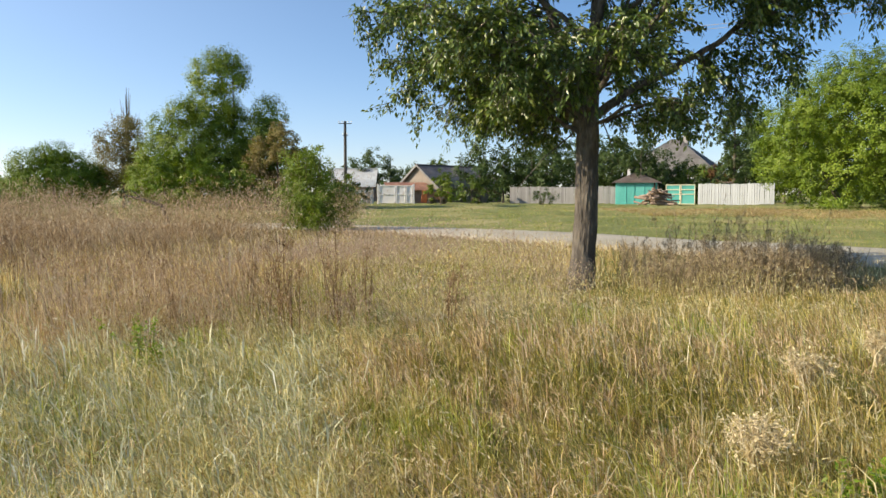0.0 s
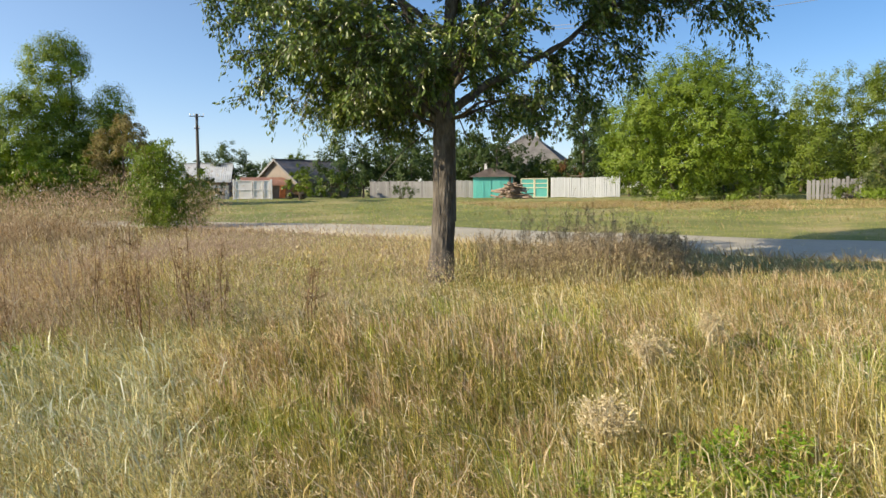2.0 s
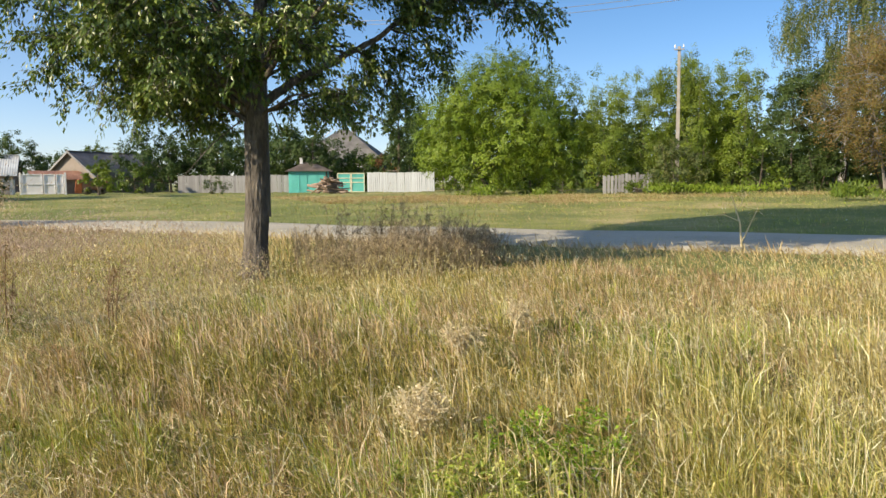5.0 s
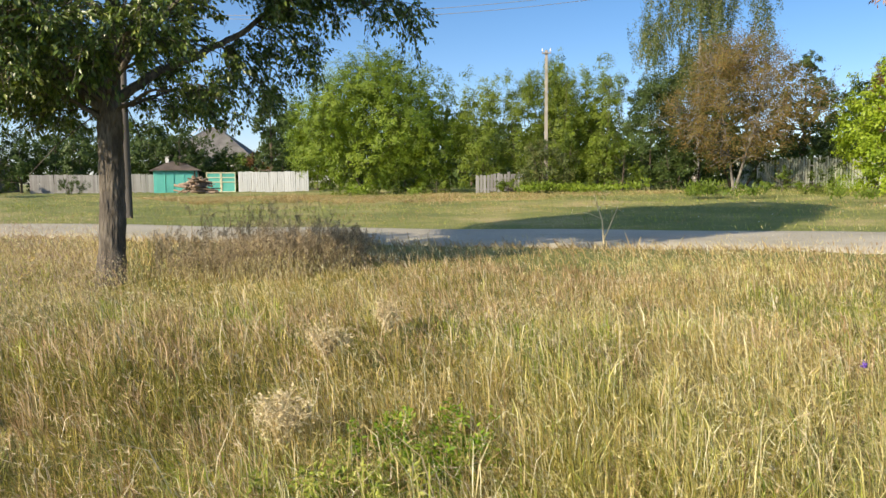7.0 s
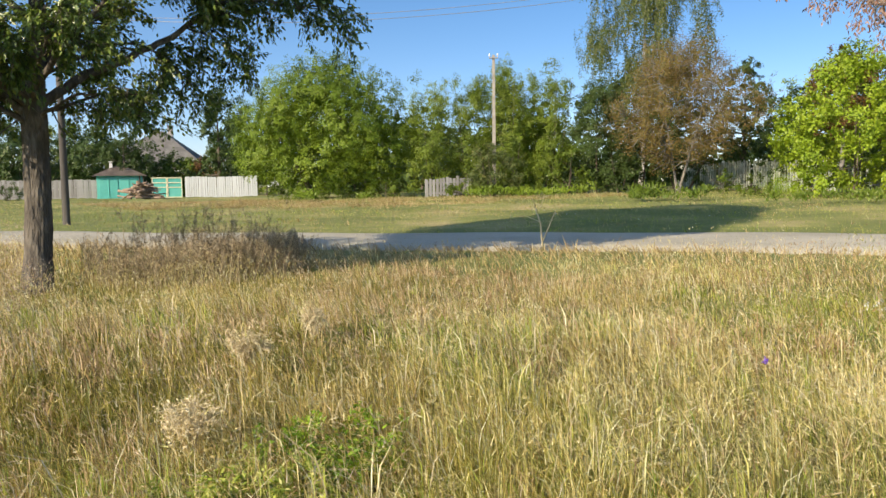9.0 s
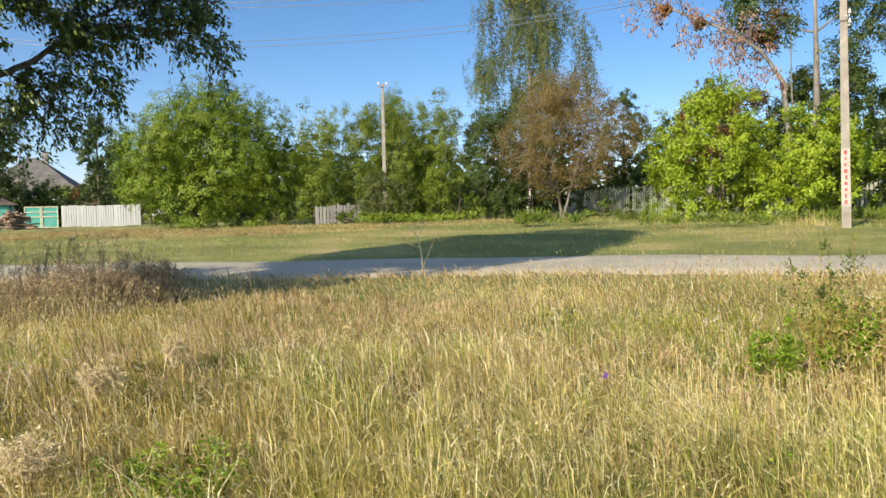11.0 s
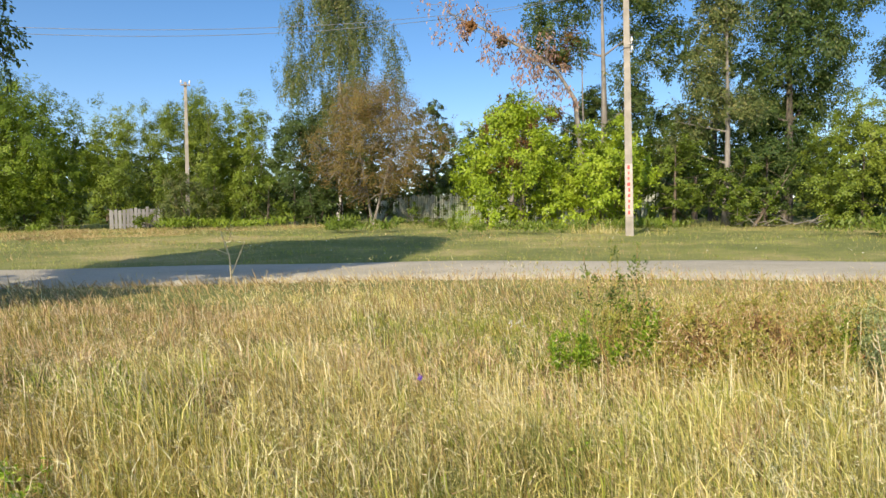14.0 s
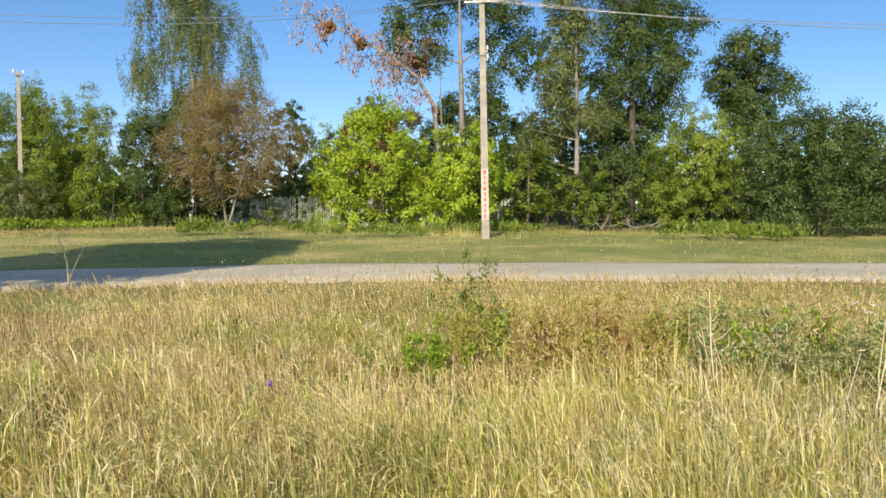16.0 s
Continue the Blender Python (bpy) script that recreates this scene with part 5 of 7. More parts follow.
pole_c = utility_pole("weathered concrete utility pole with red painted marks", 23.5, 7.33, 7.75, "concrete", -72.0, [(7.45, 0.55)], base=0.25, top=0.17)
pole_c.matrix_world = pole_c.matrix_world @ pose(0, 0, 0, 0, -1.1, 0)
for z in (5.74, 6.0):
    insulator(pole_c, 0.15, -0.07, z)
    part("bracket", boxes(((0.15, 0.03, 0.03), (0.085, -0.09, z - 0.08)), bevel=0.004), M["steel"], pole_c)
part("collar", boxes(((0.215, 0.185, 0.035), (0, 0, 5.80)), bevel=0.006), M["tarred"], pole_c, "dark steel collar")
whitewash = part("whitewash", boxes(((0.228, 0.006, 1.62), (0, -0.1025, 1.49), (-0.9, 0, 0))), M["white_paint"], pole_c, "thin white painted band")
rngm = np.random.default_rng(5)
for k in range(9):
    z = 2.19 - k * 0.172
    bar = boxes(((0.060 + 0.025 * rngm.uniform(-1, 1), 0.006, 0.10 + 0.02 * rngm.uniform(-1, 1)), (0.01 * rngm.uniform(-1, 1), -0.1080 - (1.49 - z) * 0.0157, z), (-0.9, 0, 0)))
    part("painted_mark", bar, M["red_paint"], pole_c, "red hand-painted bar")
utility_pole("slim concrete utility pole rising from hedge bushes", 24.27, 28.39, 6.75, "concrete", -40.0, [(6.6, 0.22)], base=0.19, top=0.13)
utility_pole("dark timber utility pole beside a green shrub", -8.0, 63.5, 6.75, "tarred", 7.0, [(6.55, 0.55), (5.6, 0.2)], True, 0.30, 0.22)
utility_pole("grey timber utility pole on the far road verge", 4.35, 22.3, 5.7, "tarred", -20.0, [(5.5, 0.5)], True, 0.20, 0.15)


def wire(a, b, sag):
    s = np.linspace(0, 1, 40)[:, None]
    pts = np.array(a) * (1 - s) + np.array(b) * s
    pts[:, 2] -= (4 * sag * s * (1 - s))[:, 0]
    v, f = tubes([(pts, np.full(40, 0.007))], 5)
    ob = part("overhead_wire", mesh_np("overhead_wire", v, f), M["wire"], smooth=True)
    tagged(ob, "thin sagging aluminium overhead wire between poles", "wire", "overhead wires")


for dx, dz, sag in ((-0.5, 0, 1.15), (-0.2, 0.02, 1.0), (0.2, 0, 0.55), (0.5, 0.02, 0.4)):
    cx, cy = 23.30 + dx * 0.31, 7.42 - dx * 0.95
    wire((cx, cy, 8.22 + dz), (4.3 + dx * 0.9, 22.2 - dx * 0.3, 6.0 + dz + (0.7 if dx > 0 else 0)), sag)
    wire((cx, cy, 8.22 + dz), (33 + dx * 0.5, -22 - dx * 0.9, 8.0 + dz), 1.0 + 0.2 * dx)
utility_pole("weathered concrete utility pole further down the road", 33.0, -22.0, 7.6, "concrete", -100.0, [(7.35, 0.55)], base=0.25, top=0.17)


# ---- fences, sheds and houses ----
def fence(label, a, b, h, material, slat_w=0.12, gap=0.015, seed=0, rail="grey_wood", skip=0.0, ragged=0.03):
    """Upright boards on two rails and posts, from a to b."""
    rng = np.random.default_rng(seed)
    a, b = np.array(a, float), np.array(b, float)
    length, turn = np.linalg.norm(b - a), math.degrees(math.atan2(b[1] - a[1], b[0] - a[0]))
    ob = thing("fence", (a[0], a[1], 0), label, "fence", turn=turn)
    way = (b - a) / length
    zs = lambda s: land_at(*(a + way * s))  # noqa: E731
    z0, z1 = zs(0), zs(length)
    for k in range(int(length // 2.4) + 1):
        s = min(k * 2.4 + 0.02, length - 0.05)
        part("post", boxes(((0.09, 0.09, h + 0.12), (s, 0.09, zs(s) + h / 2 - 0.06)), bevel=0.008), M["grey_wood"], ob)
    for f in (0.22, 0.78):
        part("rail", boxes(((length, 0.04, 0.07), (length / 2, 0.028, (z0 + z1) / 2 + f * h), (0, -math.degrees(math.atan2(z1 - z0, length)), 0))), M[rail], ob)
    meshes = []
    for k in range(4):
        bm = boxes(((slat_w, 0.022, h + rng.uniform(-ragged, ragged)), (0, 0, h / 2)), bevel=0.004)
        me = bpy.data.meshes.new("slat")
        bm.to_mesh(me)
        bm.free()
        me.materials.append(M[material])
        meshes.append(me)
    n = int(length / (slat_w + gap))
    for k in range(n):
        if rng.uniform() < skip:
            continue
        s = (k + 0.5) * length / n
        o = part("slat", meshes[rng.integers(4)], M[material], ob)
        o.matrix_basis = pose(s, rng.uniform(-0.004, 0.004), zs(s) + 0.02 + rng.uniform(-ragged, ragged) * 0.7, 0, rng.normal(0, 0.6), 0)
    return ob


def corrugated(length, width, pitch=0.20, depth=0.025, thick=0.012):
    """A wavy roof sheet: x along the eaves, y up the slope."""
    n = max(8, int(length / pitch * 4))
    xs = np.linspace(0, length, n + 1)
    zz = depth * np.sin(xs / pitch * 2 * np.pi)
    v = np.concatenate([np.stack([xs, np.full(n + 1, yy), zz + o], -1) for o in (0, -thick) for yy in (0, width)])
    m1 = n + 1
    k = np.arange(n)
    f = np.concatenate([np.stack([k, k + 1, k + 1 + m1, k + m1], -1), np.stack([k + 2 * m1, k + 3 * m1, k + 1 + 3 * m1, k + 1 + 2 * m1], -1),
                        np.stack([k, k + 2 * m1, k + 1 + 2 * m1, k + 1], -1), np.stack([k + m1, k + 1 + m1, k + 1 + 3 * m1, k + 3 * m1], -1)])
    return mesh_np("roof", v, f)


def window(parent, at, turn, w=0.9, h=1.1, frame_mat="white"):
    fr = part("window", boxes(((w, 0.08, 0.07), (0, 0, h / 2)), ((w, 0.08, 0.07), (0, 0, -h / 2)), ((0.07, 0.08, h), (-w / 2, 0, 0)), ((0.07, 0.08, h), (w / 2, 0, 0)), ((0.05, 0.06, h), (0, 0, 0)), bevel=0.006), M[frame_mat], parent)
    fr.matrix_basis = pose(*at, 0, 0, turn)
    part("pane", boxes(((w - 0.06, 0.02, h - 0.06), (0, 0.01, 0))), M["glass"], fr)
    part("sill", boxes(((w + 0.16, 0.16, 0.04), (0, -0.04, -h / 2 - 0.05)), bevel=0.006), M[frame_mat], fr)


def gable_house(label, x, y, turn, length, width, eave, ridge, wall, roof, windows=()):
    """A house with its near gable at the origin, its ridge running along local x."""
    ob = thing("house", (x, y, land_at(x, y) - 0.05), label, "house", turn=turn)
    bm = bmesh.new()
    prof = [(-width / 2, 0), (width / 2, 0), (width / 2, eave), (0, ridge - 0.03), (-width / 2, eave)]
    a = [bm.verts.new((0, yy, zz)) for yy, zz in prof]
    b = [bm.verts.new((length, yy, zz)) for yy, zz in prof]
    bm.faces.new(a)
    bm.faces.new(b[::-1])
    for k in range(5):
        bm.faces.new((a[k], b[k], b[(k + 1) % 5], a[(k + 1) % 5]))
    bmesh.ops.recalc_face_normals(bm, faces=bm.faces)
    part("wall", bm, M[wall], ob)
    over, slope = 0.35, math.hypot(width / 2, ridge - eave)
    ang = math.degrees(math.atan2(ridge - eave, width / 2))
    for sgn in (-1, 1):
        r = part("roof", corrugated(length + 2 * over, slope + over), M[roof], ob)
        m = pose(length / 2, 0, ridge + 0.03) @ pose(0, 0, 0, 0, 0, 0 if sgn < 0 else 180) @ pose(-length / 2 - over, -math.cos(radians(ang)) * (slope + over), -math.sin(radians(ang)) * (slope + over), ang)
        r.matrix_basis = m
        part("bargeboard", boxes(((0.04, slope + over, 0.16), (-over + 0.0, sgn * math.cos(radians(ang)) * (slope + over) / 2, ridge - math.sin(radians(ang)) * (slope + over) / 2 - 0.03), (-sgn * ang, 0, 0))), M["white" if wall == "plaster" else "grey_wood"], ob)
    part("ridge_cap", boxes(((length + 2 * over, 0.22, 0.05), (length / 2, 0, ridge + 0.05)), bevel=0.01), M[roof], ob)
    for at, t in windows:
        window(ob, at, t)
    return ob


def hip_roof(lx, ly, rise, ridge, over=0.3):
    bm = bmesh.new()
    X, Y = lx / 2 + over, ly / 2 + over
    low = [bm.verts.new(q) for q in ((-X, -Y, 0), (X, -Y, 0), (X, Y, 0), (-X, Y, 0))]
    tops = [bm.verts.new((-ridge / 2, 0, rise)), bm.verts.new((ridge / 2, 0, rise))]
    bm.faces.new((low[0], low[1], tops[1], tops[0]))
    bm.faces.new((low[2], low[3], tops[0], tops[1]))
    bm.faces.new((low[1], low[2], tops[1]))
    bm.faces.new((low[3], low[0], tops[0]))
    bm.faces.new(low[::-1])
    bmesh.ops.solidify(bm, geom=bm.faces[:], thickness=0.05)
    return bm


# the turquoise garage, its side panel and the gate beside it
shed = thing("garage", (14.47, 58.2, land_at(14.4, 57.0) - 0.05), "turquoise painted garage with grey hipped roof", "garage", turn=-14)
part("wall", boxes(((2.95, 3.6, 1.62), (0, 0, 0.81)), bevel=0.01), M["teal"], shed)
part("roof", hip_roof(2.95, 3.6, 0.75, 0.5), M["old_roof"], shed, "brown-grey hipped roof").matrix_basis = pose(0, 0, 1.62)
part("chimney", boxes(((0.22, 0.22, 0.7), (-0.55, -0.3, 2.25)), ((0.28, 0.28, 0.08), (-0.55, -0.3, 2.62)), bevel=0.01), M["white"], shed, "short white chimney")
for sx in (-0.72, 0.55):
    part("garage_door", boxes(((1.18, 0.05, 1.45), (sx, -1.825, 0.76)), ((0.06, 0.03, 1.45), (sx, -1.86, 0.76)), bevel=0.008), M["teal"], shed)
part("door_post", boxes(((0.10, 0.10, 1.6), (1.28, -1.85, 0.8)), ((0.08, 0.08, 1.6), (1.52, -1.85, 0.8)), bevel=0.01), M["tarred"], shed, "dark timber posts")
gate = thing("gate", (15.98, 55.75, land_at(16.5, 55.5) - 0.02), "turquoise double gate with cream painted frame", "gate", turn=-16)
for s in (0.0, 1.02):
    leaf_ = part("gate_leaf", boxes(((1.0, 0.03, 1.42), (s + 0.5, 0, 0.78)), bevel=0.005), M["teal"], gate)
    part("frame", boxes(((1.0, 0.05, 0.07), (s + 0.5, -0.03, 1.46)), ((1.0, 0.05, 0.07), (s + 0.5, -0.03, 0.10)), ((0.06, 0.05, 1.4), (s + 0.03, -0.03, 0.78)), ((0.06, 0.05, 1.4), (s + 0.97, -0.03, 0.78)), ((1.0, 0.05, 0.06), (s + 0.5, -0.03, 1.12)), ((1.0, 0.05, 0.06), (s + 0.5, -0.03, 0.80)), bevel=0.006), M["cream"], leaf_, "cream painted frame")
fence("pale whitewashed upright board fence beside the turquoise gate", (18.1, 55.1), (22.0, 51.5), 1.42, "pale_wood", 0.15, 0.012, 1)
fence("grey weathered board fence in front of dark garden trees", (5.3, 61.8), (12.9, 57.6), 1.30, "grey_wood", 0.16, 0.004, 2)
fence("grey weathered board fence half hidden by hedge bushes", (22.1, 31.05), (24.0, 29.7), 0.9, "grey_wood", 0.13, 0.03, 3, ragged=0.08, skip=0.06)
fence("faded green board fence behind the brown tree", (39.4, 29.2), (35.9, 17.6), 1.5, "green_wood", 0.13, 0.05, 4, ragged=0.08, skip=0.08)
fence("faded green board fence behind the brown tree", (35.9, 17.4), (33.6, 9.4), 1.4, "green_wood", 0.13, 0.06, 5, ragged=0.08, skip=0.1)

# white gates and the low white shed by the far house
wg = thing("gate", (-5.05, 60.9, land_at(-4, 61) - 0.02), "white panelled double yard gate", "gate", turn=0)
for s, w in ((0, 1.3), (1.34, 0.75), (2.13, 0.5)):
    g = part("gate_leaf", boxes(((w, 0.04, 1.40), (s + w / 2, 0, 0.74)), bevel=0.006), M["white"], wg)
    part("frame", boxes(((w, 0.05, 0.07), (s + w / 2, -0.035, 1.41)), ((w, 0.05, 0.07), (s + w / 2, -0.035, 0.74)), ((w, 0.05, 0.07), (s + w / 2, -0.035, 0.08)), ((0.07, 0.05, 1.4), (s + 0.035, -0.036, 0.74)), ((0.07, 0.05, 1.4), (s + w - 0.035, -0.036, 0.74)), bevel=0.006), M["white"], g)
for s in (-0.08, 2.72):
    part("gate_post", boxes(((0.14, 0.14, 1.55), (s, 0, 0.77)), bevel=0.015), M["white"], wg)
ws = thing("shed", (-6.7, 64.0, land_at(-6.5, 64) - 0.02), "low white plastered shed with flat roof", "shed")
part("wall", boxes(((1.75, 1.6, 1.08), (0, 0, 0.54)), bevel=0.01), M["white"], ws)
part("roof", boxes(((1.95, 1.8, 0.06), (0, 0, 1.11)), bevel=0.01), M["slate"], ws)
part("door", boxes(((0.6, 0.05, 0.9), (0.4, -0.82, 0.47)), bevel=0.008), M["grey_wood"], ws)
# houses
gable_house("small grey gabled house with old brown roof", -2.2, 70.0, 46, 8.5, 5.2, 1.5, 3.45, "old_plaster", "old_roof", [((-0.03, 0.4, 1.0), -90), ((3, -2.63, 1.0), 0)])
low = thing("lean_to", (-4.6, 67.5, land_at(-4.6, 67.5) - 0.02), "low brick lean-to with rusty sheet roof", "outbuilding", turn=12)
part("wall", boxes(((3.4, 2.4, 1.15), (1.5, 0, 0.57)), bevel=0.01), M["brick"], low)
part("roof", corrugated(3.8, 3.0), M["rust_roof"], low).matrix_basis = pose(-0.4, -1.5, 1.1, 14)
gable_house("house with pale sheet roof behind trees", -11.6, 81.5, 0, 4.4, 5.4, 1.7, 3.45, "brick", "slate_pale", [((2.3, -2.73, 1.0), 0)])
big = thing("house", (22.0, 74.0, land_at(22, 74) - 0.05), "large plastered house with grey hipped roof behind trees", "house", turn=-28)
part("wall", boxes(((7.5, 7.0, 3.0), (0, 0, 1.5)), bevel=0.01), M["plaster"], big)
part("roof", hip_roof(7.5, 7.0, 3.0, 0.8, 0.5), M["slate"], big, "steep grey hipped roof").matrix_basis = pose(0, 0, 3.0)
part("chimney", boxes(((0.45, 0.45, 1.2), (0.9, 0.4, 5.9)), ((0.55, 0.55, 0.1), (0.9, 0.4, 6.5)), bevel=0.012), M["plaster"], big)
part("hip_cap", boxes(((0.12, 5.2, 0.06), (-2.35, -2.2, 4.53), (35, 0, -43)), bevel=0.01), M["white"], big, "white ridge flashing")
for sx in (-2, 0, 2):
    window(big, (sx, -3.53, 1.7), 0)

# the log pile and the rusty trailer
logs = thing("log_pile", (13.9, 50.3, land_at(13.9, 50.3)), "untidy pile of old brown logs and boards on the grass", "log pile", turn=-12)
rng = np.random.default_rng(31)
for k in range(60):
    lev = k / 60
    sp = 1.25 * (1 - lev * 0.75)
    ln = rng.uniform(0.7, 2.0) * (1 - 0.35 * lev)
    r = rng.uniform(0.035, 0.085)
    c = np.array([rng.uniform(-sp, sp), rng.uniform(-0.5, 0.5), 0.10 + lev * 0.92])
    d = np.array([math.cos(rng.normal(0, 0.7)), math.sin(rng.normal(0, 0.7)), rng.normal(0, 0.22)])
    d /= np.linalg.norm(d)
    if c[2] - abs(d[2]) * ln / 2 < r:
        d[2] *= 0.2
    if k % 4 == 0:
        o = part("board", boxes(((ln, 0.18, 0.04), tuple(c), (rng.normal(0, 12), rng.normal(0, 9), rng.normal(0, 30))), bevel=0.006), M["log"], logs)
    else:
        v, f = tubes([(np.array([c - d * ln / 2, c - d * ln / 2 + d * 0.001, c, c + d * ln / 2 - d * 0.001, c + d * ln / 2]), [0.005, r, r * 0.97, r * 0.92, 0.005])], 9)
        part("log", mesh_np("log", v, f), M["log"], logs)
tr = thing("trailer", (-0.65, 58.2, land_at(-0.6, 58.2)), "rust-red metal farm trailer with an orange end board", "trailer", turn=8)
part("body", boxes(((1.7, 1.2, 0.06), (0.15, 0, 0.34)), ((1.7, 0.05, 0.55), (0.15, -0.6, 0.62)), ((1.7, 0.05, 0.55), (0.15, 0.6, 0.62)), ((0.05, 1.2, 0.55), (1.0, 0, 0.62)), bevel=0.01), M["rust_roof"], tr)
part("end_board", boxes(((0.06, 1.3, 0.75), (-0.74, 0, 0.66), (0, -8, 0)), ((0.42, 0.05, 0.9), (-0.85, -0.62, 0.55), (0, 6, 0)), bevel=0.01), M["orange"], tr, "orange rusted end board")
for sx in (-0.3, 0.6):
    for sy in (-0.66, 0.66):
        v, f = tubes([(np.array([(sx, sy - 0.07, 0.27), (sx, sy - 0.06, 0.27), (sx, sy + 0.06, 0.27), (sx, sy + 0.07, 0.27)]), [0.12, 0.27, 0.27, 0.12])], 18)
        part("wheel", mesh_np("wheel", v, f), M["tarred"], tr, "black rubber wheel")


# ---- grass ----
WIND = radians(168)


def scatter(n, x0, x1, y0, y1, keep, rng):
    x, y = rng.uniform(x0, x1, n), rng.uniform(y0, y1, n)
    d = road_side(x, y)
    k = keep(x, y, d) > rng.uniform(0, 1, n)
    return x[k], y[k], d[k]


def ring(n, r0, r1, a0, a1, keep, rng, power=1.0):
    """Points round the standing place, yaw a0 to a1 degrees."""
    r = r0 + (r1 - r0) * rng.uniform(0, 1, n) ** power
    a = np.radians(rng.uniform(a0, a1, n)) + np.pi / 2
    x, y = 0.2 + r * np.cos(a), -0.2 + r * np.sin(a)
    d = road_side(x, y)
    k = keep(x, y, d) > rng.uniform(0, 1, n)
    return x[k], y[k], d[k]


def yaw_of(x, y):
    return np.degrees(np.arctan2(-x, y))


def sward(name, label, material, pts, h, w, rng, lean=0.35, curl=0.5, heads=0.0, tuft=1, loose=0.036, even=False, kind_h=0.45, plain=False):
    """Blades in tufts round the points, each tuft leaning outwards and with the wind."""
    x, y, d = pts
    n0 = len(x)
    own_h = rng.uniform(0.55, 1.25, n0) * (1 + 0.22 * wave(x, y, 1.7, 8) + 0.14 * wave(x, y, 0.6, 9))
    z, r = land(x, y, d), np.hypot(x, y)
    low = np.ones(n0) if even else 0.42 + 0.58 * smooth01((-d - 4.8) / 5.5)
    x, y, z, r, own_h = (np.repeat(q, tuft) for q in (x, y, z, r, own_h * low))
    n = len(x)
    out = rng.uniform(0, 2 * np.pi, n)
    far = loose * np.clip(r / 5, 0.8, 2.5) * np.abs(rng.normal(0, 1, n))
    x, y = x + far * np.cos(out), y + far * np.sin(out)
    hh = h * own_h * rng.uniform(1 - kind_h, 1.2, n)
    # most blades follow the wind as it eddies over the meadow, the rest fall outwards from their tuft
    gust = WIND + 0.7 * wave(x, y, 0.9, 141)
    force = np.where(rng.uniform(0, 1, n) < 0.6, 1.0, 0.1)
    lx, ly = 0.55 * np.cos(out) + force * np.cos(gust) + rng.normal(0, 0.35, n), 0.55 * np.sin(out) + force * np.sin(gust) + rng.normal(0, 0.35, n)
    way = np.arctan2(ly, lx)
    ww = w * np.clip(np.exp(rng.normal(-0.08, 0.38, n)), 0.4, 1.8) * np.clip(r / 5, 0.8, 4.0)
    bow = np.clip(rng.normal(lean, 0.26, n) * (1 + 0.25 * wave(x, y, 0.7, 142)), 0.02, 0.93)
    v, f = blades(x, y, z, hh, ww, hh * bow, way, curl, rng, plain)
    if heads and not plain:
        # feathery heads: small spikelets along the upper stem
        k = np.nonzero(rng.uniform(0, 1, n) < heads)[0]
        q = v.reshape(-1, 4, 3)[k]
        mid, tip = (q[:, 1] + q[:, 3]) / 2, q[:, 2]
        ax = tip - mid
        ax /= np.linalg.norm(ax, axis=1, keepdims=True) + 1e-9
        j = np.repeat(np.arange(len(k)), 5)
        big = np.clip(r[k] / 5, 0.8, 2.5)[j][:, None]
        p = tip[j] - ax[j] * (rng.uniform(-0.01, 0.085, (len(j), 1)))
        d = ax[j] + rng.normal(0, 0.32, p.shape)
        side = np.cross(d, rng.normal(0, 1, p.shape))
        side /= np.linalg.norm(side, axis=1, keepdims=True) + 1e-9
        v2 = np.stack([p - side * 0.0021 * big, p + side * 0.0021 * big, p + d * 0.024], 1).reshape(-1, 3)
        f = np.concatenate([f, np.arange(len(v2)).reshape(-1, 3) + len(v)])
        v = np.concatenate([v, v2])
    ob = part(name, mesh_np(name, v, f), M[material])
    return tagged(ob, label, "grass", kind="stuff")


rng = np.random.default_rng(77)
left = lambda x, y: smooth01((yaw_of(x, y) - 2) / 18)  # noqa: E731
right = lambda x, y: smooth01((-yaw_of(x, y) - 32) / 20)  # noqa: E731
patchy = lambda x, y, s: smooth01(0.5 + 0.9 * wave(x, y, 1.7, s))  # noqa: E731
tall = lambda d: smooth01((-d - 3.6) / 1.8)  # noqa: E731

spot = lambda x, y, f, s, c=0.1: smooth01((wave(x, y, f, s) - c) / 0.5)  # noqa: E731
rad = lambda x, y: np.hypot(x, y)  # noqa: E731

# the olive hollow in the middle of the meadow, and the silvery part beside it
hollow = lambda x, y: smooth01(1.35 - np.abs(yaw_of(x, y) + 7) / 17) * smooth01((rad(x, y) - 2.5) / 0.5) * smooth01((8.2 - rad(x, y)) / 1.8)  # noqa: E731
silver = lambda x, y: smooth01((yaw_of(x, y) - 5) / 7) * smooth01((8.0 - rad(x, y)) / 1.5)  # noqa: E731
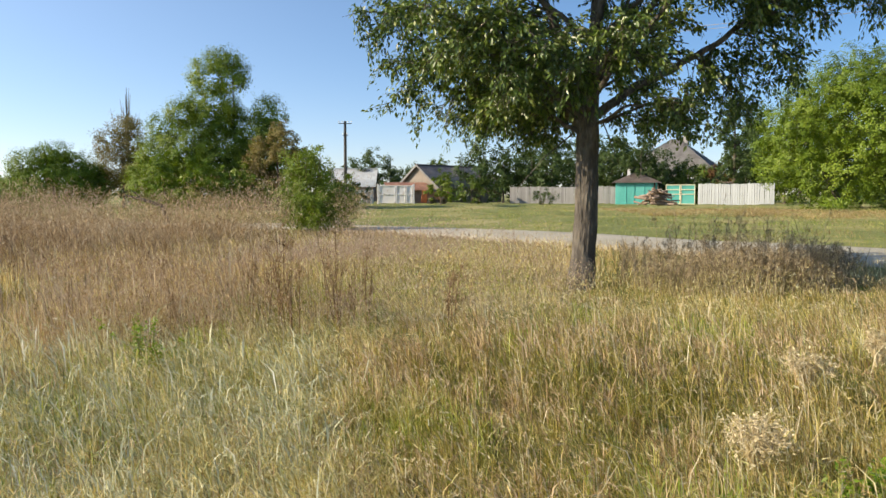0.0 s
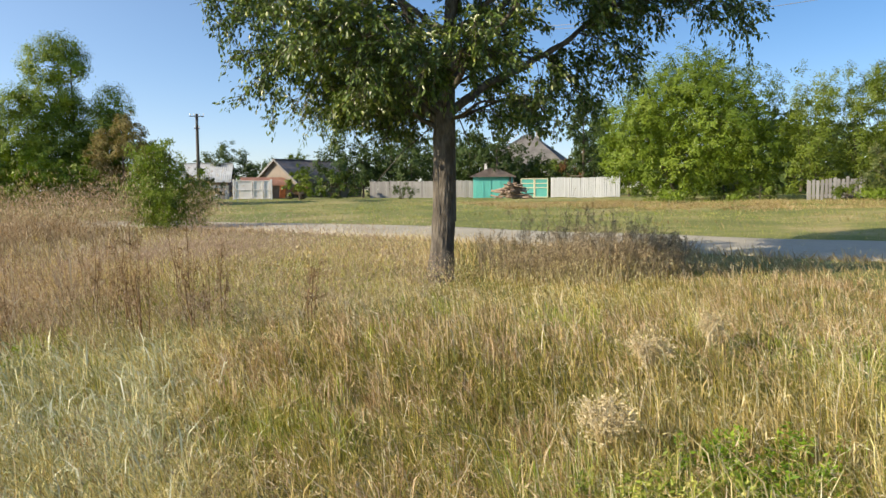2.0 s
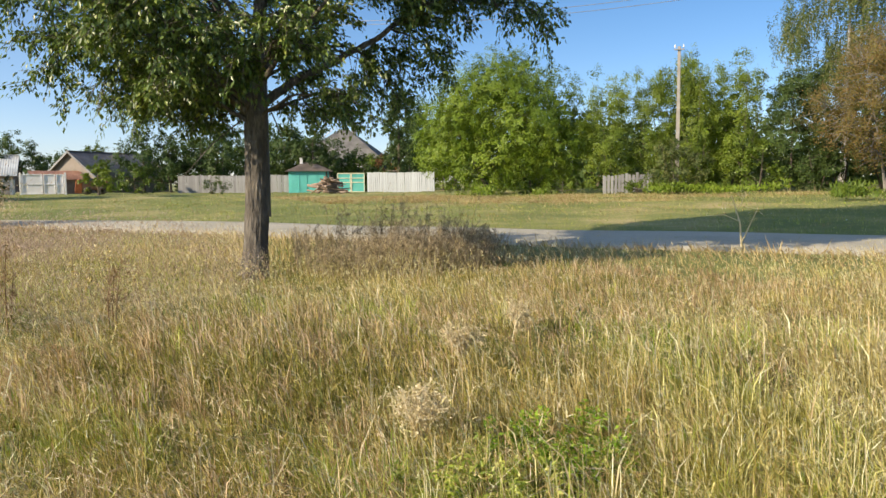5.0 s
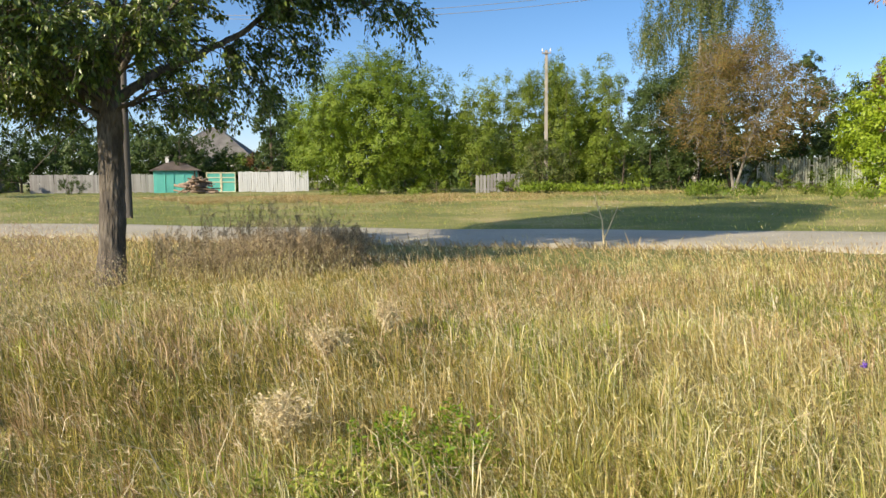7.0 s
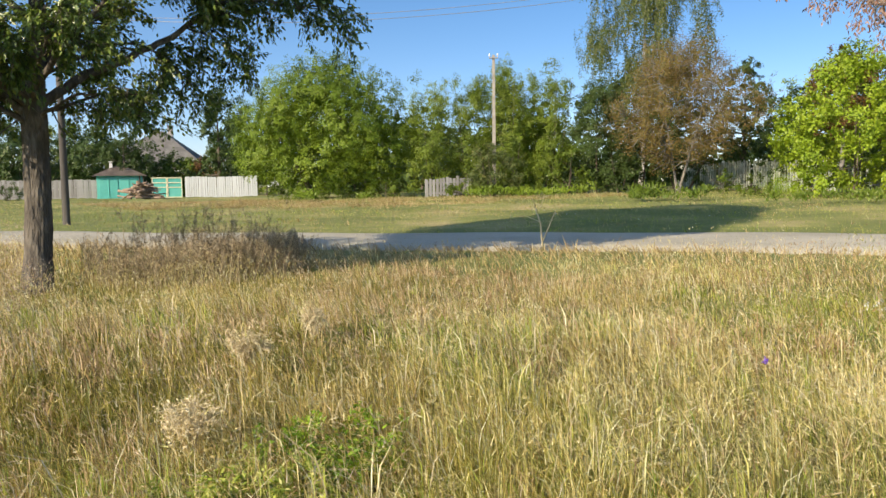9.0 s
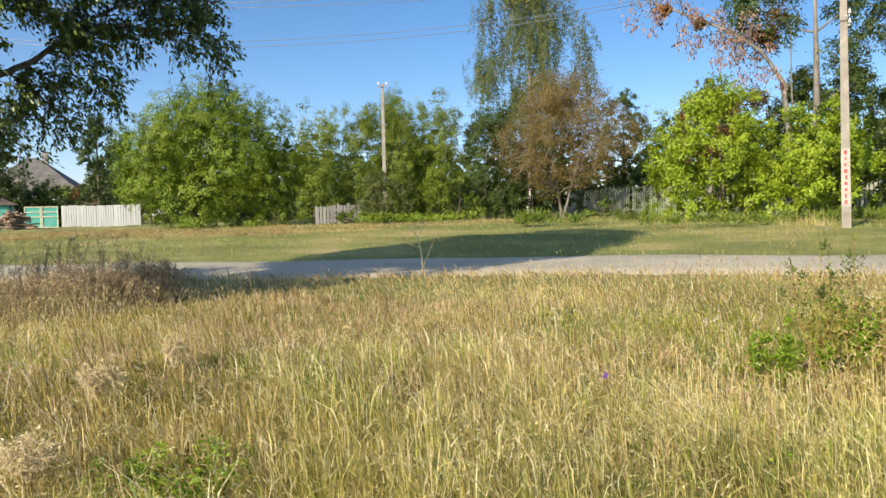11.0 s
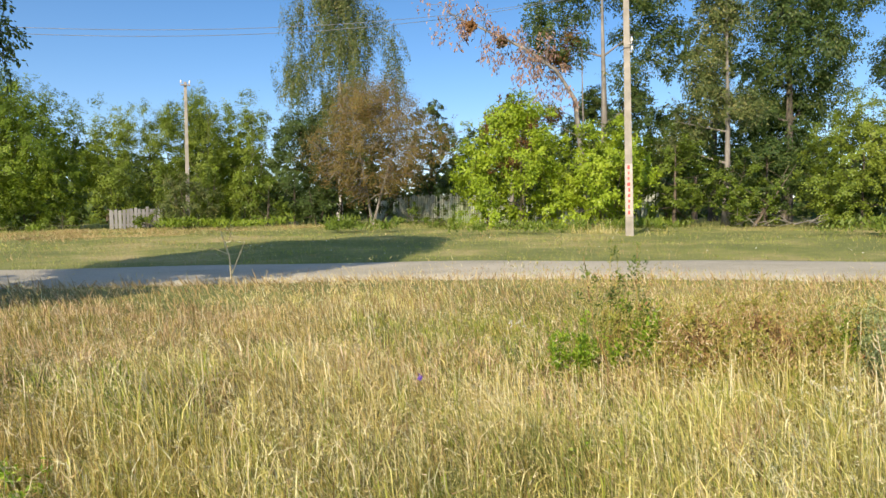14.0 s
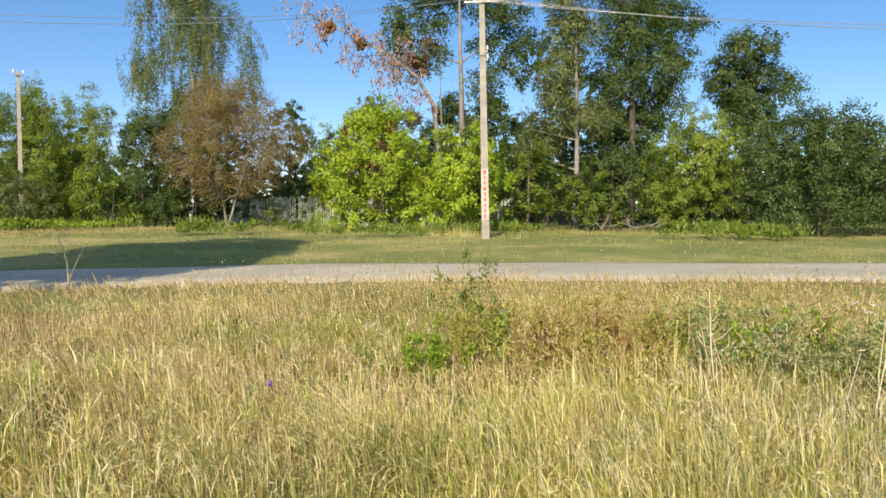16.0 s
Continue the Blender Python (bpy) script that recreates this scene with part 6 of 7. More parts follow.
# close to the standing place: patches of several grasses over a short undergrowth, its dark colour painting the shaded
# gaps
NEAR = [(0.9, 2.8, 1000, 20, 0.0075, 0.8, True), (2.8, 6.5, 8200, 27, 0.0045, 1.0, False), (6.5, 13.5, 13500, 21, 0.0036, 0.85, True)]
for r0, r1, n, tu, w, pw, pl in NEAR:
    sward("undergrowth", "short tangled undergrowth of olive and brown grass, coloured dark as shade", "gap_shade", ring(int(n * 0.30), r0, r1, -122, 48, lambda x, y, d: tall(d), rng, pw), 0.15, w * 1.5, rng, 0.55, tuft=tu, plain=True, loose=0.10)
    sward("straw_grass", "tall dry straw-coloured meadow grass", "straw", ring(int(n * 0.34), r0, r1, -122, 48, lambda x, y, d: tall(d) * (0.12 + 0.88 * spot(x, y, 1.2, 51)) * (1 - 0.55 * hollow(x, y)) * (1 - 0.68 * smooth01((-yaw_of(x, y) - 50) / 14)) * (1 - 0.7 * silver(x, y)), rng, pw), 0.33, w, rng, 0.55, heads=0.25, tuft=tu, plain=pl)
    sward("olive_grass", "tall olive-green meadow grass", "olive", ring(int(n * 0.52), r0, r1, -122, 48, lambda x, y, d: tall(d) * np.maximum(spot(x, y, 1.0, 52, -0.1) * (1 - 0.5 * left(x, y)) * (1 - 0.15 * right(x, y)), 0.95 * hollow(x, y)), rng, pw), 0.29, w, rng, 0.55, heads=0.05, tuft=tu, plain=pl)
    sward("golden_grass", "tall golden meadow grass lit by the sun", "gold", ring(int(n * 0.36), r0, r1, -122, 0, lambda x, y, d: tall(d) * (0.1 + 0.9 * right(x, y)) * (0.1 + 0.9 * spot(x, y, 1.1, 53)), rng, pw), 0.33, w, rng, 0.5, heads=0.15, tuft=tu, plain=pl)
    sward("sedge_grass", "grey-green patches of meadow grass", "sedge", ring(int(n * 0.50), r0, r1, -122, 48, lambda x, y, d: tall(d) * (0.12 + 0.88 * spot(x, y, 1.3, 54)) * np.maximum(0.1 + 0.9 * smooth01((-yaw_of(x, y) - 45) / 25), 0.5 * silver(x, y)) * (0.65 + 0.35 * smooth01((rad(x, y) - 4.5) / 2)), rng, pw), 0.33, w, rng, 0.5, heads=0.05, tuft=tu, plain=pl)
    sward("pale_grass", "pale feathery meadow grass bent by wind", "pale", ring(int(n * 0.15), r0, r1, -8, 48, lambda x, y, d: tall(d) * smooth01((yaw_of(x, y) - 0) / 12) * smooth01((9 - rad(x, y)) / 3), rng, pw), 0.42, w, rng, 0.6, heads=0.3, tuft=tu, plain=pl)
    sward("faded_grass", "faded brownish meadow grass", "mauve", ring(int(n * 0.46), r0, r1, -122, 48, lambda x, y, d: tall(d) * (1 - 0.80 * smooth01((-yaw_of(x, y) - 45) / 15)) * (1 - 0.45 * hollow(x, y)) * (1 - 0.75 * silver(x, y)) * (0.1 + 0.9 * spot(x, y, 1.1, 55, -0.1)) * (0.45 + 0.55 * smooth01((rad(x, y) - 4) / 2.5)), rng, pw), 0.34, w, rng, 0.5, heads=0.45, tuft=tu, plain=pl)
# bright straw where the meadow lies open
sward("pale_grass", "bright pale straw grass on the open meadow", "pale", ring(2600, 2.7, 6.4, -115, -34, lambda x, y, d: tall(d) * (0.15 + 0.85 * spot(x, y, 1.8, 58, -0.1)), rng), 0.34, 0.0046, rng, 0.6, heads=0.35, tuft=16)
# fresh green growth low among the straw
sward("fresh_grass", "fresh green grass growing through the straw", "fresh", ring(3000, 2.7, 8.0, -118, 20, lambda x, y, d: tall(d) * np.maximum(spot(x, y, 2.6, 59, 0.25), 0.5 * smooth01((-yaw_of(x, y) - 50) / 15)), rng), 0.31, 0.0050, rng, 0.45, tuft=18)
sward("fresh_grass", "green blades round the standing place", "fresh", ring(1000, 2.7, 3.8, -110, -10, lambda x, y, d: 0.2 + 0.6 * spot(x, y, 3.2, 60, 0.0), rng), 0.26, 0.0050, rng, 0.45, tuft=14)
sward("silver_grass", "silvery curved feather grass bent by wind", "silver", ring(2700, 2.7, 7.6, 5, 48, lambda x, y, d: silver(x, y) * (0.3 + 0.7 * spot(x, y, 1.3, 57, -0.1)), rng), 0.44, 0.0074, rng, 0.78, curl=0.55, heads=0.3, tuft=11)
sward("fresh_grass", "green blades under the silvery grass", "fresh", ring(1500, 2.7, 6.8, 6, 48, lambda x, y, d: silver(x, y) * spot(x, y, 1.6, 151, -0.1), rng), 0.30, 0.0050, rng, 0.6, tuft=13)
# arching stems with nodding heads
sward("nodding_grass", "arching pale stems with nodding feathery heads", "bleached", ring(2100, 2.8, 8.5, -122, 48, lambda x, y, d: tall(d), rng), 0.56, 0.0032, rng, 0.72, curl=0.7, heads=1.0, tuft=2)
# the field behind and beside
for material, label, n, s in (("straw", "tall dry straw-coloured meadow grass", 3600, 107), ("olive", "tall olive-green meadow grass", 3000, 108), ("mauve", "faded brownish meadow grass", 2200, 109)):
    sward("meadow_grass", label, material, ring(n, 0.4, 10.0, 44, 242, lambda x, y, d: tall(d) * (0.3 + 0.7 * spot(x, y, 0.9, s, -0.2)), rng, 0.7), 0.33, 0.011, rng, 0.5, tuft=12, plain=True, loose=0.07)
sward("olive_grass", "trodden olive grass round the standing place", "olive", ring(700, 0.0, 2.0, 0, 360, lambda x, y, d: tall(d), rng), 0.16, 0.006, rng, 0.6, tuft=16, plain=True)
# meadow towards the road's end
sward("straw_grass", "tall dry straw-coloured meadow grass", "straw", ring(3400, 11, 30, -16, 42, lambda x, y, d: tall(d) * (0.3 + 0.7 * patchy(x, y, 61)), rng), 0.42, 0.0055, rng, 0.35, tuft=16, plain=True)
for material, label, s in (("fresh", "yellow-green meadow grass near the road", 63), ("pale", "pale meadow grass near the road", 64)):
    sward("meadow_grass", label, material, ring(1900, 9, 24, -30, 14, lambda x, y, d: tall(d) * (0.2 + 0.8 * spot(x, y, 0.9, s, -0.2)), rng), 0.38, 0.0050, rng, 0.5, tuft=14, plain=True)
sward("russet_weeds", "tall russet-brown dead weeds", "dusty", ring(1000, 6, 44, 8, 42, lambda x, y, d: tall(d) * smooth01((yaw_of(x, y) - 12 + 0.15 * np.hypot(x, y)) / 8), rng), 0.52, 0.0050, rng, 0.5, heads=0.5, tuft=11)
weedy = lambda x, y, d: smooth01((-d - 3.0) / 0.8) * smooth01((yaw_of(x, y) - 3.5) / 3) * smooth01((rad(x, y) - 12.5 - 3 * wave(x, y, 0.35, 66)) / 4) * (1 - smooth01((2.3 - np.abs(yaw_of(x, y) - 9.6)) / 0.6) * smooth01((20.6 - rad(x, y)) / 0.6))  # noqa: E731
sward("faded_grass", "tall faded weeds before the trees", "dusty", ring(2600, 12, 40, 3, 42, weedy, rng), 0.85, 0.0038, rng, 0.5, heads=0.15, tuft=11, loose=0.07)
# mown edges of the road and the far verge
sward("mown_hay", "mown straw lying along the road edge", "hay", scatter(300000, -8, 24, -12, 28, lambda x, y, d: smooth01((-d - 1.7) / 0.4) * smooth01((7.4 + d) / 2.2) * (0.62 + 0.38 * spot(x, y, 1.4, 70, -0.2)), rng), 0.19, 0.0072, rng, 0.84, even=True, plain=True)
sward("verge_grass", "short mown verge grass, green and straw", "lawn", scatter(200000, -22, 48, -22, 62, lambda x, y, d: smooth01((d - 1.65) / 0.5) * (d < 36) * np.clip(18 / (d + 8), 0.3, 1), rng), 0.07, 0.0055, rng, 0.6, even=True, plain=True)
sward("mown_hay", "mown straw lying on the far verge", "hay", scatter(70000, -10, 44, -18, 58, lambda x, y, d: (d > 1.8) * (d < 28) * (0.45 * spot(x, y, 0.8, 72) + smooth01((d - 5.5 + 1.2 * wave(x, y, 0.5, 73)) / 3) * smooth01((y - 12) / 8) * (0.3 + 0.7 * spot(x, y, 0.9, 71, -0.1))), rng), 0.10, 0.007, rng, 0.88, even=True, plain=True)
sward("verge_weeds", "taller green and straw weeds along the hedge foot", "sedge", scatter(46000, 16, 40, -16, 44, lambda x, y, d: smooth01((d - 13.5 + 1.5 * wave(x, y, 0.9, 75)) / 1.5) * (d < 22), rng), 0.34, 0.0026, rng, 0.5, even=True, plain=True, kind_h=0.75)
sward("raked_hay", "raked brown hay lying before the hedge", "hay", scatter(120000, 8, 28, 22, 42, lambda x, y, d: smooth01((d - 11.5 - 1.2 * wave(x, y, 0.7, 76)) / 1.2) * smooth01((23.0 - d - 1.2 * wave(x, y, 0.6, 77)) / 1.5) * (0.25 + 0.75 * spot(x, y, 1.6, 78, -0.2)), rng), 0.15, 0.0060, rng, 0.86, even=True, plain=True)
# low straw close to the near edge of the road
sward("straw_grass", "short dry grass along the mown road edge", "straw", scatter(60000, -8, 24, -12, 28, lambda x, y, d: smooth01((-d - 2.4) / 0.5) * smooth01((7.4 + d) / 1.8) * (0.2 + 0.8 * patchy(x, y, 81)), rng), 0.16, 0.005, rng, 0.45, even=True, plain=True)
# bleached stems standing through the meadow
sward("bleached_stems", "scattered bleached stems above the meadow grass", "bleached", ring(2200, 1.8, 9.5, -122, 48, lambda x, y, d: tall(d), rng), 0.46, 0.0042, rng, 0.55, heads=0.5, tuft=2, loose=0.12)
sward("brown_stems", "dark brown seed stems in the meadow", "rusty", ring(2600, 2.5, 11, -122, 48, lambda x, y, d: tall(d) * patchy(x, y, 83), rng), 0.38, 0.0040, rng, 0.4, heads=0.9, tuft=4, loose=0.10)
# pale heads that stand before the leafy weeds
sward("pale_grass", "pale upright grass with feathery heads before the weeds", "pale", ring(120, 4.6, 5.4, -99, -63, lambda x, y, d: 0.3 + 0.7 * spot(x, y, 2.0, 155, -0.1), rng), 0.50, 0.0040, rng, 0.25, curl=0.3, heads=0.7, tuft=9, loose=0.05)
# fluffy brush of the dead weeds
def brush(name, label, material, pts, h, size, per, rng):
    x, y, d = pts
    z = land(x, y, d)
    hh = h * rng.uniform(0.5, 1.2, len(x)) * (1 + 0.36 * wave(x, y, 0.8, 91))
    k = np.repeat(np.arange(len(x)), per)
    f = rng.uniform(0.15, 1, len(k)) ** 0.7
    wide = 0.10 + 0.10 * hh[k]
    p = np.stack([x[k] + rng.normal(0, 1, len(k)) * wide, y[k] + rng.normal(0, 1, len(k)) * wide, z[k] + hh[k] * f], -1)
    sc = np.clip(np.hypot(x[k], y[k]) / 14, 0.6, 2.4)
    v, t = small_leaves(p, size[0] * 1.5, size[1] * 0.9, rng, -1.3, rng.normal(0, 1, p.shape) * [1, 1, 0.3])
    v = v.reshape(-1, 3, 3)
    v = p[:, None] + (v - p[:, None]) * sc[:, None, None]
    return tagged(part(name, mesh_np(name, v.reshape(-1, 3), t), M[material]), label, "weeds", kind="stuff")


brush("blush_grass", "hazy pinkish flower heads of dry grass", "blush", ring(5200, 7.2, 13.5, -9, 28, lambda x, y, d: tall(d) * (0.25 + 0.75 * spot(x, y, 0.75, 152, -0.2)), rng), 0.50, (0.05, 0.008), 34, rng)
brush("blush_grass", "hazy beige flower heads of dry grass", "pale", ring(1800, 7.0, 12.0, -60, 10, lambda x, y, d: tall(d) * spot(x, y, 0.9, 153, -0.1), rng), 0.44, (0.05, 0.007), 28, rng)
brush("russet_weeds", "bushy russet dead weeds with dry seed heads", "rusty", ring(2600, 6.5, 26, 9, 42, lambda x, y, d: tall(d) * smooth01((yaw_of(x, y) - 13) / 6) * patchy(x, y, 92), rng), 0.52, (0.065, 0.013), 36, rng)
brush("faded_weeds", "bushy faded weeds standing before the trees", "dusty", ring(4300, 11.5, 40, 3, 42, weedy, rng), 1.05, (0.060, 0.0090), 54, rng)
brush("faded_weeds", "bushy straw-coloured weeds standing before the trees", "mauve", ring(1100, 12, 30, 3, 42, lambda x, y, d: weedy(x, y, d) * spot(x, y, 0.6, 94), rng), 1.2, (0.060, 0.0085), 58, rng)
brush("hedge_foot_weeds", "leafy green weeds along the hedge foot", "leaf_mid", ring(520, 24.8, 28.5, -112, -50, lambda x, y, d: spot(x, y, 0.9, 96, 0.15), rng), 0.40, (0.07, 0.035), 34, rng)
brush("hedge_foot_weeds", "leafy green weeds along the hedge foot", "leaf_green", ring(420, 34.5, 38, -50, -26, lambda x, y, d: spot(x, y, 0.9, 97, 0.2), rng), 0.42, (0.05, 0.025), 34, rng)
brush("brown_weeds", "brown and green weeds near the road edge", "turning", ring(700, 5.6, 11, -122, -60, lambda x, y, d: smooth01((-d - 3.8) / 1.0) * spot(x, y, 1.2, 98, 0.0), rng), 0.36, (0.055, 0.016), 26, rng)
brush("brown_weeds", "faded brown weeds near the road edge", "rusty", ring(900, 5.6, 11.5, -122, -40, lambda x, y, d: smooth01((-d - 3.8) / 1.0) * spot(x, y, 1.4, 99, 0.0), rng), 0.34, (0.055, 0.012), 26, rng)
for material, label, n, a0, a1, h in (("turning", "yellowing leafy weeds in the meadow", 420, -95, -73, 0.62), ("mauve", "faded brown weeds in the meadow", 260, -99, -74, 0.58), ("sedge", "grey-green bushy weeds in the meadow", 300, -108, -86, 0.50)):
    brush("meadow_weeds", label, material, ring(n, 5.2, 8.6, a0, a1, lambda x, y, d: 0.2 + 0.8 * spot(x, y, 2.2, 105, -0.2), rng), h, (0.062, 0.0125), 44, rng)
sward("silver_grass", "bleached grey stems among dry grass", "silver", ring(900, 2.8, 7.0, -116, -84, lambda x, y, d: 0.2 + 0.8 * spot(x, y, 1.6, 106, -0.1), rng), 0.36, 0.0042, rng, 0.6, heads=0.3, tuft=9)
# odd tufts on the far verge
sward("dry_tuft", "tall dry yellow grass round the utility pole", "pale", scatter(9000, 22, 27, 5, 16, lambda x, y, d: smooth01((1.3 - np.hypot(x - 25.0, y - 8.9)) / 0.8) + 0.5 * smooth01((0.8 - np.hypot(x - 24.0, y - 6.6)) / 0.5), rng), 0.48, 0.0022, rng, 0.55, even=True, plain=True)
sward("reed_tuft", "tall fresh green grass at the fence foot", "herb", scatter(9000, 27, 36, 14, 24, lambda x, y, d: smooth01((1.6 - np.hypot(x - 31.5, y - 17.6)) / 0.8), rng), 0.95, 0.0030, rng, 0.45, even=True, plain=True)
x, y, d = scatter(420, 14, 30, -12, 22, lambda x, y, d: (d > 3.0) * (d < 9) * patchy(x, y, 95), rng)
v, f = leaves(np.stack([x, y, land(x, y, d) + 0.06], -1), 0.035, 0.03, rng, -1.0)
tagged(part("verge_blossom", mesh_np("verge_blossom", v, f), M["petal"]), "tiny white blossoms scattered in the verge", "flowers", kind="stuff")

# uneven tufts on the far verge
for material, label, n, h, s in (("fresh", "fresh green tufts in the mown verge", 8000, 0.13, 97), ("hay", "dry straw tufts in the mown verge", 5200, 0.13, 98), ("sedge", "grey-green tufts in the mown verge", 6500, 0.17, 99)):
    sward("verge_tufts", label, material, scatter(n, 2, 34, -14, 44, lambda x, y, d: (d > 1.9) * (d < 16) * (0.1 + 0.9 * spot(x, y, 0.9, s)), rng), h * 0.85, 0.0030, rng, 0.65, even=True, plain=True, tuft=9, loose=0.08)
# dry chaff and small seed heads caught in the meadow
for material, n, s in (("pale", 2800, 101), ("mauve", 1800, 102), ("straw", 2000, 103), ("sedge", 2200, 104)):
    brush("seed_heads", "fine dry seed heads among the meadow grass", material, ring(n, 1.8, 11, -122, 40, lambda x, y, d: tall(d) * (0.15 + 0.85 * spot(x, y, 1.2, s, -0.1)), rng), 0.33, (0.075, 0.0085), 10, rng)


# ---- single plants in the field ----
def plant(name, label, category, x, y, group=""):
    return thing(name, (x, y, land_at(x, y) - 0.02), label, category, group)


def weed_clump(name, label, category, x, y, size, h, stems, leaf, leaf_size, per_stem, seed, stem="deadweed", branch=0, lean=0.25, bare_low=0.2, group="", droop=0.1, thick=0.003):
    """Upright stems from one patch, with side twigs and leaves along them."""
    rng = np.random.default_rng(seed)
    ob = plant(name, label, category, x, y, group)
    paths, pts = [], []
    for k in range(stems):
        a, r = rng.uniform(0, 2 * np.pi), size * math.sqrt(rng.uniform(0, 1))
        b = np.array([r * math.cos(a) * 1.0, r * math.sin(a), 0])
        hh = h * rng.uniform(0.55, 1.05)
        t = b + np.array([rng.normal(0, lean), rng.normal(0, lean), 1.0]) * hh
        m = (b + t) / 2 + rng.normal(0, 0.03, 3) * h
        paths.append((np.array([b, m, t]), np.array([thick * 1.4, thick, thick * 0.5])))
        for j in range(branch):
            s = rng.uniform(0.35, 0.9)
            q = b + (t - b) * s
            e = q + np.array([rng.normal(0, 0.5), rng.normal(0, 0.5), rng.uniform(0.3, 1.0)]) * hh * 0.3 * (1.2 - s)
            paths.append((np.array([q, (q + e) / 2 + [0, 0, -0.01], e]), np.array([thick * 0.7, thick * 0.6, thick * 0.4])))
            if per_stem:
                pts.append(q + (e - q) * rng.uniform(0.2, 1, (per_stem // 2 + 1, 1)) + rng.normal(0, 0.012, (per_stem // 2 + 1, 3)))
        if per_stem:
            pts.append(b + (t - b) * (bare_low + (1 - bare_low) * rng.uniform(0, 1, (per_stem, 1))) + rng.normal(0, 0.012, (per_stem, 3)))
    v, f = tubes(paths, 4)
    tagged(part("stem", mesh_np("stem", v, f), M[stem], ob), kind="stuff")
    if pts:
        v, f = leaves(np.concatenate(pts), *leaf_size, rng, droop)
        tagged(part("leaves", mesh_np("leaves", v, f), M[leaf], ob), kind="stuff")
    return ob


# dead grey weeds beside the trunk
for k, (x, y, s, h, n) in enumerate([(2.6, 9.85, 0.40, 0.62, 26), (3.2, 9.7, 0.45, 0.78, 34), (3.8, 9.6, 0.45, 0.82, 30), (4.35, 9.8, 0.35, 0.62, 18), (3.3, 10.2, 0.5, 0.98, 9), (4.0, 10.0, 0.3, 1.05, 7), (4.1, 9.0, 0.35, 0.5, 18), (2.9, 9.2, 0.4, 0.45, 20), (3.9, 9.35, 0.35, 0.50, 70), (4.4, 9.4, 0.3, 0.48, 60), (3.3, 9.4, 0.35, 0.50, 60), (2.5, 9.6, 0.4, 0.6, 24), (4.6, 10.0, 0.3, 0.9, 8), (3.6, 10.1, 0.4, 1.1, 8), (4.9, 9.7, 0.3, 0.5, 30), (3.0, 8.7, 0.35, 0.60, 60), (3.5, 8.55, 0.4, 0.64, 80), (3.95, 8.5, 0.35, 0.62, 80), (2.55, 8.95, 0.3, 0.55, 40), (4.4, 8.75, 0.3, 0.52, 50)]):
    weed_clump("weed_clump", "dead grey-brown weeds beside the tree trunk", "weeds", x, y, s, h, n, "deadweed", (0.045, 0.007), 12, 200 + k, branch=5, group="dead weeds", lean=0.2)
# dark seed stalks
for k, (x, y, h) in enumerate([(-1.52, 7.5, 1.10), (-1.80, 7.9, 0.92), (-0.98, 7.5, 1.08), (-0.80, 7.65, 0.88), (-2.17, 8.56, 1.02), (-1.38, 7.2, 0.86), (-1.62, 7.7, 0.98), (-0.9, 7.35, 0.95), (-1.05, 7.7, 1.0), (-2.7, 7.6, 0.8), (0.05, 6.9, 0.72)]):
    weed_clump("dock_stalk", "dark brown dock stalk with dry seed clusters", "weed", x, y, 0.06, h, 3, "rusty", (0.020, 0.011), 60, 220 + k, stem="rusty", branch=5, lean=0.09, bare_low=0.3, group="dock stalks", thick=0.0042)
for k, (x, y, h) in enumerate([(0.10, 8.2, 0.75), (0.35, 8.0, 0.62), (-0.2, 8.5, 0.7)]):
    weed_clump("dry_weed", "thin dry weed with small pale heads", "weed", x, y, 0.12, h, 4, "straw", (0.03, 0.02), 12, 235 + k, stem="deadweed", branch=4, lean=0.35, bare_low=0.6, group="thin dry weeds")
# bleached tumbleweed balls
for k, (x, y, r) in enumerate([(1.42, 3.42, 0.17), (2.16, 4.50, 0.16), (2.9, 5.1, 0.10)]):
    rng = np.random.default_rng(240 + k)
    ob = plant("dry_clump", "bleached brittle tumbleweed ball in the grass", "dry plant", x, y, "tumbleweeds")
    paths, pts = [], []
    for j in range(70):
        u = rng.normal(0, 1, 3)
        u /= np.linalg.norm(u)
        u[2] = abs(u[2]) * 0.8 + 0.05
        c = np.array([0, 0, 0.31])
        e = c + u * r * rng.uniform(0.6, 1.1) + [0, 0, -0.05]
        paths.append((np.array([c - [0, 0, 0.2], c + (e - c) * 0.5 + rng.normal(0, 0.02, 3), e]), np.array([0.003, 0.0022, 0.0015])))
        for i in range(3):
            q = c + (e - c) * rng.uniform(0.5, 1.0)
            t = q + rng.normal(0, 0.035, 3)
            paths.append((np.array([q, (q + t) / 2 + rng.normal(0, 0.006, 3), t]), np.array([0.002, 0.0016, 0.001])))
            pts.append(t)
    v, f = tubes(paths, 4)
    part("stem", mesh_np("stem", v, f), M["chaff"], ob)
    v, f = leaves(np.repeat(np.array(pts), 3, 0) + rng.normal(0, 0.010, (len(pts) * 3, 3)), 0.022, 0.009, rng, 0.0)
    part("leaves", mesh_np("leaves", v, f), M["chaff"], ob)
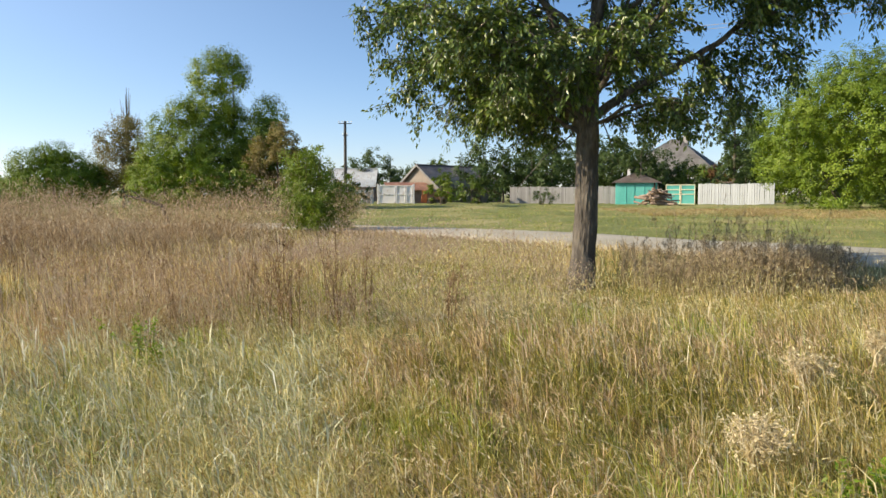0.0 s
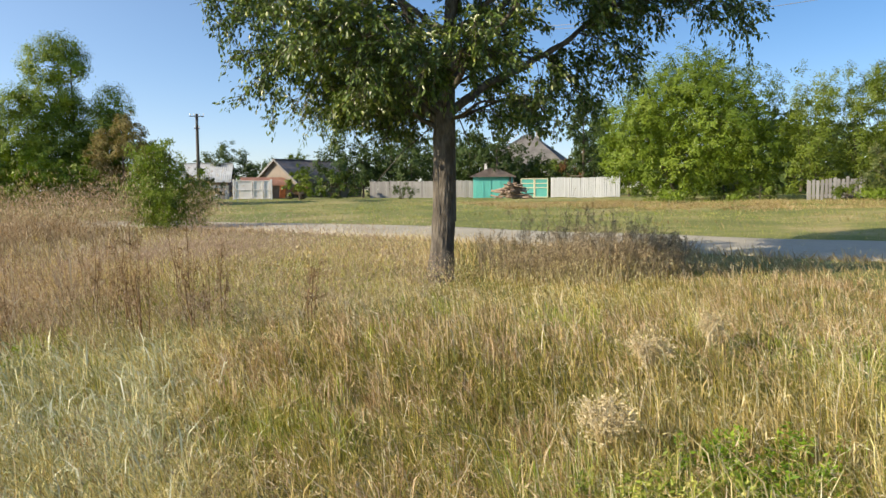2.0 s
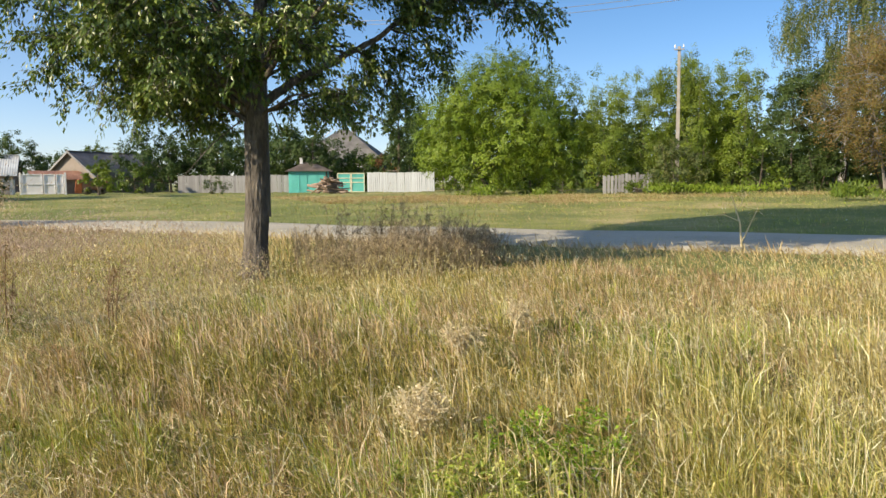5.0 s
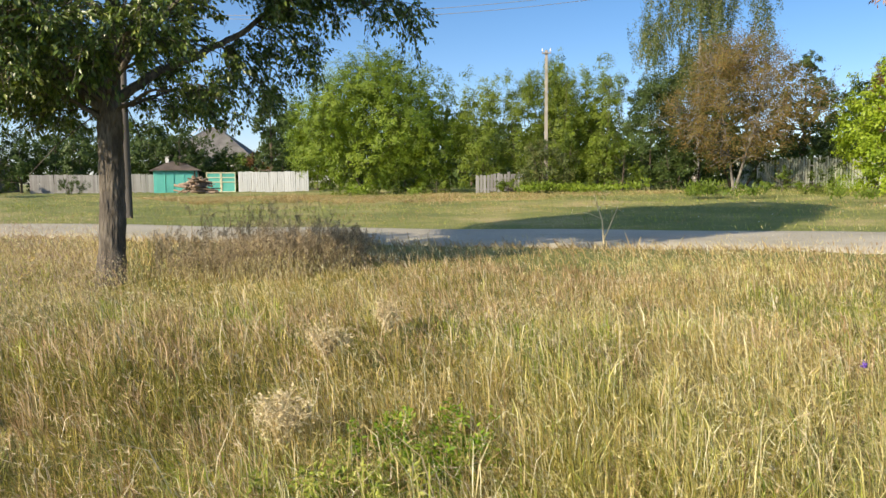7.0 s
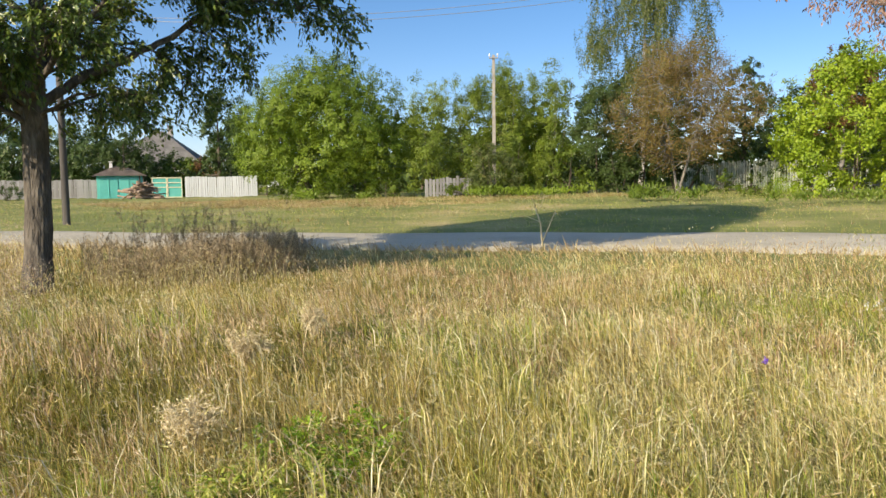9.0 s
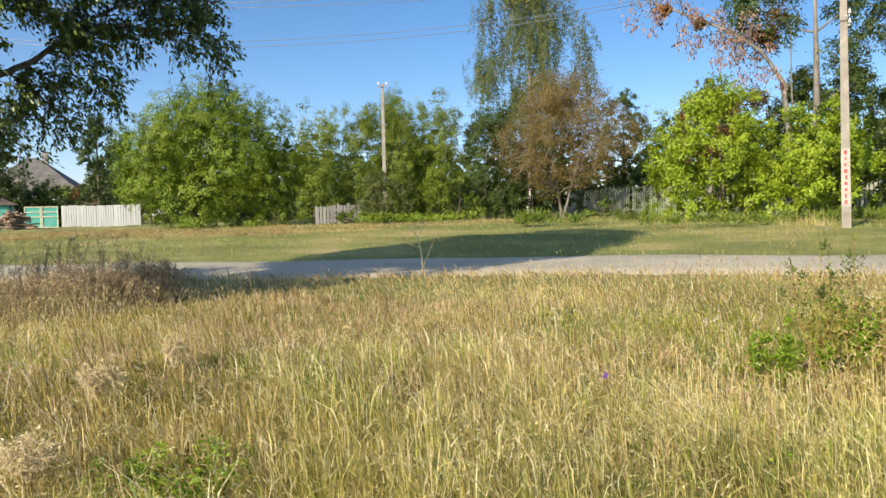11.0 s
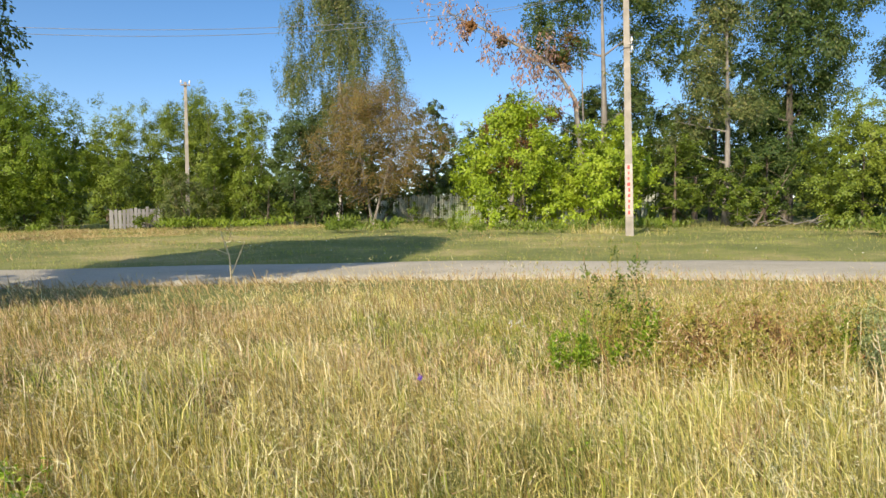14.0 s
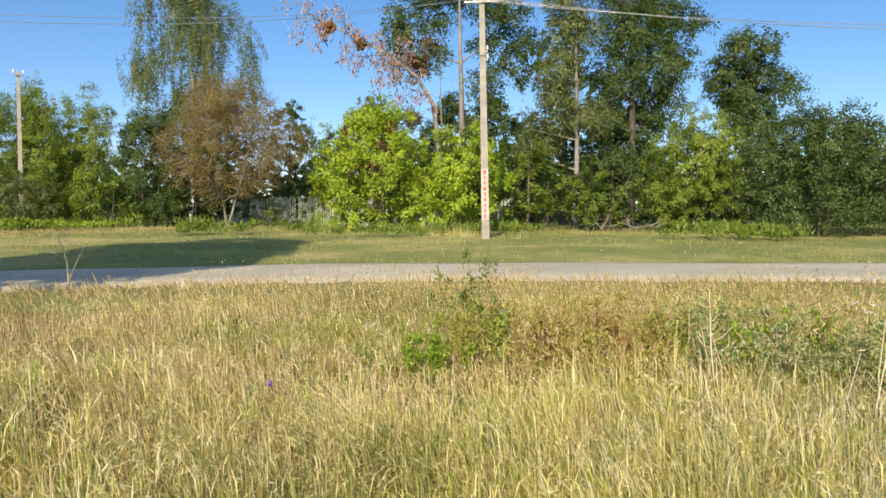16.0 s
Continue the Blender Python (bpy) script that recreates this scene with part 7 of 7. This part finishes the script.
# green herbs
for k, (x, y, s, h, n, mat) in enumerate([(1.50, 2.72, 0.30, 0.32, 70, "fresh"), (1.92, 2.86, 0.26, 0.34, 56, "herb"), (1.20, 2.55, 0.22, 0.26, 40, "fresh"), (-2.22, 5.80, 0.09, 0.55, 9, "herb"), (4.05, 0.95, 0.16, 0.22, 9, "herb"),
                                          (-2.22, 5.80, 0.05, 0.60, 4, "herb")]):
    weed_clump("herb_clump", "leafy green weeds growing through dry grass", "weeds", x, y, s, h, n, mat, (0.036, 0.014), 24, 260 + k, stem="turning", branch=3, lean=0.24, bare_low=0.12, group="green weeds")
# upright leafy weeds, from fresh green over yellow and red to grey-green
rng = np.random.default_rng(255)
WEEDS = [(-66.4, 5.7, 0.14, 0.56, 9, "herb"), (-67.6, 5.8, 0.12, 0.54, 8, "herb"), (-69.7, 6.0, 0.06, 1.10, 4, "dark_herb"), (-70.6, 5.9, 0.16, 0.62, 9, "turning"), (-72.1, 6.1, 0.06, 1.06, 4, "dark_herb"), (-72.6, 5.9, 0.14, 0.58, 8, "herb"), (-71.4, 5.8, 0.16, 0.70, 7, "herb")]
WEEDS += [(a, 5.8 + 0.5 * math.sin(a * 2.3), 0.17, 0.54 + 0.1 * math.sin(a * 1.7), 12, "red_weed" if k % 4 == 3 else "turning") for k, a in enumerate(np.linspace(-73.6, -83.6, 11))]
WEEDS += [(a, 6.1 + 0.5 * math.sin(a * 1.9), 0.22, 0.60 + 0.08 * math.sin(a * 2.7), 11, "grey_weed" if k % 4 else "herb") for k, a in enumerate(np.linspace(-84.6, -97.0, 11))]
WEEDS += [(-79.0, 6.9, 0.3, 0.56, 10, "turning"), (-87.0, 7.1, 0.3, 0.58, 10, "grey_weed"), (-75.0, 6.8, 0.3, 0.5, 9, "turning"), (-93.0, 6.9, 0.3, 0.56, 10, "red_weed")]
WORDS = {"herb": "leafy green weeds growing through dry grass", "dark_herb": "tall dark green weed stalk above the grass", "turning": "leafy weeds turning yellow and red", "red_weed": "reddish brown withering weeds among dry grass", "grey_weed": "grey-green bushy weeds among dry grass"}
for k, (a, r, s, h, n, mat) in enumerate(WEEDS):
    x, y = 0.36 + r * math.sin(radians(-a)), -0.46 + r * math.cos(radians(a))
    weed_clump("herb_clump", WORDS[mat], "weeds", x, y, s, h, n, mat, (0.040, 0.014), 34, 560 + k, stem="red_weed" if mat in ("turning", "red_weed") else "turning", branch=4, lean=0.10, bare_low=0.15, group="green weeds", droop=-0.7)
# bare bleached stalks and flowers
for k, (x, y, s, h, n) in enumerate([(5.62, -0.30, 0.08, 0.84, 3), (5.1, -0.26, 0.06, 0.62, 2), (5.32, -1.07, 0.12, 0.85, 4), (5.6, -1.4, 0.15, 0.7, 4), (6.2, 1.25, 0.05, 0.75, 1)]):
    weed_clump("dry_stalks", "bare bleached branching stalks", "dry plant", x, y, s, h, n, "bleached", (0.02, 0.01), 0, 290 + k, stem="bleached", branch=4, lean=0.22, group="bleached stalks", thick=0.0045)
for k, (x, y, s, n, h) in enumerate([(6.25, -0.58, 0.10, 9, 0.48), (6.0, -0.3, 0.12, 4, 0.42), (5.4, 0.05, 0.12, 4, 0.3), (7.6, -1.4, 0.3, 12, 0.55), (6.0, 2.5, 0.1, 3, 0.42)]):
    rng = np.random.default_rng(300 + k)
    ob = weed_clump("yarrow", "white flowering weeds among the dry grass", "flower", x, y, s, h, n, "herb", (0.035, 0.012), 8, 300 + k, stem="turning", branch=0, lean=0.2, group="white flowers")
    c = np.stack([rng.uniform(-s, s, n * 2), rng.uniform(-s, s, n * 2), h * rng.uniform(0.8, 1.05, n * 2)], -1)
    v, f = leaves(np.repeat(c, 9, 0) + rng.normal(0, 0.008, (n * 18, 3)), 0.016, 0.013, rng, -0.3)
    tagged(part("petals", mesh_np("petals", v, f), M["petal"], ob), "small white flower heads", kind="stuff")
ob = weed_clump("chicory", "single violet chicory flower on a thin stalk", "flower", 4.15, 2.14, 0.01, 0.33, 1, "herb", (0.03, 0.01), 5, 320, stem="turning", lean=0.1)
rng = np.random.default_rng(321)
v, f = leaves(np.array([[0.01, 0.01, 0.34]]) + rng.normal(0, 0.006, (26, 3)), 0.022, 0.010, rng, -0.4)
part("petals", mesh_np("petals", v, f), M["violet"], ob, "violet petals")
# the bare sapling at the road edge
rng = np.random.default_rng(330)
ob = plant("sapling", "pale half-bare sapling at the road edge", "sapling", 8.72, 8.70)
paths = [(np.array([(0, 0, 0), (-0.03, 0.02, 0.4), (-0.13, 0.10, 0.8)]), [0.018, 0.013, 0.005]), (np.array([(0, 0, 0.12), (0.09, -0.06, 0.38), (0.17, -0.12, 0.62)]), [0.014, 0.010, 0.004]),
         (np.array([(-0.03, 0.02, 0.42), (-0.2, 0.16, 0.52), (-0.42, 0.33, 0.50)]), [0.006, 0.005, 0.002]), (np.array([(-0.08, 0.06, 0.55), (-0.02, 0.0, 0.7), (0.02, -0.02, 0.86)]), [0.005, 0.004, 0.002])]
tips = []
for j in range(22):
    a, b = paths[rng.integers(4)][0][1:]
    q = a + (b - a) * rng.uniform(0, 1)
    e = q + rng.normal(0, 0.07, 3) + [0, 0, 0.04]
    paths.append((np.array([q, (q + e) / 2, e]), [0.003, 0.002, 0.0015]))
    tips.append(e)
v, f = tubes(paths, 5)
part("stem", mesh_np("stem", v, f), M["chaff"], ob)
v, f = leaves(np.repeat(np.array(tips), 3, 0) + rng.normal(0, 0.02, (len(tips) * 3, 3)), 0.04, 0.018, rng, 0.3)
part("leaves", mesh_np("leaves", v, f), M["turning"], ob)
# a fallen dark branch in the weeds
ob = plant("fallen_branch", "dark fallen branch lying in tall weeds", "branch", -7.6, 19.8)
v, f = tubes([(np.array([(-0.55, 0, 1.12), (-0.1, 0.05, 1.0), (0.4, 0, 0.85), (0.7, 0, 0.05)]), [0.02, 0.045, 0.05, 0.05]), (np.array([(-0.1, 0.05, 1.0), (-0.25, 0, 1.16), (-0.35, 0, 1.22)]), [0.02, 0.015, 0.008])], 7)
part("wood", mesh_np("wood", v, f), M["bark_dark"], ob)
# dead branches dumped at the wood edge
for k, (x, y) in enumerate([(31.0, 3.8), (31.2, 4.9)]):
    rng = np.random.default_rng(350 + k)
    ob = plant("brush_pile", "loose heap of dead branches at the wood edge", "brush pile", x, y, "brush piles")
    for j in range(9):
        a = np.array([rng.uniform(-0.9, 0.9), rng.uniform(-0.9, 0.9), rng.uniform(0.05, 0.25)])
        e = a + np.array([rng.normal(0, 0.8), rng.normal(0, 0.8), rng.uniform(0.1, 0.7)])
        v, f = tubes([(np.array([a, (a + e) / 2 + rng.normal(0, 0.08, 3), e]), np.array([0.022, 0.014, 0.006]))], 5)
        part("branch", mesh_np("branch", v, f), M["bark_pale"], ob)
